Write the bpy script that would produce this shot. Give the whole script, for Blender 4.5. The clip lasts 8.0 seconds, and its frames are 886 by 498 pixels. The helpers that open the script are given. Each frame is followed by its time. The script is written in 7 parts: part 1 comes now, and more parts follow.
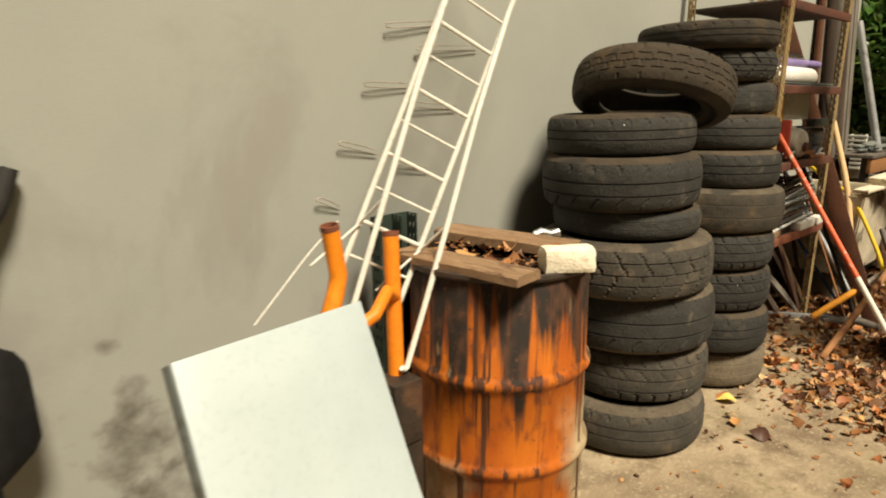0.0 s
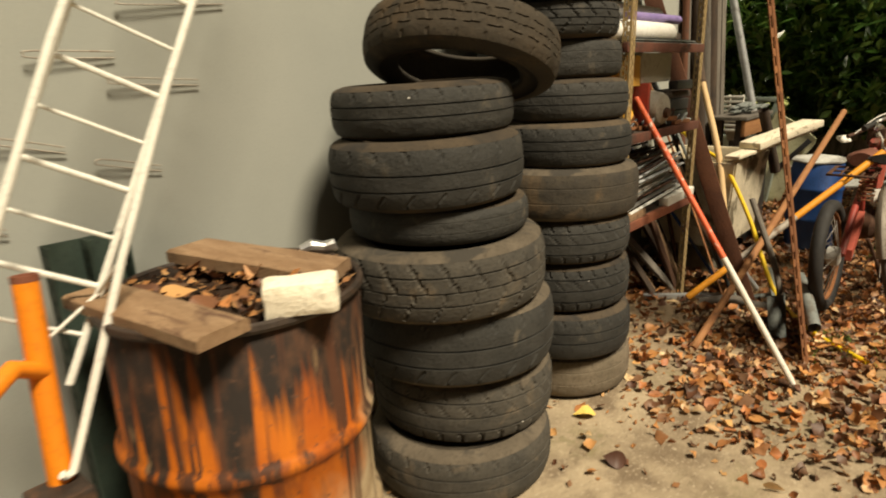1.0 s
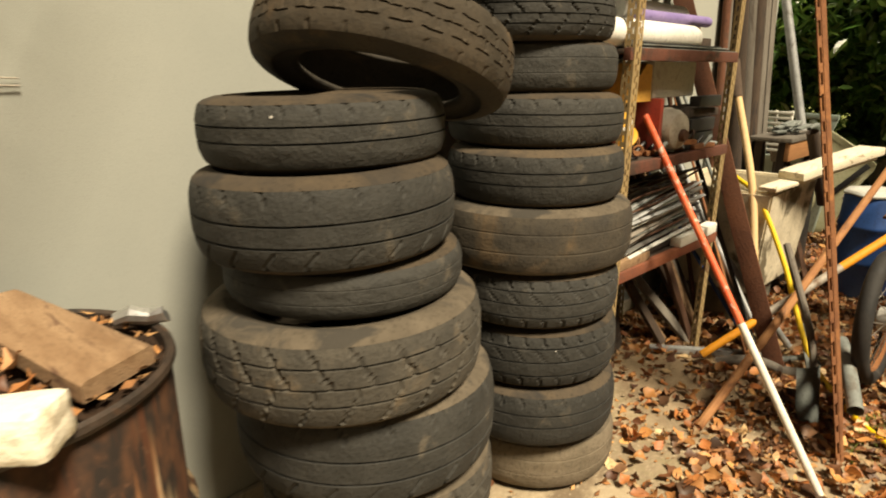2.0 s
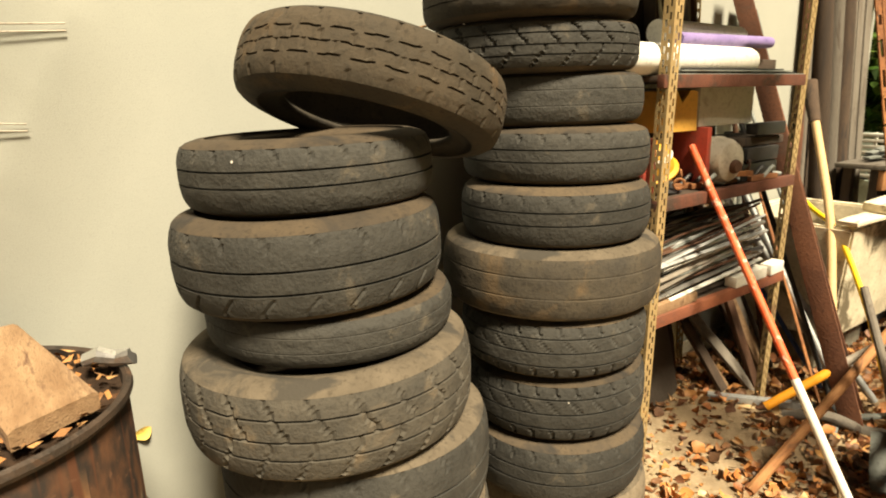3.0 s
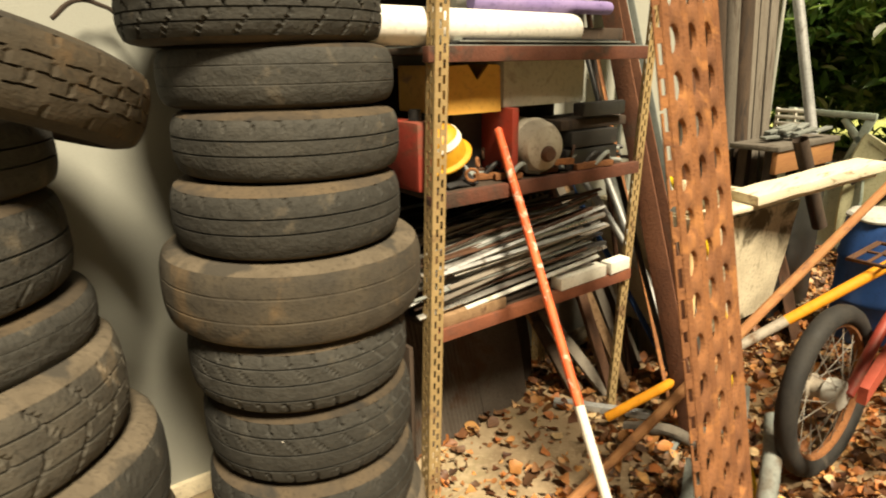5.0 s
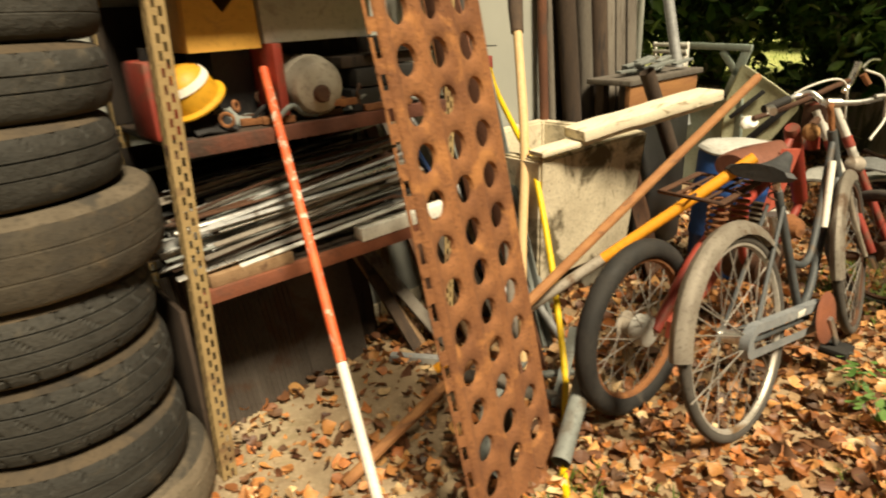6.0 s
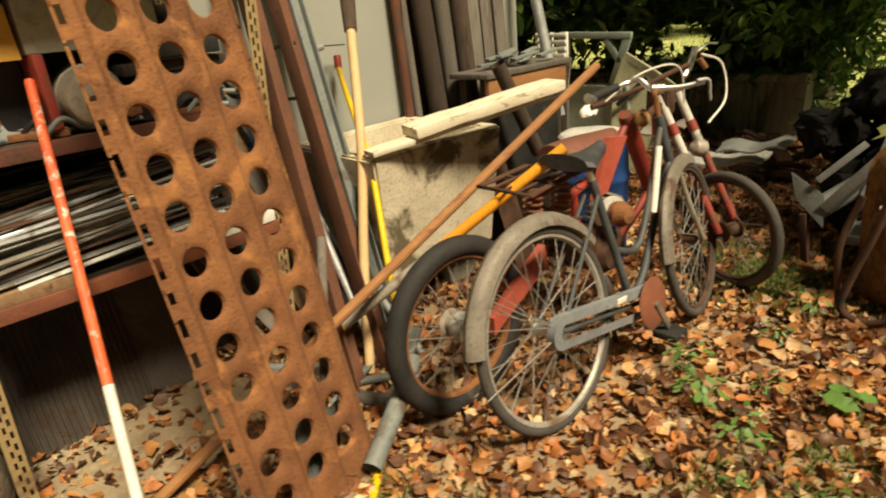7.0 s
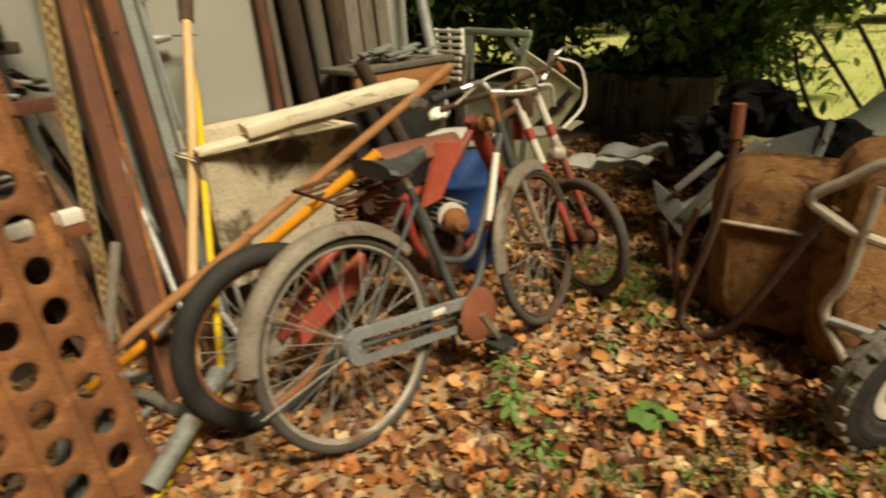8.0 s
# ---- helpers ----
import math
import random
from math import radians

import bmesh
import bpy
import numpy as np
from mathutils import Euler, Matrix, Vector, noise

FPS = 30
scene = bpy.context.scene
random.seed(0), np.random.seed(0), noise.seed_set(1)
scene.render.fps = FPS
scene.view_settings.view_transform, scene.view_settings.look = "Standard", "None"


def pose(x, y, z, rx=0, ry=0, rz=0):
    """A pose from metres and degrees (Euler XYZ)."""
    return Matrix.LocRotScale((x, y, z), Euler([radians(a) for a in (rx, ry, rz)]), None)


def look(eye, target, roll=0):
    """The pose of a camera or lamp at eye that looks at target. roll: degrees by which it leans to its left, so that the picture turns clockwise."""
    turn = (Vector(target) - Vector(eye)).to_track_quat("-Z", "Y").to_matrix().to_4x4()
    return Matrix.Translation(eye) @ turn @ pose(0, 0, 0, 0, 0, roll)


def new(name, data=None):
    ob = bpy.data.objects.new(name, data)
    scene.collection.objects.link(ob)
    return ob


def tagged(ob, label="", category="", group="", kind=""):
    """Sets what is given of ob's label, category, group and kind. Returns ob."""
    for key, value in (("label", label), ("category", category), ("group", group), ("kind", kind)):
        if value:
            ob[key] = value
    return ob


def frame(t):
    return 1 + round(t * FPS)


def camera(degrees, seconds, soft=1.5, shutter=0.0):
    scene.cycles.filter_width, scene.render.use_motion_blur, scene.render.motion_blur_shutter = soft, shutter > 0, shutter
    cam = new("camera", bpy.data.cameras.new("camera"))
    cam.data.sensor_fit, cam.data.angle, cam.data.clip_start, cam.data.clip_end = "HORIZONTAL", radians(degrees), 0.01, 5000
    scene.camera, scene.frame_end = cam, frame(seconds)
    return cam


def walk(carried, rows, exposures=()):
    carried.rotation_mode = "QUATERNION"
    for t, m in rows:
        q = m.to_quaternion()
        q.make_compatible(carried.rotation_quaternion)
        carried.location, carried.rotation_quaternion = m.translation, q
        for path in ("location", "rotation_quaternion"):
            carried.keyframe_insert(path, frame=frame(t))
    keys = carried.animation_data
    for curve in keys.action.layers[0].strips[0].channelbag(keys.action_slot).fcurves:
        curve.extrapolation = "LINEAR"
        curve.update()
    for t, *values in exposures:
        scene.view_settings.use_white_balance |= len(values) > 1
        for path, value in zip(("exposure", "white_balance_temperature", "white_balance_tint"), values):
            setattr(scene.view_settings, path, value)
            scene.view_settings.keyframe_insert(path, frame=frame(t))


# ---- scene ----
cam = camera(72.0, 8.0, soft=1.9, shutter=0.4)
PATH = [
    (0, (-0.068, -0.026, 1.339), (1.214, 1.438, 0.879), -0.4),
    (0.5, (0.286, 0.047, 1.313), (1.618, 1.459, 0.831), -1.7),
    (1, (0.651, 0.026, 1.317), (2.088, 1.305, 0.773), -2.5),
    (1.5, (0.972, 0.045, 1.333), (2.3, 1.439, 0.794), -1.6),
    (2, (1.259, 0.123, 1.344), (2.604, 1.495, 0.79), -0.3),
    (2.2, (1.339, 0.114, 1.349), (2.676, 1.506, 0.826), -1.7),
    (3.3, (1.564, -0.019, 1.378), (2.655, 1.584, 0.887), -0.9),
    (3.5, (1.629, -0.042, 1.367), (2.775, 1.512, 0.844), -0.2),
    (4, (1.889, -0.008, 1.365), (3.240, 1.352, 0.794), 4.0),
    (4.2, (1.974, -0.009, 1.376), (3.303, 1.387, 0.841), 0.6),
    (5.3, (2.38, -0.251, 1.386), (3.492, 1.3, 0.787), -0.4),
    (5.5, (2.477, -0.326, 1.375), (3.627, 1.176, 0.726), -1.2),
    (5.8, (2.639, -0.353, 1.32), (3.861, 1.074, 0.633), -2.7),
    (6, (2.751, -0.391, 1.306), (3.952, 1.034, 0.58), -3.0),
    (6.5, (2.936, -0.471, 1.302), (4.228, 0.845, 0.528), -5.5),
    (7, (3.142, -0.699, 1.277), (4.415, 0.653, 0.535), -5.2),
    (7.5, (3.301, -0.864, 1.309), (4.549, 0.515, 0.574), -4.5),
    (8, (3.555, -0.997, 1.273), (4.888, 0.273, 0.492), -3.0),
]
SKY, SUN = 0.004, 5.0
walk(cam, [(t, look(eye, target, roll)) for t, eye, target, roll in PATH], [(0, 0.40, 7500, 8), (1, 0.30, 7700, 7), (2, 0.72, 8000, 7), (3.5, 1.4, 8300, 6), (4.2, 1.3, 8300, 6), (5.5, 0.85, 8400, 6), (6.5, 0.55, 8400, 6), (7.2, 0.36, 8400, 6), (8, 0.20, 8400, 6)])


# ---- light ----
world = bpy.data.worlds.new("sky")
scene.world = world
world.use_nodes = True
wn = world.node_tree
sky = wn.nodes.new("ShaderNodeTexSky")
sky.sky_type, sky.sun_disc = "NISHITA", False
sky.sun_elevation, sky.sun_rotation = radians(57), radians(188)
sky.air_density, sky.dust_density, sky.ozone_density = 1.0, 8.0, 0.6
wn.nodes["Background"].inputs["Strength"].default_value = SKY
wn.links.new(sky.outputs["Color"], wn.nodes["Background"].inputs["Color"])
sun_data = bpy.data.lights.new("sun", "SUN")
sun_data.energy, sun_data.angle, sun_data.color = SUN, radians(14), (1.0, 0.92, 0.80)
sun = new("sun", sun_data)
sun.matrix_world = look((1.90, -4.95, 7.70), (2.6, 0.0, 0))


# ---- materials ----
def rgb(c):
    return (c[0], c[1], c[2], 1.0)


def surface(name, a, b, scale=6.0, rough=0.7, metal=0.0, bump=0.15, fine=60.0, stain=None, stain_scale=2.0,
            stain_at=0.55, stretch=(1, 1, 1), detail=6.0, vary=0.0, spec=0.5, rough_b=None, grit=1.0, flecks=None):
    """Two colours mixed by noise at two scales, a patchy third colour, and a fine relief."""
    m = bpy.data.materials.new(name)
    m.use_nodes = True
    nt = m.node_tree
    bsdf = nt.nodes["Principled BSDF"]
    co = nt.nodes.new("ShaderNodeTexCoord")
    mp = nt.nodes.new("ShaderNodeMapping")
    mp.inputs["Scale"].default_value = stretch
    nt.links.new(co.outputs["Object"], mp.inputs["Vector"])

    def tex(s, d=detail):
        n = nt.nodes.new("ShaderNodeTexNoise")
        n.inputs["Scale"].default_value, n.inputs["Detail"].default_value, n.inputs["Roughness"].default_value = s, d, 0.62
        nt.links.new(mp.outputs["Vector"], n.inputs["Vector"])
        return n

    def ramp(src, lo, hi):
        r = nt.nodes.new("ShaderNodeMapRange")
        r.inputs["From Min"].default_value, r.inputs["From Max"].default_value = lo, hi
        nt.links.new(src, r.inputs["Value"])
        return r.outputs["Result"]

    def mix(fac, x, y):
        n = nt.nodes.new("ShaderNodeMix")
        n.data_type = "RGBA"
        nt.links.new(fac, n.inputs[0])
        for sock, v in ((n.inputs[6], x), (n.inputs[7], y)):
            if isinstance(v, tuple):
                sock.default_value = rgb(v)
            else:
                nt.links.new(v, sock)
        return n.outputs[2]

    broad, grain = tex(scale), tex(fine, 3.0)
    col = mix(ramp(broad.outputs["Fac"], 0.35, 0.65), a, b)
    dark = tuple(v * (1 - 0.38 * grit) for v in a)
    col = mix(ramp(grain.outputs["Fac"], 0.52, 0.80), col, dark)
    if stain:
        patch = tex(stain_scale, 8.0)
        patch.inputs["Distortion"].default_value = 0.6
        col = mix(ramp(patch.outputs["Fac"], stain_at, stain_at + 0.09), col, stain)
    if flecks:
        vo = nt.nodes.new("ShaderNodeTexVoronoi")
        vo.inputs["Scale"].default_value = 13.0
        nt.links.new(mp.outputs["Vector"], vo.inputs["Vector"])
        few = ramp(vo.outputs["Color"], 0.62, 0.64)
        dot = ramp(vo.outputs["Distance"], 0.045, 0.03)
        both = nt.nodes.new("ShaderNodeMath")
        both.operation = "MULTIPLY"
        nt.links.new(few, both.inputs[0])
        nt.links.new(dot, both.inputs[1])
        col = mix(both.outputs[0], col, flecks)
    if vary:
        info = nt.nodes.new("ShaderNodeObjectInfo")
        hsv = nt.nodes.new("ShaderNodeHueSaturation")
        v = ramp(info.outputs["Random"], 0.0, 1.0)
        v.node.inputs["To Min"].default_value, v.node.inputs["To Max"].default_value = 1 - vary, 1 + vary
        nt.links.new(v, hsv.inputs["Value"])
        nt.links.new(col, hsv.inputs["Color"])
        col = hsv.outputs["Color"]
    nt.links.new(col, bsdf.inputs["Base Color"])
    rr = ramp(broad.outputs["Fac"], 0.3, 0.7)
    rr.node.inputs["To Min"].default_value, rr.node.inputs["To Max"].default_value = rough, rough_b or min(1.0, rough + 0.18)
    nt.links.new(rr, bsdf.inputs["Roughness"])
    bsdf.inputs["Metallic"].default_value = metal
    bsdf.inputs["Specular IOR Level"].default_value = spec
    if bump:
        bp = nt.nodes.new("ShaderNodeBump")
        bp.inputs["Strength"].default_value, bp.inputs["Distance"].default_value = bump, 0.01
        nt.links.new(grain.outputs["Fac"], bp.inputs["Height"])
        nt.links.new(bp.outputs["Normal"], bsdf.inputs["Normal"])
    return m


def island_colours(name, colours, rough=0.65, translucent=0.0, spec=0.3):
    """A colour picked for each loose piece of a mesh, with veins of noise."""
    m = bpy.data.materials.new(name)
    m.use_nodes = True
    nt = m.node_tree
    bsdf = nt.nodes["Principled BSDF"]
    geo = nt.nodes.new("ShaderNodeNewGeometry")
    info = nt.nodes.new("ShaderNodeObjectInfo")
    add = nt.nodes.new("ShaderNodeMath")
    add.operation = "ADD"
    nt.links.new(geo.outputs["Random Per Island"], add.inputs[0])
    nt.links.new(info.outputs["Random"], add.inputs[1])
    fr = nt.nodes.new("ShaderNodeMath")
    fr.operation = "FRACT"
    nt.links.new(add.outputs[0], fr.inputs[0])
    cr = nt.nodes.new("ShaderNodeValToRGB")
    cr.color_ramp.interpolation = "LINEAR"
    while len(cr.color_ramp.elements) < len(colours):
        cr.color_ramp.elements.new(0.5)
    for i, c in enumerate(colours):
        cr.color_ramp.elements[i].position = i / (len(colours) - 1)
        cr.color_ramp.elements[i].color = rgb(c)
    nt.links.new(fr.outputs[0], cr.inputs["Fac"])
    no = nt.nodes.new("ShaderNodeTexNoise")
    no.inputs["Scale"].default_value, no.inputs["Detail"].default_value = 45.0, 4.0
    mx = nt.nodes.new("ShaderNodeMix")
    mx.data_type, mx.blend_type = "RGBA", "MULTIPLY"
    mx.inputs[0].default_value = 0.6
    nt.links.new(cr.outputs["Color"], mx.inputs[6])
    cr2 = nt.nodes.new("ShaderNodeValToRGB")
    cr2.color_ramp.elements[0].color, cr2.color_ramp.elements[0].position = (0.35, 0.3, 0.28, 1), 0.3
    cr2.color_ramp.elements[1].position = 0.6
    nt.links.new(no.outputs["Fac"], cr2.inputs["Fac"])
    nt.links.new(cr2.outputs["Color"], mx.inputs[7])
    nt.links.new(mx.outputs[2], bsdf.inputs["Base Color"])
    bsdf.inputs["Roughness"].default_value = rough
    bsdf.inputs["Specular IOR Level"].default_value = spec
    if translucent:
        tr = nt.nodes.new("ShaderNodeBsdfTranslucent")
        nt.links.new(mx.outputs[2], tr.inputs["Color"])
        ms = nt.nodes.new("ShaderNodeMixShader")
        ms.inputs[0].default_value = translucent
        nt.links.new(bsdf.outputs[0], ms.inputs[1])
        nt.links.new(tr.outputs[0], ms.inputs[2])
        nt.links.new(ms.outputs[0], nt.nodes["Material Output"].inputs["Surface"])
    return m


PLASTER = surface("plaster", (0.336, 0.352, 0.322), (0.385, 0.397, 0.362), 1.1, 0.85, 0, 0.12, 260, (0.31, 0.31, 0.283), 0.9, 0.56, grit=0.25)
CONCRETE = surface("old_concrete", (0.50, 0.44, 0.325), (0.66, 0.59, 0.445), 6, 0.9, 0, 0.3, 70, (0.13, 0.105, 0.065), 4.2, 0.53)
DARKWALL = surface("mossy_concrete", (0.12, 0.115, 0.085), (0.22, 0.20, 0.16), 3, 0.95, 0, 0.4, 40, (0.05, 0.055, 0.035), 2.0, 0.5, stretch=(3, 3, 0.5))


def wall_shade_marks(m, spots, colour):
    """Ragged dark marks, mainly the leaning panel's shade put into the wall colour: a soft round spot broken up by
    noise at each place.
    """
    nt = m.node_tree
    bsdf = nt.nodes["Principled BSDF"]
    co = nt.nodes.new("ShaderNodeTexCoord")
    no = nt.nodes.new("ShaderNodeTexNoise")
    no.inputs["Scale"].default_value, no.inputs["Detail"].default_value = 14.0, 6.0
    nt.links.new(co.outputs["Object"], no.inputs["Vector"])
    for x, y, z, r in spots:
        di = nt.nodes.new("ShaderNodeVectorMath")
        di.operation = "DISTANCE"
        di.inputs[1].default_value = (x, y, z)
        nt.links.new(co.outputs["Object"], di.inputs[0])
        ra = nt.nodes.new("ShaderNodeMapRange")
        for k, v in (("From Min", 0.0), ("From Max", r), ("To Min", 0.62), ("To Max", 0.0)):
            ra.inputs[k].default_value = v
        nt.links.new(di.outputs["Value"], ra.inputs["Value"])
        ad = nt.nodes.new("ShaderNodeMath")
        nt.links.new(ra.outputs["Result"], ad.inputs[0])
        nt.links.new(no.outputs["Fac"], ad.inputs[1])
        sh = nt.nodes.new("ShaderNodeMapRange")
        for k, v in (("From Min", 0.80), ("From Max", 1.15), ("To Min", 0.0), ("To Max", 0.8)):
            sh.inputs[k].default_value = v
        nt.links.new(ad.outputs[0], sh.inputs["Value"])
        mx = nt.nodes.new("ShaderNodeMix")
        mx.data_type = "RGBA"
        nt.links.new(sh.outputs["Result"], mx.inputs[0])
        nt.links.new(bsdf.inputs["Base Color"].links[0].from_socket, mx.inputs[6])
        mx.inputs[7].default_value = rgb(colour)
        nt.links.new(mx.outputs[2], bsdf.inputs["Base Color"])


# first five spots paint the panel's shade on the wall, the last a small mark
wall_shade_marks(PLASTER, [(0.264, 1.77, 0.70, 0.06), (0.30, 1.77, 0.36, 0.30), (0.30, 1.77, 0.52, 0.16), (0.36, 1.77, 0.20, 0.24), (0.12, 1.77, 0.12, 0.3), (1.685, 1.77, 0.469, 0.018)], (0.11, 0.10, 0.08))
GARDENWALL = surface("streaked_concrete", (0.22, 0.205, 0.165), (0.40, 0.375, 0.31), 4, 0.95, 0, 0.4, 40, (0.09, 0.095, 0.06), 3.0, 0.52, stretch=(2.5, 2.5, 0.35))
RUBBER = surface("tyre_rubber", (0.026, 0.026, 0.024), (0.042, 0.041, 0.037), 9, 0.72, 0, 0.4, 90, (0.085, 0.074, 0.058), 9.0, 0.60, vary=0.25, spec=0.35, flecks=(0.5, 0.48, 0.44))
RUBBER_D = surface("grey_dusty_rubber", (0.050, 0.047, 0.041), (0.082, 0.074, 0.061), 8, 0.85, 0, 0.4, 90, (0.125, 0.10, 0.072), 8.0, 0.58, spec=0.25, flecks=(0.5, 0.48, 0.44))
RUBBER_B = surface("dusty_rubber", (0.038, 0.034, 0.029), (0.059, 0.050, 0.038), 8, 0.85, 0, 0.25, 90, (0.093, 0.067, 0.042), 4.0, 0.55, vary=0.2, spec=0.25)
RUBBER_C = surface("brown_rubber", (0.040, 0.033, 0.024), (0.065, 0.051, 0.036), 8, 0.8, 0, 0.25, 90, (0.085, 0.058, 0.034), 6.0, 0.55, spec=0.3)
SIDEWALL = surface("dusty_sidewall", (0.045, 0.037, 0.029), (0.084, 0.063, 0.042), 7, 0.85, 0, 0.1, 90, (0.030, 0.027, 0.024), 3.0, 0.55, vary=0.2, spec=0.25)
BLACKRUB = surface("black_rubber", (0.013, 0.013, 0.013), (0.025, 0.023, 0.021), 12, 0.7, 0, 0.1, 100, (0.049, 0.042, 0.035), 5, 0.62)
RUST = surface("rusty_steel", (0.145, 0.055, 0.023), (0.275, 0.115, 0.046), 5, 0.85, 0.0, 0.4, 110, (0.36, 0.155, 0.055), 7, 0.55)
RUST_B = surface("red_brown_rust", (0.115, 0.046, 0.027), (0.175, 0.072, 0.040), 7, 0.8, 0.1, 0.25, 100, (0.09, 0.05, 0.035), 4, 0.57)
LID = surface("brown_sheet", (0.075, 0.061, 0.051), (0.120, 0.102, 0.087), 5, 0.5, 0.25, 0.25, 90, (0.085, 0.048, 0.032), 4, 0.57)
BROWNPOLE = surface("brown_pole", (0.36, 0.17, 0.065), (0.28, 0.12, 0.05), 8, 0.7, 0, 0.2, 80, (0.17, 0.08, 0.04), 6, 0.6, stretch=(0.6, 4, 4))
RUST_D = surface("dark_rust", (0.066, 0.033, 0.021), (0.114, 0.054, 0.030), 8, 0.8, 0.2, 0.3, 110, (0.030, 0.024, 0.021), 4, 0.55)
RUST_O = surface("orange_rust_paint", (0.24, 0.078, 0.038), (0.16, 0.052, 0.03), 6, 0.75, 0.0, 0.25, 100, (0.10, 0.045, 0.03), 5, 0.55)
LIPRUST = surface("dark_red_lip_paint", (0.13, 0.042, 0.024), (0.085, 0.032, 0.021), 7, 0.75, 0.0, 0.3, 100, (0.05, 0.028, 0.02), 5, 0.54)
RUST_TRAY = surface("rusted_tray", (0.29, 0.135, 0.055), (0.52, 0.29, 0.125), 22, 0.85, 0.05, 0.6, 150, (0.15, 0.075, 0.042), 12, 0.54)
YPOST = surface("faded_yellow_post", (0.36, 0.26, 0.125), (0.28, 0.195, 0.09), 8, 0.7, 0.0, 0.2, 90, (0.17, 0.10, 0.05), 6, 0.58)
ORANGE = surface("orange_paint", (0.86, 0.26, 0.02), (0.80, 0.22, 0.015), 4, 0.38, 0, 0.05, 60, (0.45, 0.14, 0.03), 5, 0.68)
ORANGE_ROD = surface("worn_orange_paint", (0.85, 0.36, 0.03), (0.78, 0.30, 0.025), 9, 0.5, 0, 0.1, 60, (0.42, 0.18, 0.05), 9, 0.66)
RED = surface("faded_red_paint", (0.33, 0.042, 0.028), (0.24, 0.036, 0.025), 9, 0.5, 0, 0.1, 80, (0.15, 0.055, 0.035), 7, 0.53)
PALERED = surface("chalky_red_paint", (0.468, 0.102, 0.068), (0.383, 0.068, 0.043), 9, 0.55, 0, 0.1, 80, (0.212, 0.076, 0.051), 7, 0.6)
POLE_R = surface("pole_red", (0.72, 0.10, 0.035), (0.78, 0.16, 0.06), 20, 0.5, 0, 0.15, 140, (0.72, 0.58, 0.48), 30, 0.57)
POLE_W = surface("pole_white", (0.78, 0.74, 0.66), (0.70, 0.65, 0.57), 20, 0.5, 0, 0.1, 120, (0.62, 0.30, 0.16), 22, 0.66)
WHITE = surface("white_paint", (0.80, 0.79, 0.72), (0.74, 0.73, 0.66), 8, 0.45, 0, 0.05, 80, (0.55, 0.50, 0.40), 9, 0.68)
WHITEFOAM = surface("white_foam", (0.80, 0.80, 0.76), (0.72, 0.71, 0.66), 6, 0.7, 0, 0.1, 60, (0.50, 0.46, 0.38), 6, 0.65)
PURPLE = surface("purple_plastic", (0.20, 0.15, 0.36), (0.26, 0.20, 0.42), 6, 0.5, 0, 0.05)
GREENSHEET = surface("grey_green_enamel", (0.41, 0.49, 0.51), (0.47, 0.55, 0.57), 2, 0.36, 0.0, 0.02, 60, (0.39, 0.44, 0.43), 2.5, 0.66, spec=0.8, grit=0.15)
GREENPOST = surface("dark_green_paint", (0.018, 0.034, 0.026), (0.030, 0.050, 0.036), 7, 0.6, 0, 0.15, 80, (0.06, 0.042, 0.028), 6, 0.62)
GALV = surface("galvanised_steel", (0.31, 0.325, 0.33), (0.42, 0.435, 0.44), 9, 0.42, 0.35, 0.12, 70, (0.140, 0.126, 0.112), 5, 0.6)
GREYPAINT = surface("grey_metal", (0.155, 0.174, 0.167), (0.223, 0.242, 0.229), 6, 0.6, 0.1, 0.15, 70, (0.099, 0.081, 0.062), 4, 0.58)
CASEGREY = surface("chain_case_paint", (0.20, 0.225, 0.245), (0.29, 0.31, 0.325), 8, 0.5, 0.1, 0.12, 80, (0.13, 0.10, 0.075), 8, 0.58)
BIKEGREY = surface("dull_blue_grey_paint", (0.051, 0.060, 0.066), (0.084, 0.093, 0.096), 9, 0.5, 0.1, 0.12, 90, (0.102, 0.072, 0.048), 8, 0.58)
FENDER = surface("weathered_fender", (0.34, 0.30, 0.25), (0.46, 0.42, 0.36), 9, 0.5, 0.2, 0.15, 90, (0.20, 0.13, 0.085), 7, 0.58)
SPOKE = surface("dull_spokes", (0.26, 0.24, 0.21), (0.38, 0.36, 0.33), 9, 0.5, 0.5, 0.04, 70, (0.18, 0.12, 0.08), 12, 0.6)
CYLGREY = surface("chalky_grey_metal", (0.33, 0.30, 0.25), (0.46, 0.42, 0.35), 9, 0.5, 0.1, 0.1, 60, (0.17, 0.12, 0.085), 8, 0.57)
GASGREY = surface("mottled_grey_metal", (0.22, 0.19, 0.15), (0.32, 0.28, 0.23), 9, 0.55, 0.2, 0.1, 60, (0.10, 0.07, 0.05), 7, 0.56)
SOOT = surface("oily_soot", (0.022, 0.017, 0.014), (0.05, 0.032, 0.022), 14, 0.5, 0.1, 0.3, 80, (0.10, 0.05, 0.028), 9, 0.58)
CHROME = surface("dull_chrome", (0.60, 0.60, 0.58), (0.72, 0.72, 0.70), 9, 0.22, 0.9, 0.04, 70, (0.35, 0.26, 0.18), 12, 0.66)
ALU = surface("crushed_foil", (0.72, 0.72, 0.72), (0.80, 0.80, 0.80), 9, 0.25, 0.95, 0.05)
SADDLE = surface("cracked_saddle", (0.030, 0.033, 0.036), (0.060, 0.063, 0.066), 9, 0.55, 0, 0.2, 70, (0.096, 0.078, 0.060), 6, 0.6)
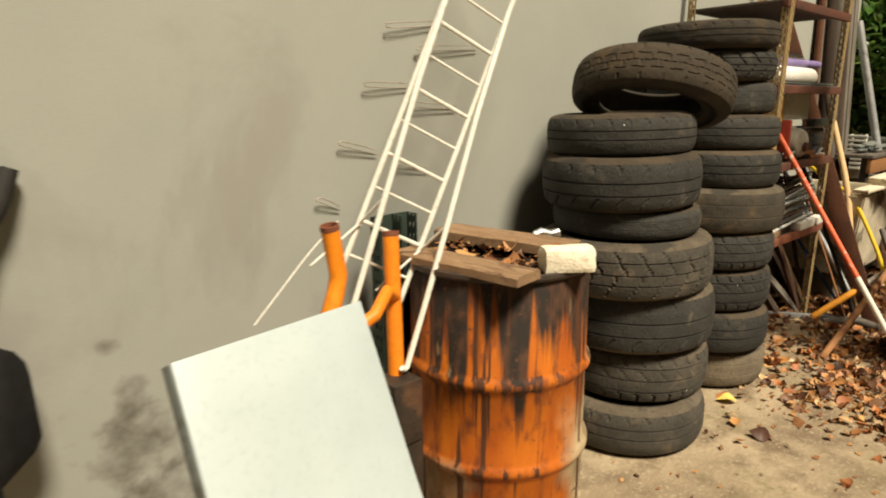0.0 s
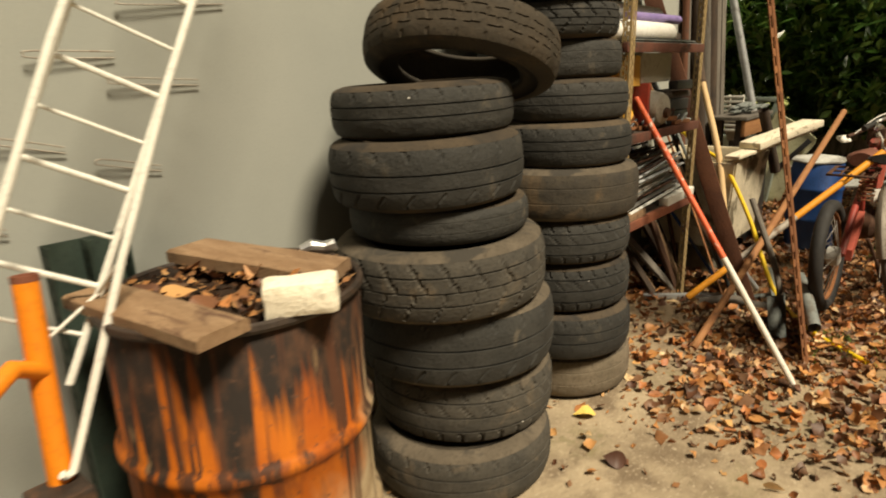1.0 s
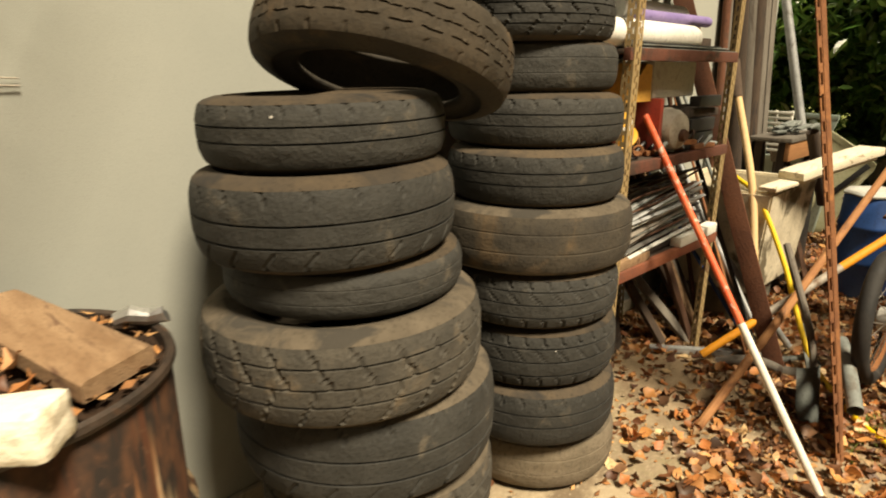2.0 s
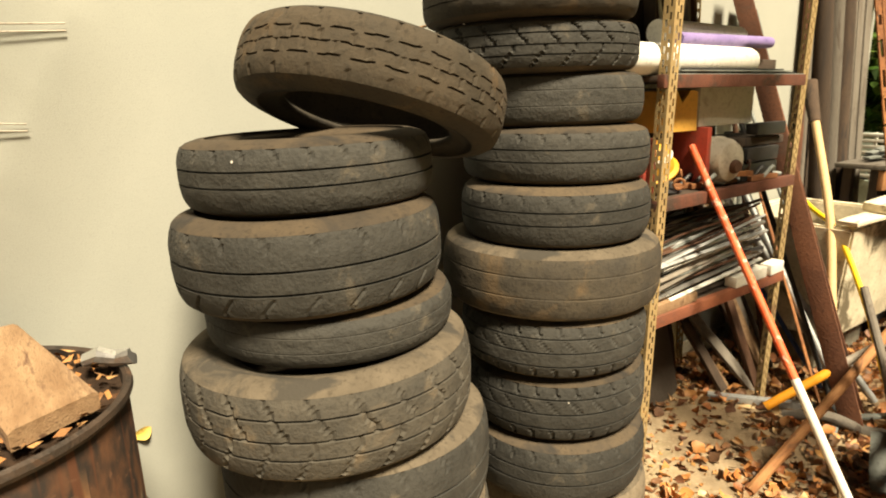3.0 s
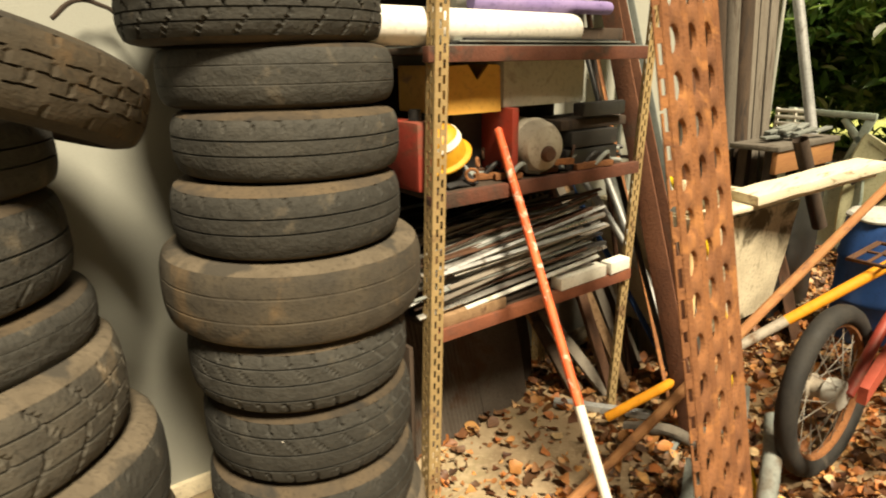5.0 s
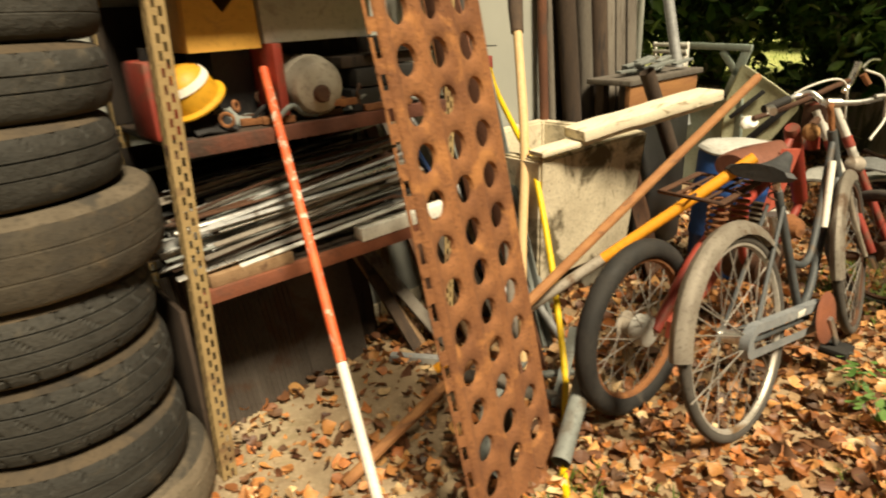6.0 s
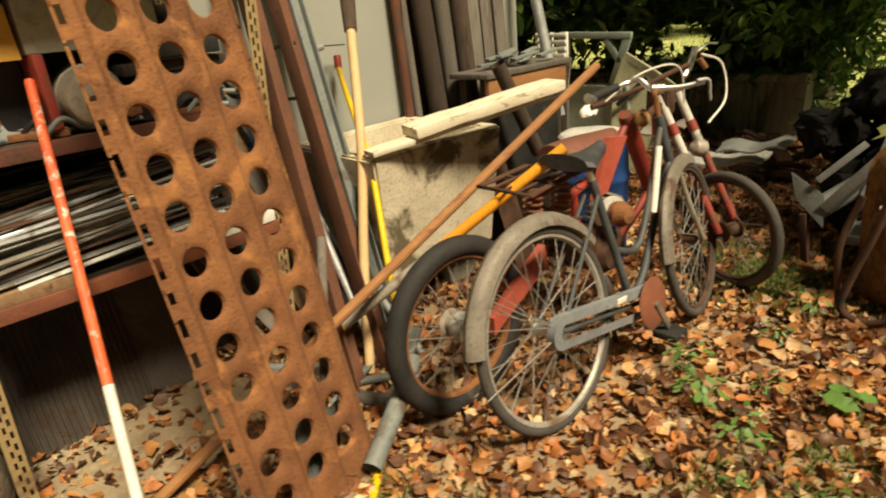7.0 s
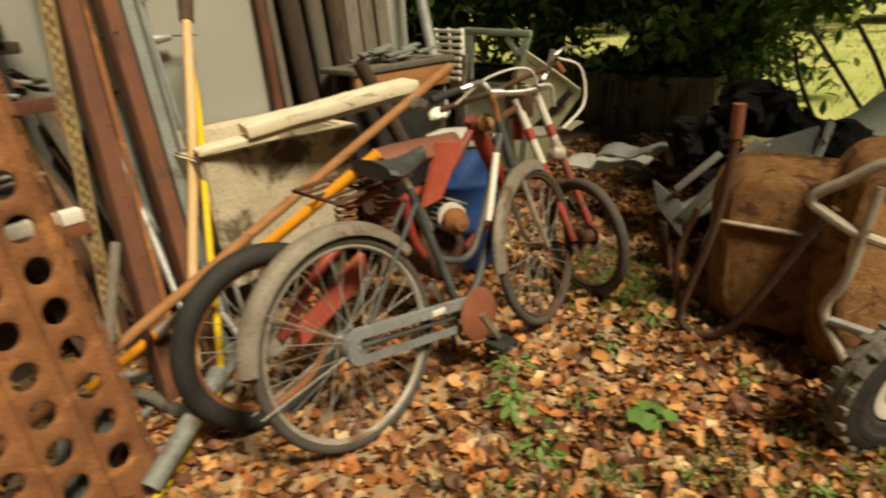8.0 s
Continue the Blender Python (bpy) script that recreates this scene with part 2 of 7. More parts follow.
BROWNSEAT = surface("brown_seat_cover", (0.154, 0.056, 0.035), (0.210, 0.084, 0.056), 8, 0.6, 0, 0.15, 60, (0.084, 0.049, 0.035), 6, 0.55)
BLUE = surface("blue_plastic", (0.010, 0.055, 0.20), (0.015, 0.07, 0.26), 5, 0.42, 0, 0.03, 50, (0.05, 0.07, 0.12), 5, 0.66)
GREYLID = surface("pale_lid", (0.45, 0.46, 0.43), (0.55, 0.55, 0.52), 6, 0.6, 0, 0.08, 60, (0.25, 0.22, 0.16), 5, 0.58)
GREYTYRE = surface("grey_cycle_tyre", (0.050, 0.045, 0.040), (0.080, 0.072, 0.062), 9, 0.8, 0, 0.15, 90, (0.110, 0.095, 0.075), 6, 0.6)
DUSTRUB = surface("dusty_knobbly_tyre", (0.13, 0.12, 0.10), (0.19, 0.175, 0.15), 9, 0.9, 0, 0.3, 90, (0.07, 0.06, 0.05), 6, 0.6)
PALERIM = surface("pale_rim", (0.357, 0.332, 0.289), (0.459, 0.433, 0.391), 12, 0.4, 0.4, 0.08, 80, (0.221, 0.145, 0.085), 8, 0.6)
BLACK = surface("black_plastic", (0.012, 0.012, 0.013), (0.025, 0.025, 0.026), 8, 0.45, 0, 0.1, 60, (0.06, 0.055, 0.05), 5, 0.62)
YELLOW = surface("yellow_plastic", (0.60, 0.32, 0.025), (0.50, 0.25, 0.025), 6, 0.45, 0, 0.05, 60, (0.28, 0.15, 0.04), 9, 0.60)
YBOX = surface("ochre_box", (0.62, 0.34, 0.07), (0.54, 0.28, 0.06), 6, 0.6, 0, 0.1, 60, (0.30, 0.16, 0.06), 5, 0.62)
HOSE = surface("yellow_hose", (0.80, 0.55, 0.02), (0.70, 0.46, 0.02), 8, 0.5, 0, 0.05, 60, (0.45, 0.32, 0.08), 9, 0.64)
PALEWOOD = surface("pale_wood", (0.66, 0.60, 0.46), (0.77, 0.70, 0.55), 5, 0.8, 0, 0.3, 60, (0.34, 0.28, 0.19), 7, 0.57, stretch=(1, 6, 6))
HANDLEWOOD = surface("handle_wood", (0.60, 0.40, 0.20), (0.68, 0.49, 0.27), 6, 0.6, 0, 0.12, 60, (0.38, 0.22, 0.10), 6, 0.62, stretch=(5, 5, 0.8))
OLDWOOD = surface("weathered_plank", (0.21, 0.122, 0.064), (0.33, 0.215, 0.125), 5, 0.85, 0, 0.4, 60, (0.12, 0.062, 0.035), 5, 0.55, stretch=(5, 1, 5))
# near-black wood: the shelf interior's shade is put into its colour
SHADEWOOD = surface("shade_black_wood", (0.016, 0.012, 0.010), (0.034, 0.025, 0.019), 5, 0.9, 0, 0.35, 60, (0.055, 0.040, 0.028), 4, 0.62, stretch=(5, 5, 0.7))
DARKWOOD = surface("dark_wood", (0.042, 0.028, 0.020), (0.075, 0.050, 0.035), 5, 0.85, 0, 0.35, 60, (0.028, 0.022, 0.019), 4, 0.56, stretch=(5, 5, 0.7), vary=0.35)
GREYWOOD = surface("grey_wood", (0.132, 0.114, 0.096), (0.180, 0.162, 0.138), 5, 0.85, 0, 0.35, 60, (0.078, 0.060, 0.048), 4, 0.56, stretch=(5, 5, 0.7), vary=0.3)
STONE = surface("pale_limestone", (0.80, 0.73, 0.58), (0.86, 0.80, 0.66), 9, 0.85, 0, 0.5, 50, (0.55, 0.46, 0.32), 7, 0.62)
DIRT = surface("drum_dirt", (0.022, 0.015, 0.011), (0.045, 0.027, 0.018), 14, 0.95, 0, 0.8, 50, (0.09, 0.045, 0.025), 9, 0.6, spec=0.08)
BARK = surface("bark", (0.07, 0.055, 0.04), (0.12, 0.10, 0.075), 6, 0.95, 0, 0.8, 30, None, stretch=(3, 3, 0.6))
OFFWHITE = surface("offwhite_board", (0.527, 0.510, 0.459), (0.578, 0.561, 0.510), 4, 0.6, 0, 0.06, 60, (0.383, 0.357, 0.306), 5, 0.64)
CARTON = surface("pale_grey_carton", (0.40, 0.385, 0.33), (0.46, 0.44, 0.385), 4, 0.7, 0, 0.08, 60, (0.27, 0.24, 0.19), 5, 0.6)
SHEETING = surface("matt_black_sheeting", (0.006, 0.006, 0.006), (0.016, 0.015, 0.015), 8, 0.8, 0, 0.3, 60, (0.05, 0.042, 0.036), 7, 0.64, spec=0.2)
DUSTWALL = surface("dusty_sidewall", (0.085, 0.070, 0.052), (0.13, 0.107, 0.080), 9, 0.9, 0, 0.3, 80, (0.05, 0.045, 0.038), 6, 0.55, spec=0.2)
PALERUB = surface("clay_dusted_rubber", (0.145, 0.120, 0.088), (0.20, 0.165, 0.122), 7, 0.95, 0, 0.3, 80, (0.09, 0.075, 0.056), 5, 0.57, spec=0.15)
CARGREEN = surface("pale_green_car_paint", (0.34, 0.42, 0.37), (0.42, 0.50, 0.45), 5, 0.4, 0.1, 0.05, 60, (0.20, 0.20, 0.17), 4, 0.6)
CARDOOR = surface("olive_cream_panel", (0.42, 0.42, 0.26), (0.50, 0.50, 0.34), 5, 0.5, 0.0, 0.05, 60, (0.22, 0.2, 0.13), 4, 0.62)
YLEAF = surface("yellow_leaf", (0.72, 0.50, 0.10), (0.80, 0.60, 0.18), 20, 0.6, 0, 0.2, 90, (0.50, 0.28, 0.06), 14, 0.6)
CRUMB = island_colours("leaf_crumb", [(0.10, 0.045, 0.025), (0.30, 0.13, 0.045), (0.48, 0.23, 0.085), (0.18, 0.08, 0.035), (0.60, 0.35, 0.15), (0.14, 0.07, 0.04)], 0.75, 0.0, 0.3)
DEAD_LEAF = island_colours("fallen_leaf", [(0.085, 0.036, 0.022), (0.34, 0.13, 0.048), (0.60, 0.22, 0.07), (0.74, 0.43, 0.17), (0.46, 0.15, 0.05), (0.86, 0.64, 0.36), (0.17, 0.07, 0.035), (0.10, 0.048, 0.027), (0.64, 0.30, 0.10), (0.26, 0.105, 0.045), (0.14, 0.07, 0.038), (0.07, 0.038, 0.024), (0.22, 0.115, 0.06), (0.40, 0.17, 0.06)], 0.55, 0.15, 0.5)
TREE_LEAF = island_colours("tree_leaf", [(0.036, 0.095, 0.022), (0.11, 0.25, 0.05), (0.065, 0.155, 0.036), (0.25, 0.38, 0.09), (0.048, 0.115, 0.027), (0.16, 0.30, 0.07)], 0.28, 0.40, 0.8)
LIGHT_LEAF = island_colours("sunlit_leaf", [(0.05, 0.13, 0.03), (0.11, 0.25, 0.055), (0.08, 0.18, 0.04), (0.24, 0.36, 0.10), (0.06, 0.14, 0.03)], 0.30, 0.4, 0.7)
FAR_LEAF = island_colours("far_leaf", [(0.08, 0.15, 0.03), (0.16, 0.24, 0.05), (0.24, 0.28, 0.07), (0.12, 0.20, 0.04)], 0.6, 0.4)
WEED = island_colours("weed_leaf", [(0.09, 0.21, 0.05), (0.20, 0.36, 0.11), (0.14, 0.29, 0.075), (0.26, 0.42, 0.16)], 0.45, 0.3)
GRASS = island_colours("grass_blade", [(0.06, 0.12, 0.02), (0.13, 0.19, 0.04), (0.20, 0.22, 0.06)], 0.6, 0.3)


def drum_paint():
    """Orange enamel under black oil runs from the rim, with bare dusty metal low down."""
    m = bpy.data.materials.new("drum_paint")
    m.use_nodes = True
    nt = m.node_tree
    bsdf = nt.nodes["Principled BSDF"]
    bsdf.inputs["Specular IOR Level"].default_value = 0.3
    co = nt.nodes.new("ShaderNodeTexCoord")

    def noise_at(scale, s, detail=6.0):
        mp = nt.nodes.new("ShaderNodeMapping")
        mp.inputs["Scale"].default_value = s
        nt.links.new(co.outputs["Object"], mp.inputs["Vector"])
        n = nt.nodes.new("ShaderNodeTexNoise")
        n.inputs["Scale"].default_value, n.inputs["Detail"].default_value = scale, detail
        nt.links.new(mp.outputs["Vector"], n.inputs["Vector"])
        return n.outputs["Fac"]

    def rng(src, lo, hi, a=0.0, b=1.0):
        r = nt.nodes.new("ShaderNodeMapRange")
        for k, v in (("From Min", lo), ("From Max", hi), ("To Min", a), ("To Max", b)):
            r.inputs[k].default_value = v
        nt.links.new(src, r.inputs["Value"])
        return r.outputs["Result"]

    def mix(fac, x, y):
        n = nt.nodes.new("ShaderNodeMix")
        n.data_type = "RGBA"
        nt.links.new(fac, n.inputs[0])
        for sock, v in ((n.inputs[6], x), (n.inputs[7], y)):
            if isinstance(v, tuple):
                sock.default_value = rgb(v)
            else:
                nt.links.new(v, sock)
        return n.outputs[2]

    def math(op, x, y):
        n = nt.nodes.new("ShaderNodeMath")
        n.operation = op
        for sock, v in zip(n.inputs, (x, y)):
            if isinstance(v, float):
                sock.default_value = v
            else:
                nt.links.new(v, sock)
        return n.outputs[0]

    sep = nt.nodes.new("ShaderNodeSeparateXYZ")
    nt.links.new(co.outputs["Object"], sep.inputs[0])
    col = mix(rng(noise_at(9, (1, 1, 0.25)), 0.36, 0.64), (0.56, 0.155, 0.014), (0.36, 0.080, 0.011))
    col = mix(rng(noise_at(22, (1, 1, 0.4)), 0.50, 0.68), col, (0.15, 0.04, 0.015))
    low = math("ADD", rng(sep.outputs["X"], 1.20, 1.54, 0.0, 0.75), rng(sep.outputs["Z"], 0.20, 0.60, 0.40, -0.18))
    bare = rng(math("ADD", low, rng(noise_at(4.0, (1, 1, 0.8)), 0.3, 0.7, -0.3, 0.3)), 0.42, 0.74)
    col = mix(bare, col, mix(rng(noise_at(11, (1, 1, 1)), 0.4, 0.65), (0.44, 0.345, 0.22), (0.27, 0.19, 0.11)))
    up = math("ADD", rng(sep.outputs["Z"], 0.34, 0.86, -0.62, 0.60), rng(sep.outputs["X"], 1.25, 1.55, 0.0, 0.20))
    runs = math("ADD", rng(noise_at(27, (1, 1, 0.045), 4.0), 0.34, 0.68), up)
    runs = rng(runs, 0.30, 0.66)
    col = mix(runs, col, mix(rng(noise_at(26, (1, 1, 0.5)), 0.45, 0.66), (0.022, 0.016, 0.013), (0.085, 0.04, 0.022)))
    scraped = math("MULTIPLY", rng(noise_at(20, (1, 1, 0.3)), 0.65, 0.72), runs)
    col = mix(scraped, col, (0.20, 0.125, 0.065))
    thin = rng(noise_at(38, (1, 1, 0.03), 3.0), 0.555, 0.62)
    col = mix(thin, col, (0.075, 0.03, 0.016))
    specks = rng(noise_at(60, (1, 1, 1), 3.0), 0.62, 0.75)
    col = mix(specks, col, (0.10, 0.05, 0.03))
    nt.links.new(col, bsdf.inputs["Base Color"])
    nt.links.new(rng(runs, 0.0, 1.0, 0.6, 0.7), bsdf.inputs["Roughness"])
    bp = nt.nodes.new("ShaderNodeBump")
    bp.inputs["Strength"].default_value, bp.inputs["Distance"].default_value = 0.25, 0.006
    nt.links.new(noise_at(25, (1, 1, 1)), bp.inputs["Height"])
    nt.links.new(bp.outputs["Normal"], bsdf.inputs["Normal"])
    return m


def ground_soil():
    """Trodden grey-brown earth, damp darker patches, moss and short grass further out."""
    m = bpy.data.materials.new("soil")
    m.use_nodes = True
    nt = m.node_tree
    bsdf = nt.nodes["Principled BSDF"]
    co = nt.nodes.new("ShaderNodeTexCoord")

    def noise_at(scale, detail=7.0, rough=0.6):
        n = nt.nodes.new("ShaderNodeTexNoise")
        n.inputs["Scale"].default_value, n.inputs["Detail"].default_value, n.inputs["Roughness"].default_value = scale, detail, rough
        nt.links.new(co.outputs["Object"], n.inputs["Vector"])
        return n.outputs["Fac"]

    def rng(src, lo, hi, a=0.0, b=1.0):
        r = nt.nodes.new("ShaderNodeMapRange")
        for k, v in (("From Min", lo), ("From Max", hi), ("To Min", a), ("To Max", b)):
            r.inputs[k].default_value = v
        nt.links.new(src, r.inputs["Value"])
        return r.outputs["Result"]

    def mix(fac, x, y):
        n = nt.nodes.new("ShaderNodeMix")
        n.data_type = "RGBA"
        nt.links.new(fac, n.inputs[0])
        for sock, v in ((n.inputs[6], x), (n.inputs[7], y)):
            if isinstance(v, tuple):
                sock.default_value = rgb(v)
            else:
                nt.links.new(v, sock)
        return n.outputs[2]

    def mul(x, y):
        n = nt.nodes.new("ShaderNodeMath")
        n.operation = "MULTIPLY"
        nt.links.new(x, n.inputs[0])
        nt.links.new(y, n.inputs[1])
        return n.outputs[0]

    sep = nt.nodes.new("ShaderNodeSeparateXYZ")
    nt.links.new(co.outputs["Object"], sep.inputs[0])
    col = mix(rng(noise_at(2.5), 0.38, 0.62), (0.275, 0.215, 0.145), (0.41, 0.33, 0.225))
    col = mix(rng(noise_at(6), 0.46, 0.64), col, (0.20, 0.15, 0.10))
    col = mix(rng(noise_at(70, 3), 0.56, 0.75), col, (0.48, 0.40, 0.29))
    col = mix(mul(rng(noise_at(1.7), 0.52, 0.62), rng(noise_at(30), 0.4, 0.6)), col, (0.25, 0.21, 0.125))
    rooted = rng(sep.outputs["X"], 3.0, 4.4)
    col = mix(mul(rooted, rng(noise_at(3.0), 0.30, 0.5)), col, (0.33, 0.235, 0.145))
    lawn = rng(sep.outputs["X"], 8.7, 9.4)
    col = mix(lawn, col, mix(rng(noise_at(1.2), 0.4, 0.6), (0.34, 0.40, 0.13), (0.46, 0.48, 0.20)))
    nt.links.new(col, bsdf.inputs["Base Color"])
    bsdf.inputs["Roughness"].default_value = 0.95
    bsdf.inputs["Specular IOR Level"].default_value = 0.2
    bp = nt.nodes.new("ShaderNodeBump")
    bp.inputs["Strength"].default_value, bp.inputs["Distance"].default_value = 0.7, 0.015
    nt.links.new(noise_at(38, 8, 0.7), bp.inputs["Height"])
    nt.links.new(bp.outputs["Normal"], bsdf.inputs["Normal"])
    return m


DRUM, SOIL = drum_paint(), ground_soil()


# ---- building helpers ----
def V(*a):
    return Vector(a)


def mesh_from(name, verts, faces, smooth=False):
    me = bpy.data.meshes.new(name)
    me.from_pydata([tuple(v) for v in verts], [], faces)
    if smooth:
        me.polygons.foreach_set("use_smooth", [True] * len(me.polygons))
    me.update()
    return me


def thing(name, at, label, category, group="", kind=""):
    ob = new(name)
    ob.empty_display_size = 0.1
    ob.matrix_basis = Matrix.Translation(at)
    return tagged(ob, label, category, group, kind)


def part(name, bm, material, parent=None, label="", smooth=None, edge=35):
    """Links a bmesh (or a mesh), given in world coordinates, as one mesh under a thing or a part."""
    if isinstance(bm, bmesh.types.BMesh):
        bmesh.ops.recalc_face_normals(bm, faces=bm.faces)
        me = bpy.data.meshes.new(name)
        for f in bm.faces:
            f.smooth = True
        for e in bm.edges:
            if len(e.link_faces) == 2 and e.calc_face_angle(0) > radians(edge):
                e.smooth = False
        bm.to_mesh(me)
        bm.free()
    else:
        me = bm
    me.materials.append(material)
    ob = new(name, me)
    if parent:
        ob.parent = parent
        if parent.type == "EMPTY":
            ob.matrix_parent_inverse = parent.matrix_basis.inverted()
    return tagged(ob, label)


def basis(z, x=(1, 0, 0)):
    z = Vector(z).normalized()
    x = Vector(x)
    if abs(z.dot(x.normalized())) > 0.98:
        x = Vector((0, 1, 0))
    y = z.cross(x).normalized()
    return Matrix((y.cross(z), y, z)).transposed()


def box(bm, lo, hi, m=None, bevel=0.0):
    """A box between two corners, turned by m, with bevelled edges."""
    c, s = (Vector(lo) + Vector(hi)) / 2, Vector(hi) - Vector(lo)
    r = bmesh.ops.create_cube(bm, size=1.0, matrix=(m or Matrix()) @ Matrix.Translation(c) @ Matrix.Diagonal((*s, 1)))
    if bevel:
        bmesh.ops.bevel(bm, geom=list({e for v in r["verts"] for e in v.link_edges}), offset=bevel, segments=2, affect="EDGES", profile=0.6)
    return bm


def bar(bm, a, b, w, h, up=(0, 0, 1), bevel=0.003):
    """A straight bar of section w x h from a to b; h lies towards up."""
    a, b, up = Vector(a), Vector(b), Vector(up)
    d = b - a
    side = d.cross(up)
    if side.length < 1e-5:
        side = d.cross(Vector((0, 1, 0)))
    side.normalize()
    top = side.cross(d).normalized()
    m = Matrix((side, d.normalized(), top)).transposed().to_4x4()
    m.translation = a
    return box(bm, (-w / 2, 0, -h / 2), (w / 2, d.length, h / 2), m, bevel)


def tube(bm, pts, r, seg=10, closed=False, caps=True, taper=None):
    """A round tube along a chain of points."""
    pts = [Vector(p) for p in pts]
    n = len(pts)
    rings, last = [], None
    for i, p in enumerate(pts):
        d = (pts[(i + 1) % n] - pts[i - 1]) if closed else (pts[min(i + 1, n - 1)] - pts[max(i - 1, 0)])
        d.normalize()
        if last is None:
            side = d.cross(Vector((0.31, 0.2, 0.93)))
            side.normalize()
        else:
            side = (last - d * last.dot(d)).normalized()
        last = side
        up = d.cross(side)
        rr = r * (taper[i] if taper else 1.0)
        rings.append([bm.verts.new(p + rr * (math.cos(2 * math.pi * k / seg) * side + math.sin(2 * math.pi * k / seg) * up)) for k in range(seg)])
    for i in range(n if closed else n - 1):
        a, b = rings[i], rings[(i + 1) % n]
        for k in range(seg):
            bm.faces.new((a[k], a[(k + 1) % seg], b[(k + 1) % seg], b[k]))
    if caps and not closed:
        bm.faces.new(rings[0])
        bm.faces.new(rings[-1])
    return bm


def smooth_path(pts, n=8):
    """Points of a Catmull-Rom curve through pts."""
    p = [Vector(q) for q in pts]
    p = [2 * p[0] - p[1], *p, 2 * p[-1] - p[-2]]
    out = []
    for i in range(1, len(p) - 2):
        for k in range(n):
            t = k / n
            out.append(0.5 * (2 * p[i] + (p[i + 1] - p[i - 1]) * t + (2 * p[i - 1] - 5 * p[i] + 4 * p[i + 1] - p[i + 2]) * t * t + (3 * p[i] - p[i - 1] - 3 * p[i + 1] + p[i + 2]) * t ** 3))
    return out + [p[-2]]


def lathe(bm, profile, at, axis=(0, 0, 1), seg=40, closed=False):
    """Turns (radius, height) pairs round an axis through at."""
    m = basis(axis)
    at = Vector(at)
    rings = [[bm.verts.new(at + m @ Vector((r * math.cos(2 * math.pi * k / seg), r * math.sin(2 * math.pi * k / seg), h))) for k in range(seg)] for r, h in profile]
    rows = list(zip(rings, rings[1:])) + ([(rings[-1], rings[0])] if closed else [])
    for a, b in rows:
        for k in range(seg):
            bm.faces.new((a[k], a[(k + 1) % seg], b[(k + 1) % seg], b[k]))
    return bm


def hoop(bm, centre, axis, radius, r, seg=48, sides=8, start=0.0, turn=2 * math.pi):
    """A ring, or an arc of one, of round section."""
    m = basis(axis)
    full = turn > 6.28
    n = seg if full else seg + 1
    pts = [Vector(centre) + m @ Vector((radius * math.cos(start + turn * k / seg), radius * math.sin(start + turn * k / seg), 0)) for k in range(n)]
    return tube(bm, pts, r, sides, closed=full)


def rough_up(bm, amount, scale=8.0):
    for v in bm.verts:
        v.co += amount * noise.noise_vector(v.co * scale)
    return bm


def sheet(bm, corners, thick, nx=6, ny=6, wave=0.0, waves=0.0):
    """A thin plate between four corners, with corrugations across its first side."""
    a, b, c, d = (Vector(p) for p in corners)
    n = (b - a).cross(d - a).normalized()
    front, back = [], []
    for j in range(ny + 1):
        for i in range(nx + 1):
            u, v = i / nx, j / ny
            p = a.lerp(b, u).lerp(d.lerp(c, u), v) + n * wave * math.sin(2 * math.pi * waves * u)
            front.append(bm.verts.new(p + n * thick / 2))
            back.append(bm.verts.new(p - n * thick / 2))
    w = nx + 1
    for j in range(ny):
        for i in range(nx):
            q = (j * w + i, j * w + i + 1, (j + 1) * w + i + 1, (j + 1) * w + i)
            bm.faces.new([front[k] for k in q])
            bm.faces.new([back[k] for k in reversed(q)])
    rim = [*range(w), *(k * w + nx for k in range(1, ny + 1)), *(ny * w + k for k in range(nx - 1, -1, -1)), *(k * w for k in range(ny - 1, 0, -1))]
    for k, q in enumerate(rim):
        z = rim[(k + 1) % len(rim)]
        bm.faces.new((front[z], front[q], back[q], back[z]))
    return bm


def BM():
    return bmesh.new()


# ---- the large structure ----
def spaced(lo, mid_lo, mid_hi, hi, step):
    """Grid lines: fine between mid_lo and mid_hi, growing coarser outward."""
    out = list(np.arange(mid_lo, mid_hi + 1e-6, step))
    s, x = step, mid_hi
    while x < hi:
        s *= 1.35
        x += s
        out.append(min(x, hi))
    s, x = step, mid_lo
    while x > lo:
        s *= 1.35
        x -= s
        out.insert(0, max(x, lo))
    return out


def lie(x, y):
    """Height of the earth: nearly level, with shallow unevenness away from the wall."""
    k = min(1.0, max(0.0, (1.0 - y) / 0.8)) * 0.5 + 0.12
    return k * (0.016 * noise.noise(V(x * 1.3, y * 1.3, 0)) + 0.008 * noise.noise(V(x * 5, y * 5, 3))) - 0.004


gx, gy = spaced(-80, -1.5, 8.5, 120, 0.08), spaced(-80, -2.5, 2.0, 90, 0.08)
gv = [(x, y, lie(x, y)) for y in gy for x in gx]
gf = [(j * len(gx) + i, j * len(gx) + i + 1, (j + 1) * len(gx) + i + 1, (j + 1) * len(gx) + i) for j in range(len(gy) - 1) for i in range(len(gx) - 1)]
ground = part("ground", mesh_from("ground", gv, gf, True), SOIL)
tagged(ground, "trodden brown earth with fallen leaves, grass beyond", "ground", kind="structure")

WALL = 1.77
bm = BM()
box(bm, (-1.05, WALL, -0.05), (6.25, WALL + 0.28, 3.6), bevel=0.006)
wall = part("wall_north", bm, PLASTER)
tagged(wall, "pale cream rendered wall with grey stains", "wall", kind="structure")
bm = BM()
for i in range(7):
    bar(bm, (-0.75 + i, WALL - 0.004, 0.03), (0.25 + i, WALL - 0.004, 0.03), 0.03, 0.06, bevel=0.004)
part("trim", bm, CONCRETE)
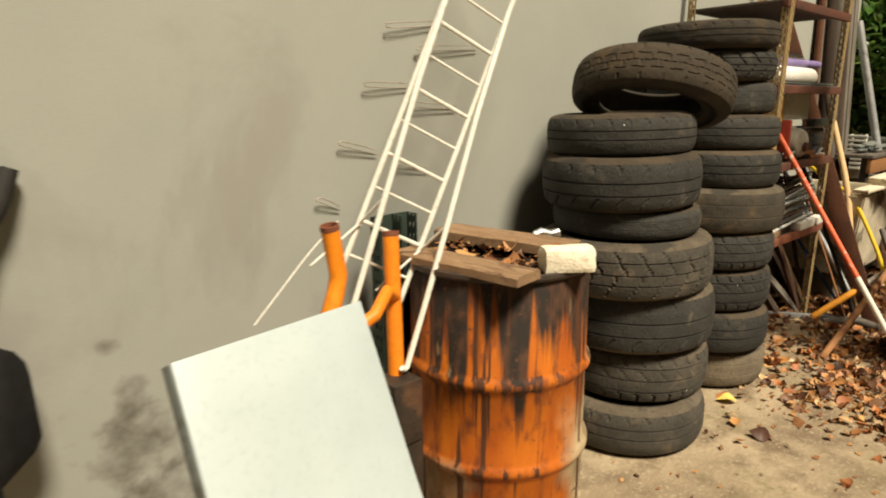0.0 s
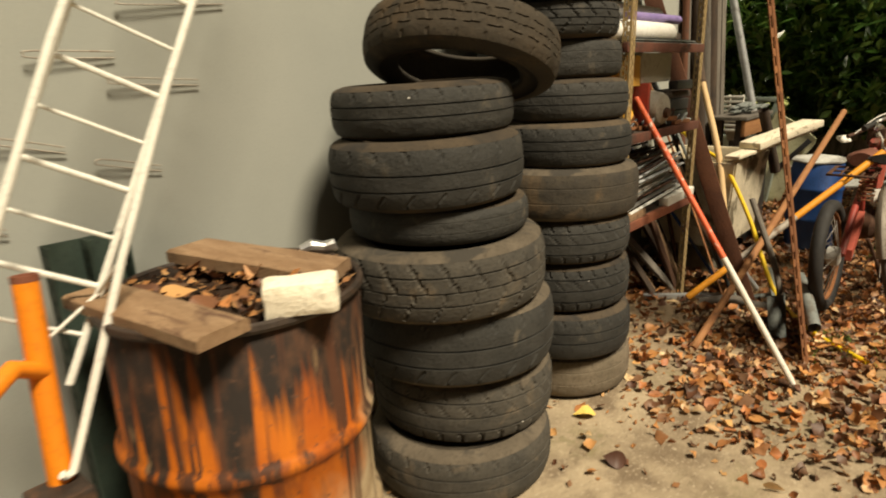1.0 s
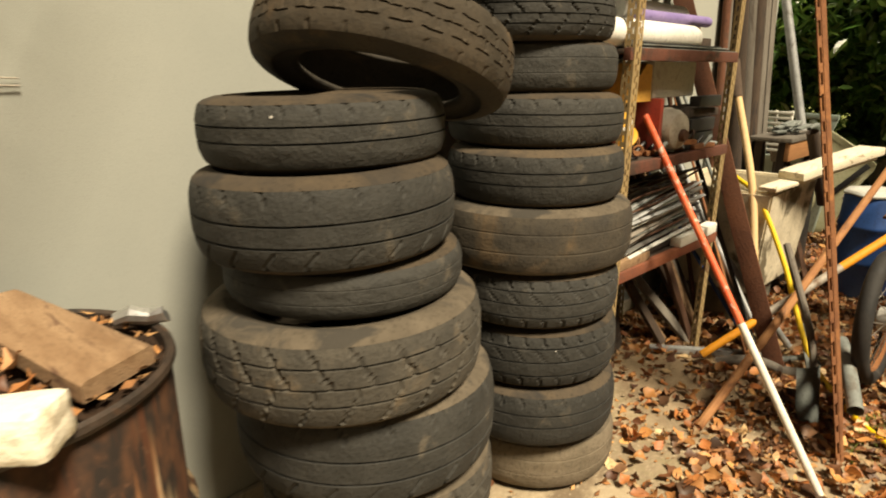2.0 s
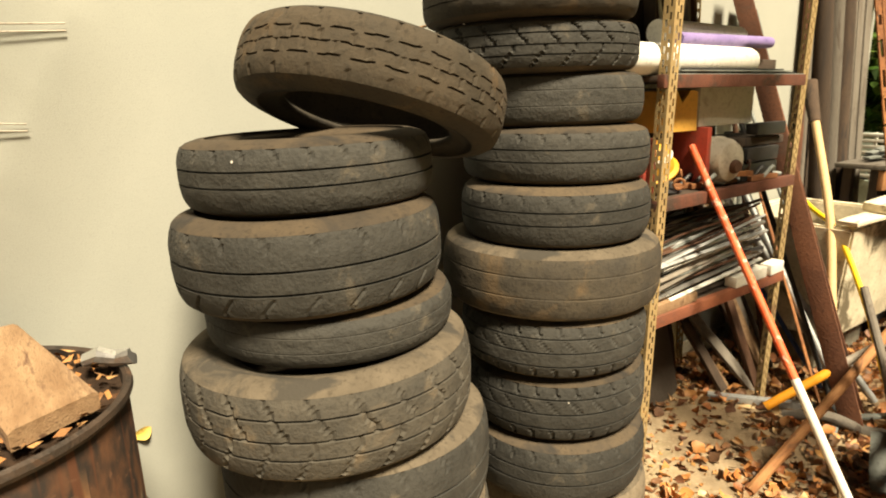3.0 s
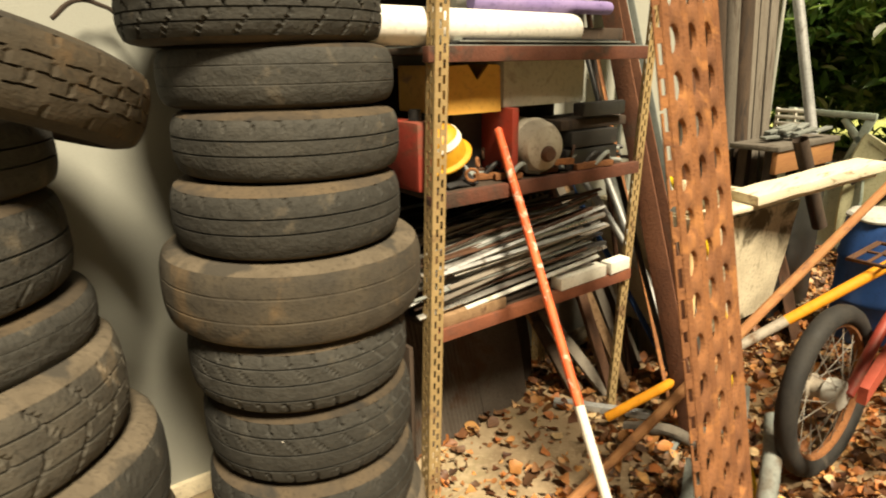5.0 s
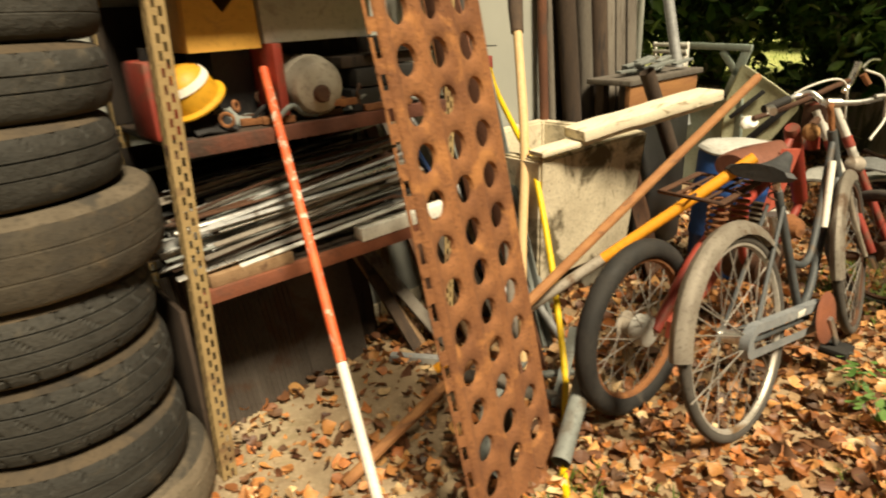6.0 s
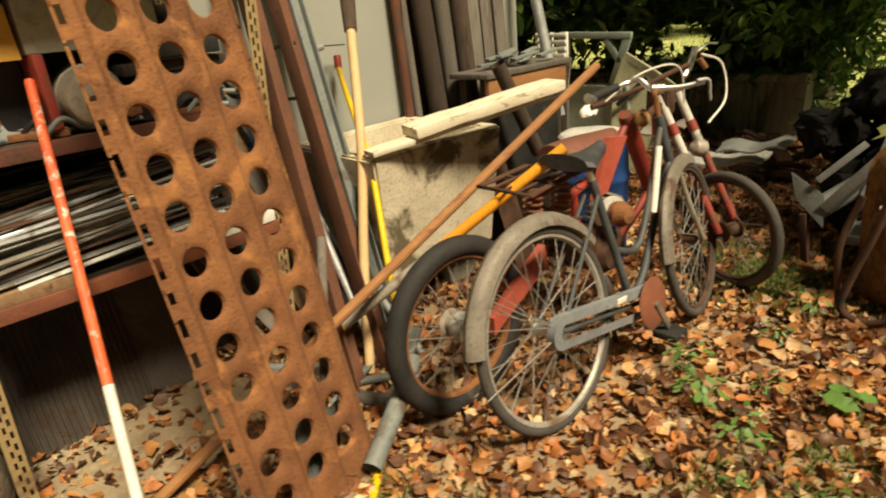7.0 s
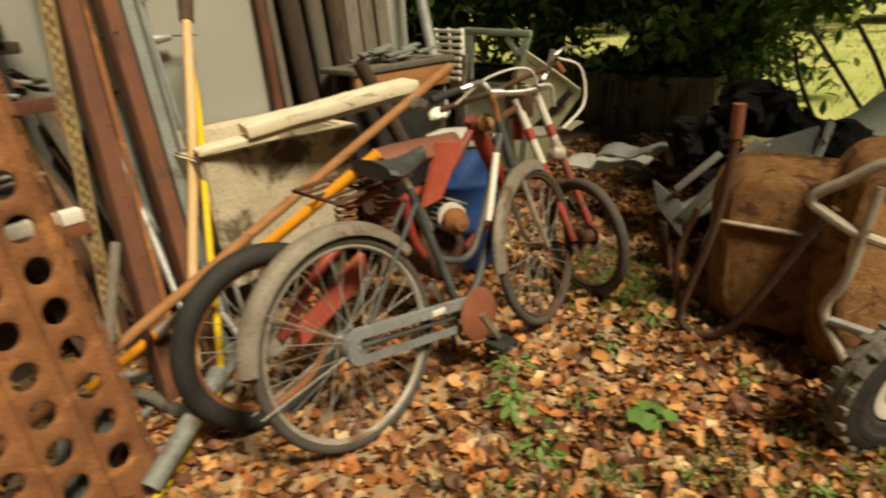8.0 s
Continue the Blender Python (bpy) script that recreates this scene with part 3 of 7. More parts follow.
tagged(bpy.data.objects["trim"], "grey cement skirting along the wall's foot", "trim", kind="structure")

# unseen wall, added to cut skylight from the left and grade the north wall
bm = BM()
box(bm, (-1.05, -2.2, -0.05), (-0.77, WALL - 0.003, 2.1), bevel=0.006)
tagged(part("wall_west", bm, DARKWALL), "plain dark wall added out of view to block light from the left", "wall", kind="structure")
bm = BM()
box(bm, (8.85, 0.85, -0.05), (9.07, 5.85, 0.44), bevel=0.012)
rough_up(bm, 0.006, 5)
garden_wall = part("wall_garden", bm, GARDENWALL)
for i in range(4):
    part("coping_stone", rough_up(box(BM(), (8.81, 0.85 + 1.25 * i, 0.437), (9.11, 0.85 + 1.25 * (i + 1) - 0.015, 0.50), bevel=0.01), 0.006, 5), GARDENWALL, garden_wall)
tagged(garden_wall, "low mossy concrete garden wall under the trees", "wall", kind="structure")


# ---- tyres ----
def tyre_mesh(r, w, pattern, seg=240, bore=0.62):
    """A carcass with cut tread: rows across the tread, columns round it. Returns tread and sidewall meshes round the z axis."""
    tw = w * 0.80
    rows, cuts = [], {"rib": (0.40, 0.66), "broad": (0.30, 0.58), "block": (0.22, 0.5, 0.78), "zigzag": (0.3, 0.5, 0.7), "vee": (0.27, 0.5, 0.76), "bald": (0.35, 0.7)}[pattern]
    rows = sorted({0.0, 0.03, 0.97, 1.0, *[c + d for c in cuts for d in (-0.019, -0.009, 0.009, 0.019)], *np.linspace(0.06, 0.94, 18).round(3)})
    deep = 0.0105 if pattern != "bald" else 0.0015
    verts, faces = [], []
    for j, u in enumerate(rows):
        for k in range(seg):
            a = 2 * math.pi * k / seg
            h = (u - 0.5) * tw
            crown = -0.012 * abs(2 * u - 1) ** 3
            d = 0.0
            if any(abs(u - c) < 0.012 for c in cuts):
                d = deep
            if pattern == "block" and (u < 0.2 or u > 0.8) and (k + int(u * 8)) % 8 == 0:
                d = deep * 0.7
            if pattern == "block" and 0.52 < u < 0.76 and (k + int(u * 20)) % 9 == 2:
                d = deep * 0.4
            if pattern == "vee" and (k + int(abs(u - 0.42) * 12) + (5 if u > 0.5 else 0)) % 10 == 0:
                d = deep * 0.75
            if pattern in ("rib", "broad") and 0.80 < u and (k + int(u * 12)) % (9 if pattern == "rib" else 12) == 0:
                d = deep * 0.45
            if pattern == "broad" and u < 0.22 and (k - int(u * 14)) % 11 == 0:
                d = deep * 0.6
            if pattern == "zigzag":
                if 0.2 < u < 0.8:
                    h += 0.0012 * (1 if (k // 5) % 2 else -1)
                d = d if (k + 3 * int(u * 5)) % 8 < 5 else 0.0
                if 0.32 < u < 0.68 and (k + 4 * int(u * 6)) % 8 == 0:
                    d = deep * 0.4
                if (u < 0.12 or u > 0.88) and k % 10 == 0:
                    d = deep * 0.5
            d *= 0.75 + 0.5 * noise.noise(V(math.cos(a) * 2.5, math.sin(a) * 2.5, u * 3 + r * 40))
            d += 0.0012 * noise.noise(V(math.cos(a) * 7, math.sin(a) * 7, u * 6 + r * 90))
            rr = r + crown - d
            verts.append((rr * math.cos(a), rr * math.sin(a), h))
    for j in range(len(rows) - 1):
        for k in range(seg):
            q = (k + 1) % seg
            faces.append((j * seg + k, j * seg + q, (j + 1) * seg + q, (j + 1) * seg + k))
    tread = mesh_from("tread", verts, faces)
    bm = BM()
    b = r * bore
    s2 = 64
    prof = [(r - 0.012, tw / 2), (r - 0.022, w * 0.445), (r - 0.045, w * 0.49), (r - 0.06, w * 0.50), (r - 0.064, w * 0.494), (r * 0.80, w * 0.485), (b + 0.02, w * 0.42), (b + 0.012, w * 0.415), (b, w * 0.36), (b + 0.004, w * 0.31), (r * 0.75, w * 0.36), (r - 0.03, w * 0.28), (r - 0.022, 0)]
    prof = prof + [(p, -h) for p, h in reversed(prof[:-1])]
    lathe(bm, prof, (0, 0, 0), seg=s2)
    me = bpy.data.meshes.new("sidewall")
    bmesh.ops.recalc_face_normals(bm, faces=bm.faces)
    for f in bm.faces:
        f.smooth = True
    bm.to_mesh(me)
    bm.free()
    return tread, me


def tyre(at, axis, r, w, pattern, rubber, label, group, spin=0.0, side=None):
    ob = new("tyre")
    rot = basis(axis).to_4x4()
    ob.matrix_basis = Matrix.Translation(at) @ rot @ Matrix.Rotation(spin, 4, "Z")
    tagged(ob, label, "tyre", group)
    tread, walls = tyre_mesh(r, w, pattern)
    for name, me, m in (("tread", tread, rubber), ("sidewall", walls, side or rubber)):
        me.materials.append(m)
        p = new(name, me)
        p.parent = ob
    return ob


# x, y, radius, foot, top, tread, rubber, lean x, lean y
NEAR_STACK = [
    (2.10, 1.27, 0.315, 0.00, 0.195, "rib", RUBBER_D, 0.00, 0.01),
    (2.16, 1.30, 0.313, 0.19, 0.40, "block", RUBBER_D, 0.02, 0.00),
    (2.135, 1.304, 0.334, 0.40, 0.64, "broad", RUBBER, 0.01, 0.02),
    (2.076, 1.307, 0.339, 0.635, 0.85, "vee", RUBBER_D, -0.02, 0.01),
    (2.098, 1.324, 0.288, 0.845, 0.96, "bald", RUBBER, 0.00, 0.00),
    (2.06, 1.334, 0.303, 0.955, 1.155, "broad", RUBBER, -0.03, 0.01),
    (2.085, 1.363, 0.285, 1.15, 1.305, "rib", RUBBER, -0.02, 0.01),
]
FAR_STACK = [
    (2.895, 1.32, 0.287, 0.00, 0.19, "bald", PALERUB, 0.00, 0.00),
    (2.848, 1.30, 0.284, 0.19, 0.39, "rib", RUBBER, 0.01, 0.00),
    (2.855, 1.31, 0.280, 0.39, 0.59, "block", RUBBER, 0.00, 0.01),
    (2.845, 1.316, 0.285, 0.59, 0.77, "block", RUBBER, 0.01, 0.00),
    (2.863, 1.349, 0.335, 0.765, 0.968, "bald", RUBBER_B, 0.01, -0.01),
    (2.851, 1.323, 0.281, 0.965, 1.132, "rib", RUBBER, 0.00, 0.00),
    (2.877, 1.35, 0.278, 1.13, 1.287, "rib", RUBBER, 0.01, 0.00),
    (2.885, 1.40, 0.289, 1.285, 1.432, "bald", RUBBER, 0.00, 0.01),
    (2.844, 1.42, 0.311, 1.43, 1.567, "vee", RUBBER, -0.01, 0.00),
    (2.812, 1.40, 0.306, 1.565, 1.685, "rib", RUBBER_B, -0.01, 0.01),
]
NEAR_LABELS = ["worn black car tyre at the foot of a stack", "brown-dusted car tyre lying in a stack", "wide black car tyre with ribbed tread", "wide winter tyre with diagonal tread blocks", "narrow bald black tyre lying in a stack", "broad black tyre with three tread grooves", "narrow black tyre with grooved tread on top"]
for i, (x, y, r, z0, z1, pat, rub, lx, ly) in enumerate(NEAR_STACK):
    tyre((x, y, (z0 + z1) / 2), (lx, ly, 1), r, (z1 - z0) * 1.0, pat, rub, NEAR_LABELS[i], "tyres of the near stack", i * 1.3, DUSTWALL if i < 4 else SIDEWALL)
for i, (x, y, r, z0, z1, pat, rub, lx, ly) in enumerate(FAR_STACK):
    lab = {0: "grey dusty bald tyre at the foot of a stack", 4: "large brown muddy tyre lying in a stack", 9: "mossy brown tyre on top of a tall stack"}.get(i, "small black car tyre lying in a tall stack")
    tyre((x, y, (z0 + z1) / 2), (lx, ly, 1), r, (z1 - z0) * 1.0, pat, rub, lab, "tyres of the tall stack", i * 0.9, DUSTWALL if i in (0, 4) else SIDEWALL)
tyre((2.245, 1.33, 1.385), (0.36, 0.10, 1), 0.315, 0.165, "zigzag", RUBBER_C, "brown worn tyre with zigzag tread leaning across two stacks", "", 0.4, RUBBER_B)


bm = tube(BM(), smooth_path([(2.44, 1.70, 1.50), (2.50, 1.71, 1.545), (2.57, 1.715, 1.53), (2.62, 1.70, 1.47)], 6), 0.006, 7)
twig = part("twig", rough_up(bm, 0.003, 30), DARKWOOD)
tagged(twig, "thin bent dark twig caught behind the leaning tyre", "twig")
part("side_shoot", tube(BM(), [(2.50, 1.71, 1.545), (2.58, 1.70, 1.575), (2.67, 1.69, 1.595)], 0.004, 6), OLDWOOD, twig)


# ---- the oil drum and what lies on it ----
DX, DY, DR = 1.344, 1.308, 0.297
drum = thing("oil_drum", (DX, DY, 0), "orange steel oil drum with black oil runs and rust", "drum")
prof = [(0.0, 0.02), (DR - 0.012, 0.02), (DR - 0.004, 0.0), (DR + 0.004, 0.006), (DR + 0.003, 0.022), (DR - 0.004, 0.03)]
for hz in (0.245, 0.535):
    prof += [(DR - 0.004, hz - 0.03), (DR + 0.003, hz - 0.018), (DR + 0.011, hz - 0.006), (DR + 0.011, hz + 0.006), (DR + 0.003, hz + 0.018), (DR - 0.004, hz + 0.03)]
prof += [(DR - 0.004, 0.845), (DR - 0.010, 0.855)]
bm = lathe(BM(), prof, (DX, DY, 0), seg=72)
for v in bm.verts:
    a = math.atan2(v.co.y - DY, v.co.x - DX)
    dent = 0.010 * max(0.0, noise.noise(V(math.cos(a) * 1.6, math.sin(a) * 1.6, v.co.z * 3.0)))
    v.co.x -= dent * math.cos(a)
    v.co.y -= dent * math.sin(a)
part("body", bm, DRUM, drum)
bm = lathe(BM(), [(DR - 0.012, 0.848), (DR + 0.002, 0.850), (DR + 0.006, 0.858), (DR + 0.004, 0.868), (DR - 0.004, 0.872), (DR - 0.011, 0.866), (DR - 0.013, 0.846), (DR - 0.014, 0.835)], (DX, DY, 0), seg=72)
part("rim", bm, SOOT, drum, "blackened rolled steel rim")
bm = BM()
bmesh.ops.create_grid(bm, x_segments=70, y_segments=70, size=0.3, matrix=Matrix.Translation((DX, DY, 0.845)))
bmesh.ops.delete(bm, geom=[v for v in bm.verts if (v.co.xy - V(DX, DY)).length > DR - 0.008], context="VERTS")
for v in bm.verts:
    v.co.z += 0.022 * noise.noise(v.co * 9) + 0.014 * noise.noise(v.co * 34) + 0.006 * noise.noise(v.co * 80)
part("dirt_fill", bm, DIRT, drum, "dark earth and rotten leaves filling the top")


def plank(name, corners, z, thick, material, label, lift=0.0):
    """A board with worn edges on four ground corners."""
    bm = BM()
    a, b, c, d = [Vector((*p, z)) for p in corners]
    n = 10
    top, low = [], []
    for i in range(n + 1):
        t = i / n
        l, r = a.lerp(d, t), b.lerp(c, t)
        for q, s in ((l, 0), (l.lerp(r, 0.06), 1), (l.lerp(r, 0.94), 1), (r, 0)):
            zz = Vector((0, 0, lift * t + 0.003 * noise.noise(q * 12)))
            top.append(bm.verts.new(q + zz + Vector((0, 0, thick - (0.005 if s == 0 else 0)))))
            low.append(bm.verts.new(q + zz))
    for i in range(n):
        for k in range(3):
            q = (i * 4 + k, i * 4 + k + 1, i * 4 + k + 5, i * 4 + k + 4)
            bm.faces.new([top[j] for j in q])
            bm.faces.new([low[j] for j in reversed(q)])
        for k in (0, 3):
            q = (i * 4 + k, i * 4 + 4 + k)
            bm.faces.new((top[q[0]], top[q[1]], low[q[1]], low[q[0]]))
    for base_i in (0, n * 4):
        for k in range(3):
            bm.faces.new((top[base_i + k], top[base_i + k + 1], low[base_i + k + 1], low[base_i + k]))
    ob = part(name, bm, material)
    return tagged(ob, label, "plank")


plank("plank", [(1.212, 1.025), (1.095, 1.005), (1.035, 1.48), (1.155, 1.50)], 0.866, 0.028, OLDWOOD, "weathered brown board lying across the oil drum")
plank("plank", [(1.575, 1.155), (1.445, 1.085), (1.335, 1.625), (1.475, 1.655)], 0.868, 0.034, OLDWOOD, "grey-brown board lying across the oil drum")
bm = BM()
box(bm, (-0.077, -0.044, 0), (0.077, 0.044, 0.072), Matrix.Translation((1.335, 1.028, 0.866)) @ Matrix.Rotation(radians(-38), 4, "Z"), 0.018)
bmesh.ops.subdivide_edges(bm, edges=bm.edges, cuts=2, use_grid_fill=True)
rough_up(bm, 0.007, 22)
stone = part("limestone_block", bm, STONE)
tagged(stone, "rough cream limestone block on the oil drum", "stone")
bm = BM()
tube(bm, [(1.575, 1.36, 0.885), (1.60, 1.345, 0.893), (1.63, 1.325, 0.886), (1.655, 1.31, 0.892)], 0.02, 9, taper=[0.6, 1.0, 0.75, 0.9])
rough_up(bm, 0.010, 45)
foil = part("crushed_foil", bm, ALU, edge=10)
tagged(foil, "crumpled silver foil on the drum's rim", "foil")


# ---- fallen leaves ----
def leaf_shape(rng_, size, lobed=True):
    """An open, curled leaf with a stalk: corner points round a midrib and faces."""
    n = 9
    pts = [(0.0, -0.5)]
    side = []
    for i in range(1, n):
        t = i / n
        wid = 0.36 * math.sin(math.pi * t ** 0.8) * (1 + (0.16 * math.cos(t * 13) if lobed else 0))
        side.append((wid, t - 0.5))
    curl, bend, twist = rng_.uniform(-1.1, 1.6), rng_.uniform(-0.8, 1.0), rng_.uniform(-0.5, 0.5)
    out, faces = [], []

    def put(x, y):
        z = curl * x * x * 1.6 + bend * y * y * 0.7 + twist * x * y + rng_.uniform(-0.02, 0.02)
        out.append((x * size, y * size, z * size))
    for x, y in side:
        put(-x, y)
        put(0, y)
        put(x, y)
    put(0, -0.5)
    put(0, 0.52)
    k = len(side)
    for i in range(k - 1):
        faces += [(3 * i, 3 * i + 1, 3 * i + 4, 3 * i + 3), (3 * i + 1, 3 * i + 2, 3 * i + 5, 3 * i + 4)]
    faces += [(3 * k, 1, 0), (3 * k, 2, 1), (3 * k + 1, 3 * k - 3, 3 * k - 2), (3 * k + 1, 3 * k - 2, 3 * k - 1)]
    return np.array(out), faces


def leaf_pose(rng_, x, y, z, tilt=0.45):
    m = Matrix.Translation((x, y, z)) @ Matrix.Rotation(rng_.uniform(0, 6.283), 4, "Z") @ Matrix.Rotation(rng_.gauss(0, tilt), 4, "X") @ Matrix.Rotation(rng_.gauss(0, tilt), 4, "Y")
    return m


def litter_density(x, y):
    """How thick the leaves lie: bare by the tyre stacks, thick past the shelves."""
    if y > WALL - 0.05:
        return 0.0
    d = min(1.0, max(0.0, (x - 2.5) / 1.1))
    if y > 0.85:
        d *= 0.62 if x < 4.1 else 0.9
    d *= min(1.0, max(0.0, (y + 4.6) / 1.8)) * min(1.0, max(0.0, (8.85 - x) / 0.3))
    bare = math.exp(-((x - 3.75) ** 2 / 0.10 + (y - 1.25) ** 2 / 0.06))
    d = d * (1 - 0.75 * bare) + (0.012 if x > 1.8 and y < 1.0 else 0.0)
    return d * (0.70 + 0.6 * noise.noise(V(x * 1.4, y * 1.4, 7)))


def litter(name, count, seed, area, size, material):
    rng_ = random.Random(seed)
    shapes = [leaf_shape(random.Random(seed * 50 + i), 1.0, i % 2 == 0) for i in range(14)]
    verts, faces, n, tries = [], [], 0, 0
    while n < count and tries < count * 30:
        tries += 1
        x, y = rng_.uniform(area[0], area[1]), rng_.uniform(area[2], area[3])
        if rng_.random() > litter_density(x, y):
            continue
        pts, fs = shapes[rng_.randrange(14)]
        s = rng_.uniform(*size)
        m = leaf_pose(rng_, x, y, lie(x, y) + 0.003 + rng_.random() ** 2 * 0.030, 0.60)
        a = np.array(m)
        w = (pts * s) @ a[:3, :3].T + a[:3, 3]
        w[:, 2] = np.maximum(w[:, 2], lie(x, y) + 0.002)
        o = len(verts)
        verts.extend(w.tolist())
        faces.extend([tuple(i + o for i in f) for f in fs])
        n += 1
    ob = part(name, mesh_from(name, verts, faces, True), material)
    return ob


tagged(litter("leaf_litter", 42000, 3, (2.2, 8.8, -4.6, 1.72), (0.018, 0.070), DEAD_LEAF), "orange and brown fallen leaves covering the earth", "leaves", kind="stuff")



def crumbs(count, seed, area):
    """Broken leaf bits lying flat, two triangles each."""
    r_ = random.Random(seed)
    verts, faces, n = [], [], 0
    while n < count:
        x, y = r_.uniform(area[0], area[1]), r_.uniform(area[2], area[3])
        if r_.random() > litter_density(x, y) + 0.05:
            continue
        n += 1
        s, a, z = r_.uniform(0.004, 0.016), r_.uniform(0, 6.28), lie(x, y) + 0.004
        dx, dy = s * math.cos(a), s * math.sin(a)
        k = r_.uniform(0.3, 0.8)
        o = len(verts)
        verts += [(x - dx, y - dy, z), (x - dy * k, y + dx * k, z + r_.uniform(0, 0.01)), (x + dx, y + dy, z + r_.uniform(0, 0.012)), (x + dy * k, y - dx * k, z)]
        faces.append((o, o + 1, o + 2, o + 3))
    return mesh_from("leaf_crumbs", verts, faces)


tagged(part("leaf_crumbs", crumbs(24000, 31, (1.7, 8.6, -4.4, 1.72)), CRUMB), "brown leaf crumbs scattered on the earth", "leaves", kind="stuff")
rng_ = random.Random(11)
leaf_meshes = []
for i in range(8):
    pts, fs = leaf_shape(random.Random(900 + i), 1.0, i % 2 == 0)
    me = mesh_from("leaf", pts.tolist(), fs, True)
    me.materials.append(DEAD_LEAF)
    leaf_meshes.append(me)


def loose_leaf(parent, x, y, z, size, tilt=0.35):
    ob = new("leaf", rng_.choice(leaf_meshes))
    ob.matrix_basis = leaf_pose(rng_, x, y, z, tilt) @ Matrix.Scale(size, 4)
    ob.parent = parent
    if parent.type == "EMPTY":
        ob.matrix_parent_inverse = parent.matrix_basis.inverted()
    return ob


for i in range(26):
    a, r = rng_.uniform(0, 6.28), 0.24 * math.sqrt(rng_.random())
    loose_leaf(drum, DX + r * math.cos(a), DY + r * math.sin(a), 0.868 + 0.01 * rng_.random(), rng_.uniform(0.03, 0.085))
loose_leaf(drum, 1.36, 1.12, 0.885, 0.11)
pts, fs = leaf_shape(random.Random(77), 1.0, False)
me = mesh_from("leaf", pts.tolist(), fs, True)
me.materials.append(YLEAF)
yl = new("leaf", me)
yl.matrix_basis = Matrix.Translation((2.60, 1.05, 0.012)) @ Matrix.Rotation(0.6, 4, "Z") @ Matrix.Scale(0.09, 4)
yl.parent = ground
wl = new("leaf", me)
wl.matrix_basis = Matrix.Translation((1.70, WALL - 0.008, 0.49)) @ Matrix.Rotation(radians(90), 4, "X") @ Matrix.Rotation(1.9, 4, "Z") @ Matrix.Scale(0.055, 4)
wl.parent = wall
verts, faces = [], []
for i in range(420):
    a, r = rng_.uniform(0, 6.28), 0.275 * math.sqrt(rng_.random())
    x, y, s_, t_ = DX + r * math.cos(a), DY + r * math.sin(a), rng_.uniform(0.004, 0.016), rng_.uniform(0, 6.28)
    dx, dy, z, o = s_ * math.cos(t_), s_ * math.sin(t_), 0.862 + rng_.uniform(0, 0.012), len(verts)
    verts += [(x - dx, y - dy, z), (x - dy * 0.6, y + dx * 0.6, z + rng_.uniform(0, 0.012)), (x + dx, y + dy, z + rng_.uniform(0, 0.012)), (x + dy * 0.6, y - dx * 0.6, z)]
    faces.append((o, o + 1, o + 2, o + 3))
tagged(part("leaf_debris", mesh_from("leaf_debris", verts, faces), CRUMB, drum, "rotten brown leaf debris"), kind="stuff")
loose_leaf(ground, 2.42, 0.93, 0.012, 0.06, 0.1)
n = 0
while n < 290:
    x, y = rng_.uniform(2.0, 6.4), rng_.uniform(-0.9, 1.1)
    if rng_.random() < litter_density(x, y) + 0.03:
        loose_leaf(ground, x, y, lie(x, y) + 0.022, rng_.uniform(0.04, 0.085))
        n += 1


# ---- beside the drum: panel, orange frame, ladder, posts ----
def lean_panel():
    top_l, top_r = V(0.255, 1.135, 0.862), V(0.748, 1.225, 0.857)
    down = V(0.0, -0.255, -0.46).normalized() * 0.975
    n = (top_r - top_l).cross(down).normalized()
    if n.y > 0:
        n = -n
    panel = thing("metal_panel", (0.5, 0.75, 0), "pale grey-green enamelled steel panel leaning on an orange trolley", "panel")
    bm = BM()
    across = (top_r - top_l).normalized()
    m = Matrix((across, -down.normalized(), n)).transposed().to_4x4()
    m.translation = top_l + down
    w, h = (top_r - top_l).length, down.length
    box(bm, (0, 0, -0.012), (w, h, 0.0), m, 0.004)
    bmesh.ops.subdivide_edges(bm, edges=bm.edges, cuts=6, use_grid_fill=True)
    for v in bm.verts:
        q = m.inverted() @ v.co
        v.co -= n * 0.012 * math.exp(-((q.x - 0.30) ** 2 + (q.y - 0.55) ** 2) / 0.03)
    part("face_sheet", bm, GREENSHEET, panel)
    for lo, hi in (((0, 0, -0.05), (0.014, h, -0.013)), ((w - 0.014, 0, -0.05), (w, h, -0.013)), ((0.015, h - 0.014, -0.05), (w - 0.015, h, -0.013))):
        part("folded_edge", box(BM(), lo, hi, m, 0.003), GREYPAINT, panel, "dull dark folded steel edge")


lean_panel()

frame_o = thing("orange_trolley", (0.9, 1.3, 0), "bright orange tubular steel trolley standing by the wall", "trolley")
R = 0.024
part("upright", tube(BM(), [(0.952, 1.368, 0.985), (0.93, 1.33, 0.70), (0.905, 1.29, 0.36), (0.88, 1.25, 0.0)], R, 16, caps=False), ORANGE, frame_o)
part("upright", tube(BM(), [(0.712, 1.30, 1.045), (0.735, 1.305, 0.91), (0.72, 1.30, 0.86), (0.685, 1.285, 0.80), (0.66, 1.28, 0.0)], R, 16, caps=False), ORANGE, frame_o)
part("brace", tube(BM(), [(0.938, 1.335, 0.80), (0.885, 1.30, 0.835), (0.80, 1.24, 0.80), (0.70, 1.27, 0.74)], 0.018, 12), ORANGE, frame_o)
part("brace", tube(BM(), [(0.895, 1.275, 0.30), (0.66, 1.285, 0.30)], 0.018, 12), ORANGE, frame_o)
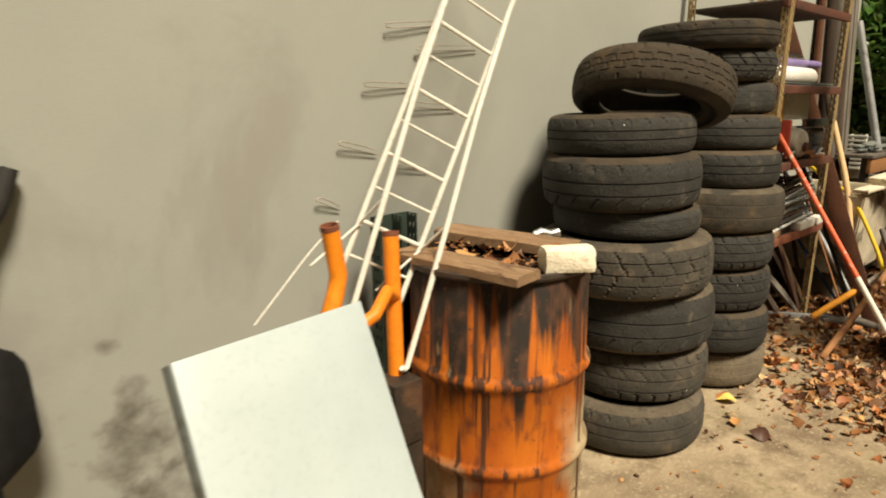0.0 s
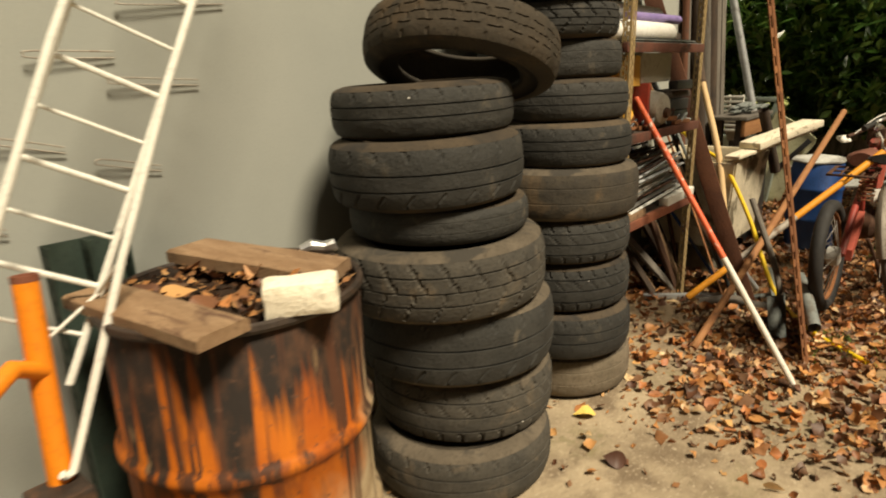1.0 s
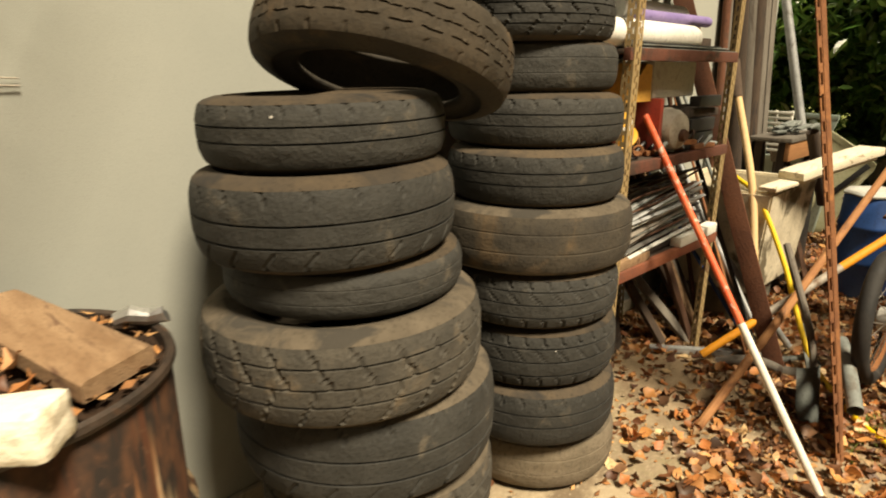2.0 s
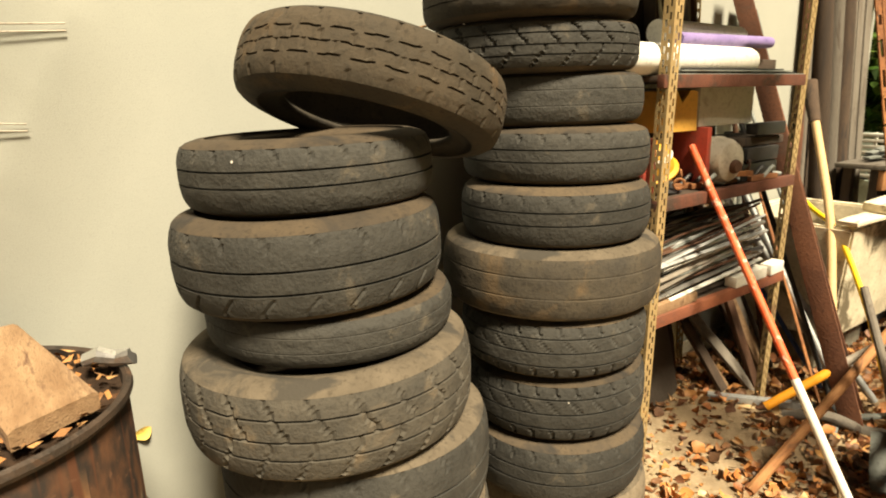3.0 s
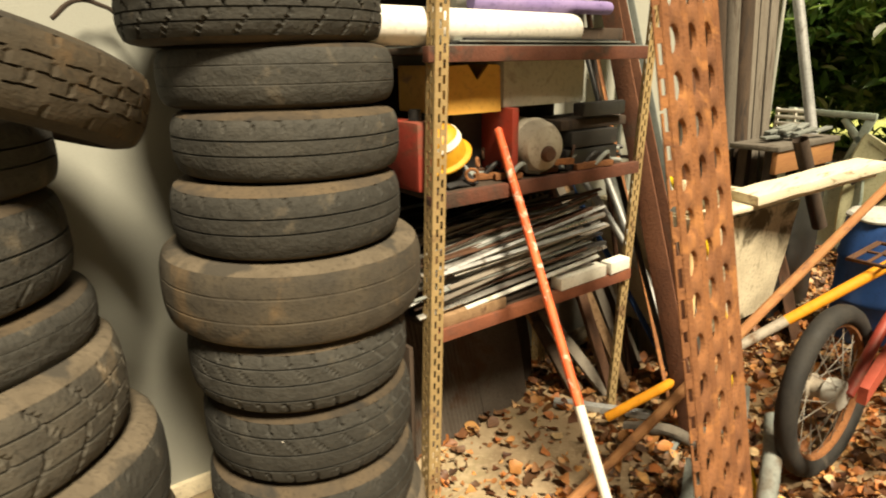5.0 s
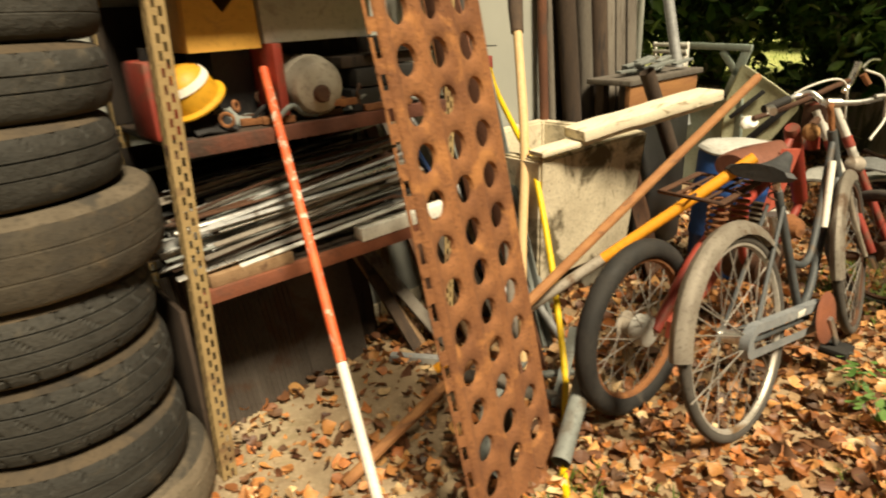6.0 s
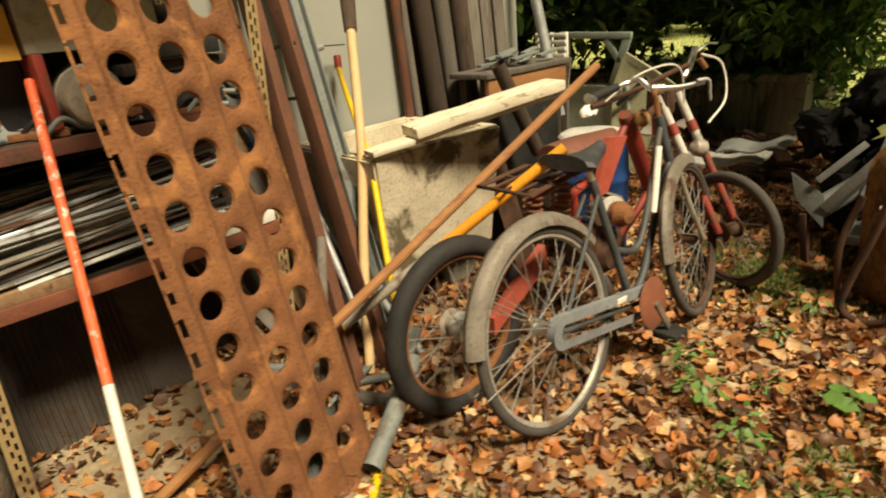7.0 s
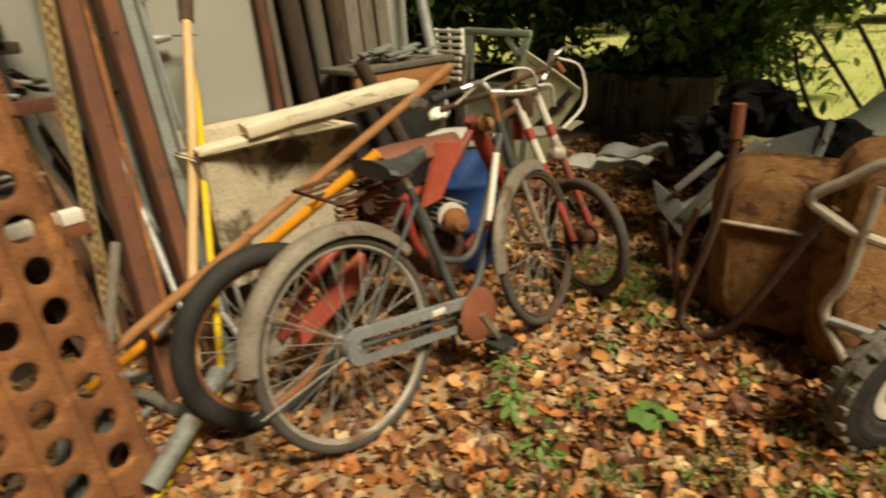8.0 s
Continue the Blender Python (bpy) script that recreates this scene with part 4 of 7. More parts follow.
for p, d in (((0.952, 1.368, 0.985), (0.05, 0.1, 1)), ((0.712, 1.30, 1.045), (-0.17, -0.04, 1))):
    part("tube_end", lathe(BM(), [(0.0, -0.02), (R - 0.006, -0.02), (R - 0.004, 0.001), (R + 0.001, 0.001), (R + 0.001, -0.012)], p, d, 16), RUST_O, frame_o, "worn open tube end")


def ladder():
    """Two rails with close rungs, thick and thin by turns, and an outer hooked strut braced to each rail."""
    ob = thing("ladder", (0.995, 1.409, 0.72), "white painted steel ladder leaning along the wall", "ladder")
    up, across = V(0.445, -0.034, 0.895).normalized(), V(-0.180, 0.058, 0.098)
    foot = V(0.995, 1.409, 0.722)
    for o in (V(0, 0, 0), across):
        part("rail", tube(BM(), [foot + o + up * 1.6 * k / 6 for k in range(7)], 0.0085, 10), WHITE, ob)
    for k in range(14):
        p = foot + up * (0.108 + 0.107 * k)
        part("rung", tube(BM(), [p, p + across], 0.0065 if k % 2 else 0.0045, 8), WHITE, ob)
    for o in (V(0, 0, 0), across):
        hook = [V(0.917, 1.282, 0.601), V(0.924, 1.284, 0.593), V(0.937, 1.286, 0.594), V(1.02, 1.289, 0.79), V(1.105, 1.293, 0.994), V(1.27, 1.335, 1.32), V(1.44, 1.372, 1.625)]
        strut = part("hooked_strut", tube(BM(), [p + o for p in hook], 0.0085, 10), WHITE, ob)
        part("brace", tube(BM(), [V(1.105, 1.293, 0.994) + o, V(1.078, 1.39, 0.905) + o, V(0.93, 1.42, 0.80) + o], 0.0042, 8), WHITE, strut)
    return ob


ladder()
# bent wires flat on the wall draw the shadows of the ladder's rungs
for xl, zl, xr, zr in ((1.24, 1.606, 1.497, 1.632), (1.139, 1.408, 1.346, 1.407), (1.028, 1.214, 1.188, 1.178), (0.931, 1.034, 1.027, 0.998), (1.375, 1.539, 1.678, 1.555), (1.318, 1.342, 1.567, 1.330), (1.248, 1.138, 1.42, 1.101)):
    bm = BM()
    tube(bm, smooth_path([(xr, WALL - 0.01, zr + 0.008), (xl + 0.02, WALL - 0.022, zl + 0.008), (xl, WALL - 0.024, zl), (xl + 0.02, WALL - 0.022, zl - 0.008), (xr, WALL - 0.01, zr - 0.008)], 4), 0.0022, 6)
    tagged(part("wall_hook", bm, FENDER), "thin bent wire on the wall standing for a ladder rung's shadow", "hook", "wire hooks on the wall")
for x, y in ((0.93, 1.29), (0.76, 1.36)):
    for k, (o, h) in enumerate(((0.0, 0.19), (0.004, 0.19), (-0.004, 0.195))):
        z = sum((0.19, 0.19, 0.195)[:k])
        bm = box(BM(), (x - 0.07 + o, y - 0.05 + o, z), (x + 0.03 + o, y + 0.05 + o, z + h - 0.001), None, 0.008)
        tagged(part("concrete_block", rough_up(bm, 0.002, 12), SOOT), "black concrete block stacked under the ladder's feet", "block", "blocks under the ladder")

for i, (x, y) in enumerate(((1.045, 1.60), (1.155, 1.66))):
    p = thing("fence_post", (x, y, 0), "dark green steel channel post standing at the wall", "post", "green posts at the wall")
    top = 0.985 - 0.012 * i
    bm = BM()
    box(bm, (x, y, 0), (x + 0.09, y + 0.006, top), None, 0.002)
    part("web", bm, GREENPOST, p)
    for dx in (0.0, 0.084):
        bm = BM()
        for k in range(3):
            box(bm, (x + dx, y - 0.05 + k * 0.02, 0), (x + dx + 0.006, y - 0.04 + k * 0.02, top), None)
        for k in range(24):
            for c in range(2):
                z = 0.02 + k * 0.04
                box(bm, (x + dx, y - 0.04 + c * 0.02, z), (x + dx + 0.006, y - 0.03 + c * 0.02, z + 0.022), None)
        part("flange", bm, GREENPOST, p)

wire = part("wire", tube(BM(), smooth_path([(0.56, 1.45, 0.775), (0.647, 1.45, 0.86), (0.738, 1.45, 0.947), (0.83, 1.45, 1.02)], 5), 0.0025, 6), WHITE)
tagged(wire, "thin pale wire hanging from the ladder", "wire")
shovel = thing("shovel", (0.0, 1.5, 0), "dark old shovel standing blade up against the wall", "shovel")
part("shaft", tube(BM(), smooth_path([(-0.07, 1.50, 0.0), (-0.055, 1.53, 0.3), (-0.04, 1.58, 0.55)]), 0.017, 10), DARKWOOD, shovel)
bm = BM()
rows = []
for i in range(13):
    t = i / 12
    w_ = 0.025 + 0.095 * min(1.0, max(0.0, (t - 0.12) / 0.18)) ** 0.6 * (1.0 if t < 0.75 else max(0.05, 1 - ((t - 0.75) / 0.25) ** 2.2) ** 0.5)
    rows.append([bm.verts.new(V(-0.04 + w_ * u, 1.575 + 0.15 * t * 0.55 + 0.03 * u * u, 0.44 + 0.36 * t)) for u in (-1, -0.7, -0.35, 0, 0.35, 0.7, 1)])
for a_, b_ in zip(rows, rows[1:]):
    for j in range(6):
        bm.faces.new((a_[j], a_[j + 1], b_[j + 1], b_[j]))
bmesh.ops.solidify(bm, geom=bm.faces, thickness=0.004)
part("blade", bm, BLACK, shovel, "rust-black steel blade")
rake = thing("tool_handle", (-0.15, 1.6, 0), "dark tool handle leaning on the wall", "handle")
part("shaft", tube(BM(), [(-0.35, 1.55, 0.0), (-0.10, 1.65, 0.75), (0.085, 1.725, 1.13)], 0.014, 10), DARKWOOD, rake)
part("grip", tube(BM(), [(0.06, 1.715, 1.08), (0.085, 1.725, 1.13), (0.115, 1.735, 1.20)], 0.022, 12, taper=[0.9, 1.1, 0.9]), BLACKRUB, rake)


# ---- the shelf rack ----
def slotted(bm, a, b, w, side):
    """One flange of a slotted angle: strips along it and bridges between the slots."""
    a, b, side = Vector(a), Vector(b), Vector(side).normalized()
    d = (b - a)
    length, d = d.length, d.normalized()
    n = d.cross(side).normalized()
    m = Matrix((side, n, d)).transposed().to_4x4()
    m.translation = a
    t = 0.0025
    for lo, hi in ((0, 0.24), (0.42, 0.58), (0.78, 1.0)):
        box(bm, (lo * w, 0, 0), (hi * w, t, length), m)
    k, z = 0, 0.012
    while z < length - 0.02:
        for c in (0.24, 0.58):
            o = 0.0 if c < 0.5 else 0.02
            box(bm, (c * w, 0, z + o), ((c + (0.18 if c < 0.5 else 0.20)) * w, t, z + o + 0.017), m)
        z += 0.04


def rack_post(rack, foot, top, sx, sy):
    p = part("post", BM(), YPOST, rack, "faded yellow slotted steel angle")
    bm = BM()
    slotted(bm, foot, top, 0.042, (sx, 0, 0))
    slotted(bm, foot, top, 0.042, (0, sy, 0))
    bm.to_mesh(p.data)
    bm.free()


rack = thing("shelf_rack", (3.7, 1.4, 0), "slotted-angle shelf rack crammed with scrap metal and boards", "shelf")
rack_post(rack, (3.175, 1.205, 0), (3.275, 1.215, 2.1), 1, 1)
rack_post(rack, (4.140, 1.235, 0), (4.300, 1.262, 2.1), -1, 1)
rack_post(rack, (3.2, 1.725, 0), (3.24, 1.725, 2.1), 1, -1)
rack_post(rack, (4.19, 1.725, 0), (4.12, 1.725, 2.1), -1, -1)
for z, m in ((1.81, LIPRUST), (1.405, LIPRUST), (1.005, LIPRUST), (0.592, RUST_O)):
    sh = part("shelf_board", box(BM(), (3.24, 1.245, z), (4.10, 1.715, z + 0.018), None, 0.003), DARKWOOD, rack, "dark grimy shelf board")
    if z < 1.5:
        # added board that hides the pale wall and stands for the recess's shade
        part("back_board", box(BM(), (3.22, 1.722, z + 0.02), (4.16, 1.738, z + 0.36), None, 0.003), SHADEWOOD, rack, "near-black board added for the shade at the shelf's back")
    part("lip", box(BM(), (3.22, 1.215, z - 0.022), (4.155, 1.243, z + 0.020), None, 0.003), m, sh, "rusty red front lip")


def roll(name, a, b, r, material, label, cat="roll"):
    bm = BM()
    a, b = Vector(a), Vector(b)
    tube(bm, [a, a.lerp(b, 0.02), a.lerp(b, 0.5), a.lerp(b, 0.98), b], r, 20, taper=[0.92, 1, 1.01, 1, 0.92])
    return tagged(part(name, bm, material), label, cat)


roll("foam_roll", (3.02, 1.30, 1.478), (3.86, 1.30, 1.475), 0.05, WHITEFOAM, "white rolled foam sheet on the shelf")
roll("foam_roll", (3.45, 1.42, 1.578), (3.99, 1.42, 1.572), 0.045, WHITEFOAM, "white bundled sheet on the shelf")
roll("purple_tube", (3.46, 1.335, 1.548), (4.08, 1.335, 1.552), 0.022, PURPLE, "thin purple plastic tube on white rolls", "tube")
for i in range(4):
    bm = box(BM(), (3.28 + 0.03 * i, 1.235 + 0.01 * (i % 2), 1.4235 + 0.006 * i), (4.18 - 0.05 * i, 1.66, 1.4285 + 0.006 * i), None, 0.001)
    tagged(part("thin_sheet", bm, (GREYPAINT, BLACK)[i % 2]), "thin grey sheet lying flat on the shelf", "sheet", "sheets on the shelf")
bm = box(BM(), (3.96, 1.36, 1.45), (4.20, 1.50, 1.49), None, 0.006)
tagged(part("dark_block", bm, DARKWOOD), "dark timber offcut on the shelf", "timber")

# boxes and cans on the middle shelf
ybox = thing("ochre_box", (3.45, 1.34, 1.2), "ochre yellow tin box with an open notch", "box")
bm = BM()
rim_ = [(3.345, 1.235), (3.55, 1.235), (3.545, 1.37), (3.50, 1.375), (3.455, 1.33), (3.42, 1.375), (3.35, 1.372)]
f1, f2 = [[bm.verts.new((x, y, z)) for x, z in rim_] for y in (1.30, 1.312)]
bm.faces.new(f1)
bm.faces.new(f2[::-1])
for k in range(7):
    bm.faces.new((f1[k], f1[(k + 1) % 7], f2[(k + 1) % 7], f2[k]))
part("front", bm, YBOX, ybox)
part("side", box(BM(), (3.345, 1.313, 1.235), (3.357, 1.56, 1.375), None, 0.003), YBOX, ybox)
part("side", box(BM(), (3.538, 1.313, 1.235), (3.55, 1.56, 1.375), None, 0.003), YBOX, ybox)
part("base", box(BM(), (3.358, 1.313, 1.235), (3.537, 1.56, 1.247), None, 0.003), YBOX, ybox)
tagged(part("can_carton", box(BM(), (3.44, 1.40, 1.025), (3.56, 1.60, 1.232), None, 0.006), BLACK), "black carton under a yellow box on the shelf", "carton")
tagged(part("pale_carton", box(BM(), (3.562, 1.30, 1.245), (3.93, 1.62, 1.385), None, 0.006), CARTON), "pale cardboard carton on the shelf", "carton")
# the case is blackened for the shade inside the shelf
tagged(part("wooden_case", box(BM(), (3.62, 1.47, 1.025), (3.97, 1.66, 1.243), None, 0.006), SHADEWOOD), "dark wooden case under a pale carton", "case")
red = thing("red_canister", (3.24, 1.33, 1.025), "red steel canister on the shelf", "canister")
part("body", box(BM(), (3.215, 1.27, 1.025), (3.285, 1.46, 1.225), None, 0.015), RED, red)
part("cap", lathe(BM(), [(0.0, 0.03), (0.018, 0.03), (0.02, 0.0)], (3.25, 1.33, 1.226), seg=16), BLACK, red)
tagged(part("red_board", box(BM(), (3.565, 1.262, 1.024), (3.592, 1.42, 1.245), None, 0.004), RED), "narrow red painted board upright on the shelf", "board")
helmet = thing("hard_hat", (3.35, 1.27, 1.1), "yellow hard hat with a white stripe on the shelf", "helmet")
HP, HA = V(3.345, 1.335, 1.118), V(-0.46, -0.22, 0.86)
bm = lathe(BM(), [(0.002, 0.094), (0.030, 0.090), (0.057, 0.075), (0.071, 0.049), (0.075, 0.015), (0.077, 0.0)], HP, HA, 36)
part("shell", bm, YELLOW, helmet)
part("brim", lathe(BM(), [(0.073, 0.002), (0.092, -0.005), (0.092, -0.010), (0.073, -0.004)], HP, HA, 36, True), YELLOW, helmet)
bm = lathe(BM(), [(0.0715, 0.048), (0.0735, 0.049), (0.0665, 0.068), (0.0640, 0.067)], HP, HA, 36, True)
part("stripe", bm, WHITE, helmet, "white band round the crown")
gas = thing("gas_cylinder", (3.66, 1.32, 1.1), "dented grey metal cylinder lying on the shelf", "cylinder")
part("shell", lathe(BM(), [(0.0, -0.012), (0.040, -0.008), (0.070, 0.006), (0.083, 0.03), (0.086, 0.06), (0.090, 0.064), (0.090, 0.076), (0.086, 0.08), (0.086, 0.30), (0.07, 0.33), (0.0, 0.34)], (3.68, 1.225, 1.116), (0.12, 1, 0.02), 36), CYLGREY, gas)
part("valve", lathe(BM(), [(0.0, -0.02), (0.02, -0.02), (0.026, -0.008), (0.026, 0.004)], (3.675, 1.217, 1.10), (0.12, 1, 0.02), 16), RUST_D, gas, "rusty valve boss")

# small scrap along the middle shelf
rs = random.Random(5)
for i in range(64):
    x, y = rs.uniform(3.27, 4.05), rs.uniform(1.232, 1.40)
    k = i % 4
    bm = BM()
    z = 1.025 + 0.03 * (i % 3 == 2)
    if k == 0:
        bar(bm, (x, y, z + 0.012), (x + rs.uniform(0.06, 0.2), y + rs.uniform(-0.04, 0.04), z + 0.012), 0.02, 0.02, bevel=0.003)
    elif k == 1:
        hoop(bm, (x, y, z + 0.035), (rs.uniform(-1, 1), -1, rs.uniform(-0.3, 0.3)), rs.uniform(0.012, 0.022), 0.005, 20, 6)
    elif k == 2:
        tube(bm, smooth_path([(x, y, z + 0.01), (x + 0.05, y - 0.01, z + 0.05), (x + 0.10, y + 0.02, z + 0.02), (x + 0.14, y, z + 0.012)], 5), 0.008, 8)
    else:
        sheet(bm, [(x, y, z + 0.005), (x + 0.12, y + 0.01, z + 0.005), (x + 0.11, y + 0.08, z + 0.05), (x + 0.01, y + 0.08, z + 0.03)], 0.004, 4, 4, 0.004, 1)
    tagged(part("scrap_piece", bm, (RUST_D, GREYPAINT, RUST, BLACK)[(i // 2) % 4]), ("small rusty steel offcut on the shelf", "grey metal offcut on the shelf", "small rusty brown fitting on the shelf", "small black scrap part on the shelf")[(i // 2) % 4], "scrap", "small scrap on the shelf")
for i, (x, y, z, w, d, h, m) in enumerate(((3.80, 1.25, 1.025, 0.27, 0.22, 0.07, BLACK), (3.82, 1.245, 1.098, 0.24, 0.16, 0.055, BLACKRUB), (3.78, 1.26, 1.156, 0.34, 0.2, 0.035, DARKWOOD), (3.86, 1.235, 1.20, 0.22, 0.05, 0.045, BLACK))):
    bm = box(BM(), (x, y, z), (x + w, y + d, z + h), None, 0.008)
    rough_up(bm, 0.004, 15)
    tagged(part("black_part", bm, m), "black grimy machine part on the shelf", "part", "black parts on the shelf")

# long rods and profiles on the low shelf
ROD_KINDS = ((GALV, "galvanised steel profile lying on the low shelf"), (GREYPAINT, "grey steel rod lying on the low shelf"), (RUST_D, "dark rusty bar lying on the low shelf"), (CHROME, "bright metal strip lying on the low shelf"), (GREYWOOD, "thin grey lath lying on the low shelf"), (GREYLID, "pale grey flat strip lying on the low shelf"), (BLACK, "black plastic strip lying on the low shelf"))


def shelf_rod(a, b, shape, kind, w):
    bm = BM()
    if shape == 0:
        bar(bm, a, b, w, 0.005, (0, -0.5, 1), bevel=0.001)
    elif shape == 1:
        tube(bm, [a, a.lerp(b, 0.5), b], w * 0.5, 10, caps=False)
    elif shape == 2:
        bar(bm, a, b, w, w, bevel=0.002)
    elif shape == 3:
        bar(bm, a, b, w, 0.004, bevel=0.001)
        bar(bm, a + V(0, w / 2, w / 2), b + V(0, w / 2, w / 2), 0.004, w, bevel=0.001)
    else:
        tube(bm, smooth_path([a, a.lerp(b, 0.35) + V(0, 0, 0.012), a.lerp(b, 0.7) - V(0, 0, 0.006), b], 4), w * 0.4, 6)
    mat, lab = ROD_KINDS[kind]
    tagged(part("rod", bm, mat), lab, "rod", "rods on the low shelf")


# dark thin stock at the back and on top, crossing at odd angles
for i in range(66):
    y = rs.uniform(1.30, 1.64)
    z = 0.64 + 0.24 * i / 66 + 0.02 * rs.random()
    a = V(rs.uniform(3.10, 3.40), y, z - 0.03 * rs.random())
    b = V(rs.uniform(3.75, 4.10), min(max(y + rs.uniform(-0.26, 0.2), 1.27), 1.68), min(0.93, z + rs.uniform(-0.05, 0.10)))
    shelf_rod(a, b, rs.randrange(5), rs.choice((2, 6, 6, 6, 1, 4, 2, 0)), rs.uniform(0.008, 0.017))
# the front bundle: long pale profiles lying side by side, rising to one end
for i in range(48):
    lay, col_ = divmod(i, 6)
    y = 1.238 + 0.024 * col_ + rs.uniform(-0.006, 0.006)
    z = 0.652 + 0.020 * lay + 0.006 * col_
    a = V(rs.uniform(3.15, 3.36), y, z + rs.uniform(-0.018, 0.018))
    b = V(rs.uniform(3.86, 4.10), y + rs.uniform(-0.01, 0.05), z + 0.06 + rs.uniform(-0.035, 0.035))
    shelf_rod(a, b, (0, 1, 3, 0, 1, 2)[i % 6], rs.choice((0, 0, 3, 5, 4, 5, 1, 5, 2)), rs.uniform(0.009, 0.021))
for a, b in (((3.76, 1.235, 0.636), (4.005, 1.24, 0.637)), ((4.022, 1.232, 0.638), (4.140, 1.238, 0.639))):
    tagged(part("white_batten", bar(BM(), a, b, 0.05, 0.045, bevel=0.004), WHITE), "white painted timber batten on the low shelf", "batten", "battens on the low shelf")
bm = box(BM(), (3.26, 1.225, 0.612), (3.52, 1.34, 0.65), Matrix.Translation((0, 0, 0)), 0.006)
tagged(part("wood_offcut", rough_up(bm, 0.004, 14), OLDWOOD), "split brown timber offcut on the low shelf", "timber")

# upright boards and slats at the back of the shelves
for i in range(16):
    x = 3.64 + 0.028 * i + rs.uniform(0, 0.008)
    z0 = 0.626 if i % 2 else 1.43
    if i % 2 == 0 and x < 3.72:
        continue
    h = rs.uniform(0.28, 0.36) if i % 2 else rs.uniform(0.22, 0.38)
    bm = bar(BM(), (x, 1.64, z0), (x + rs.uniform(-0.04, 0.04), 1.69, z0 + h), 0.020, 0.06, (0, 1, 0), 0.003)
    m = rs.choice((GREYWOOD, DARKWOOD, OFFWHITE, RUST_D))
    tagged(part("slat", bm, m), {GREYWOOD: "grey wooden slat upright on the shelf", DARKWOOD: "dark wooden slat upright on the shelf", OFFWHITE: "pale slat upright on the shelf", RUST_D: "dark rusty strip upright on the shelf"}[m], "slat", "slats on the shelves")

# beneath the shelves
cs = thing("corrugated_sheet", (3.45, 1.5, 0), "grey corrugated sheet leaning under the shelves", "sheet")
part("sheet", sheet(BM(), [(3.215, 1.44, 0.0), (3.66, 1.50, 0.0), (3.66, 1.66, 0.54), (3.215, 1.60, 0.54)], 0.003, 160, 3, 0.005, 22), LID, cs)
tagged(part("side_board", bar(BM(), (3.19, 1.30, 0.27), (3.19, 1.62, 0.27), 0.015, 0.54, bevel=0.003), DARKWOOD), "dark board standing under the shelves", "board")
bm = sheet(BM(), [(3.66, 1.50, 0.0), (3.93, 1.535, 0.0), (3.95, 1.69, 0.53), (3.66, 1.655, 0.53)], 0.006, 10, 8, 0.012, 0.5)
tagged(part("brown_sheet", rough_up(bm, 0.004, 5), LID), "brown-grey weathered sheet leaning under the shelves", "sheet")
bm = sheet(BM(), [(3.67, 1.60, 0.0), (4.05, 1.62, 0.0), (4.05, 1.72, 0.55), (3.67, 1.70, 0.55)], 0.008, 8, 8, 0.01, 0.5)
tagged(part("weathered_sheet", rough_up(bm, 0.006, 5), DARKWOOD), "dark weathered sheet leaning under the shelves", "sheet")
for i in range(11):
    x = 4.02 + 0.045 * i
    m = (DARKWOOD, OLDWOOD, GREYWOOD, RUST_D)[i % 4]
    bm = bar(BM(), (x + rs.uniform(0.04, 0.18), rs.uniform(1.30, 1.48), 0.0), (x + rs.uniform(-0.16, -0.02), 1.73, rs.uniform(0.52, 0.575) if x < 4.15 else rs.uniform(0.7, 1.2)), 0.05, 0.022, (0, 1, 0), 0.003)
    tagged(part("board", bm, m), {DARKWOOD: "dark board leaning on the wall", OLDWOOD: "brown board leaning on the wall", GREYWOOD: "grey board leaning on the wall", RUST_D: "rusty steel flat leaning on the wall"}[m], "board", "boards under the shelves")


# ---- poles, plate and long things before the rack ----
def banded_pole(a, b, r):
    a, b = Vector(a), Vector(b)
    pole = thing("survey_pole", b, "red and white painted pole leaning on the shelf rack", "pole")
    part("red_section", tube(BM(), [a, a.lerp(b, 0.30), a.lerp(b, 0.585)], r, 12), POLE_R, pole, "orange-red painted section, flaking to white")
    part("white_section", tube(BM(), [a.lerp(b, 0.586), a.lerp(b, 0.8), a.lerp(b, 0.97), b], r * 1.02, 12, taper=[1, 1, 1, 0.6]), POLE_W, pole, "chalky white painted section")


banded_pole((3.555, 1.318, 1.178), (3.305, 0.455, 0.0), 0.0135)

rod = part("wooden_pole", tube(BM(), [(3.433, 0.923, 0.012), (4.0, 0.86, 0.30), (5.475, 0.737, 0.985)], 0.018, 10), BROWNPOLE)
tagged(rod, "long brown wooden pole leaning over the trough and moped", "pole")
rod = thing("orange_rod", (4.0, 1.15, 0.03), "worn orange painted rod leaning across the pole", "rod")
r0, r1 = V(3.99, 1.155, 0.05), V(4.78, 0.425, 0.815)
for lo, hi, m, lab in ((0.0, 0.26, ORANGE_ROD, ""), (0.26, 0.56, FENDER, "bare pale worn middle of the rod"), (0.56, 1.0, ORANGE_ROD, "")):
    part("rod_section", tube(BM(), [r0.lerp(r1, lo), r0.lerp(r1, (lo + hi) / 2), r0.lerp(r1, hi)], 0.019, 12), m, rod, lab)
bm = BM()
bar(bm, (3.955, 1.40, 0.015), (4.22, 1.05, 0.015), 0.035, 0.03, bevel=0.003)
tagged(part("floor_bar", bm, GALV), "galvanised bar lying on the earth", "bar")


sp = thing("spade", (3.75, 0.66, 0), "grey steel spade standing blade down among leaves", "spade")
bm = BM()
rows = []
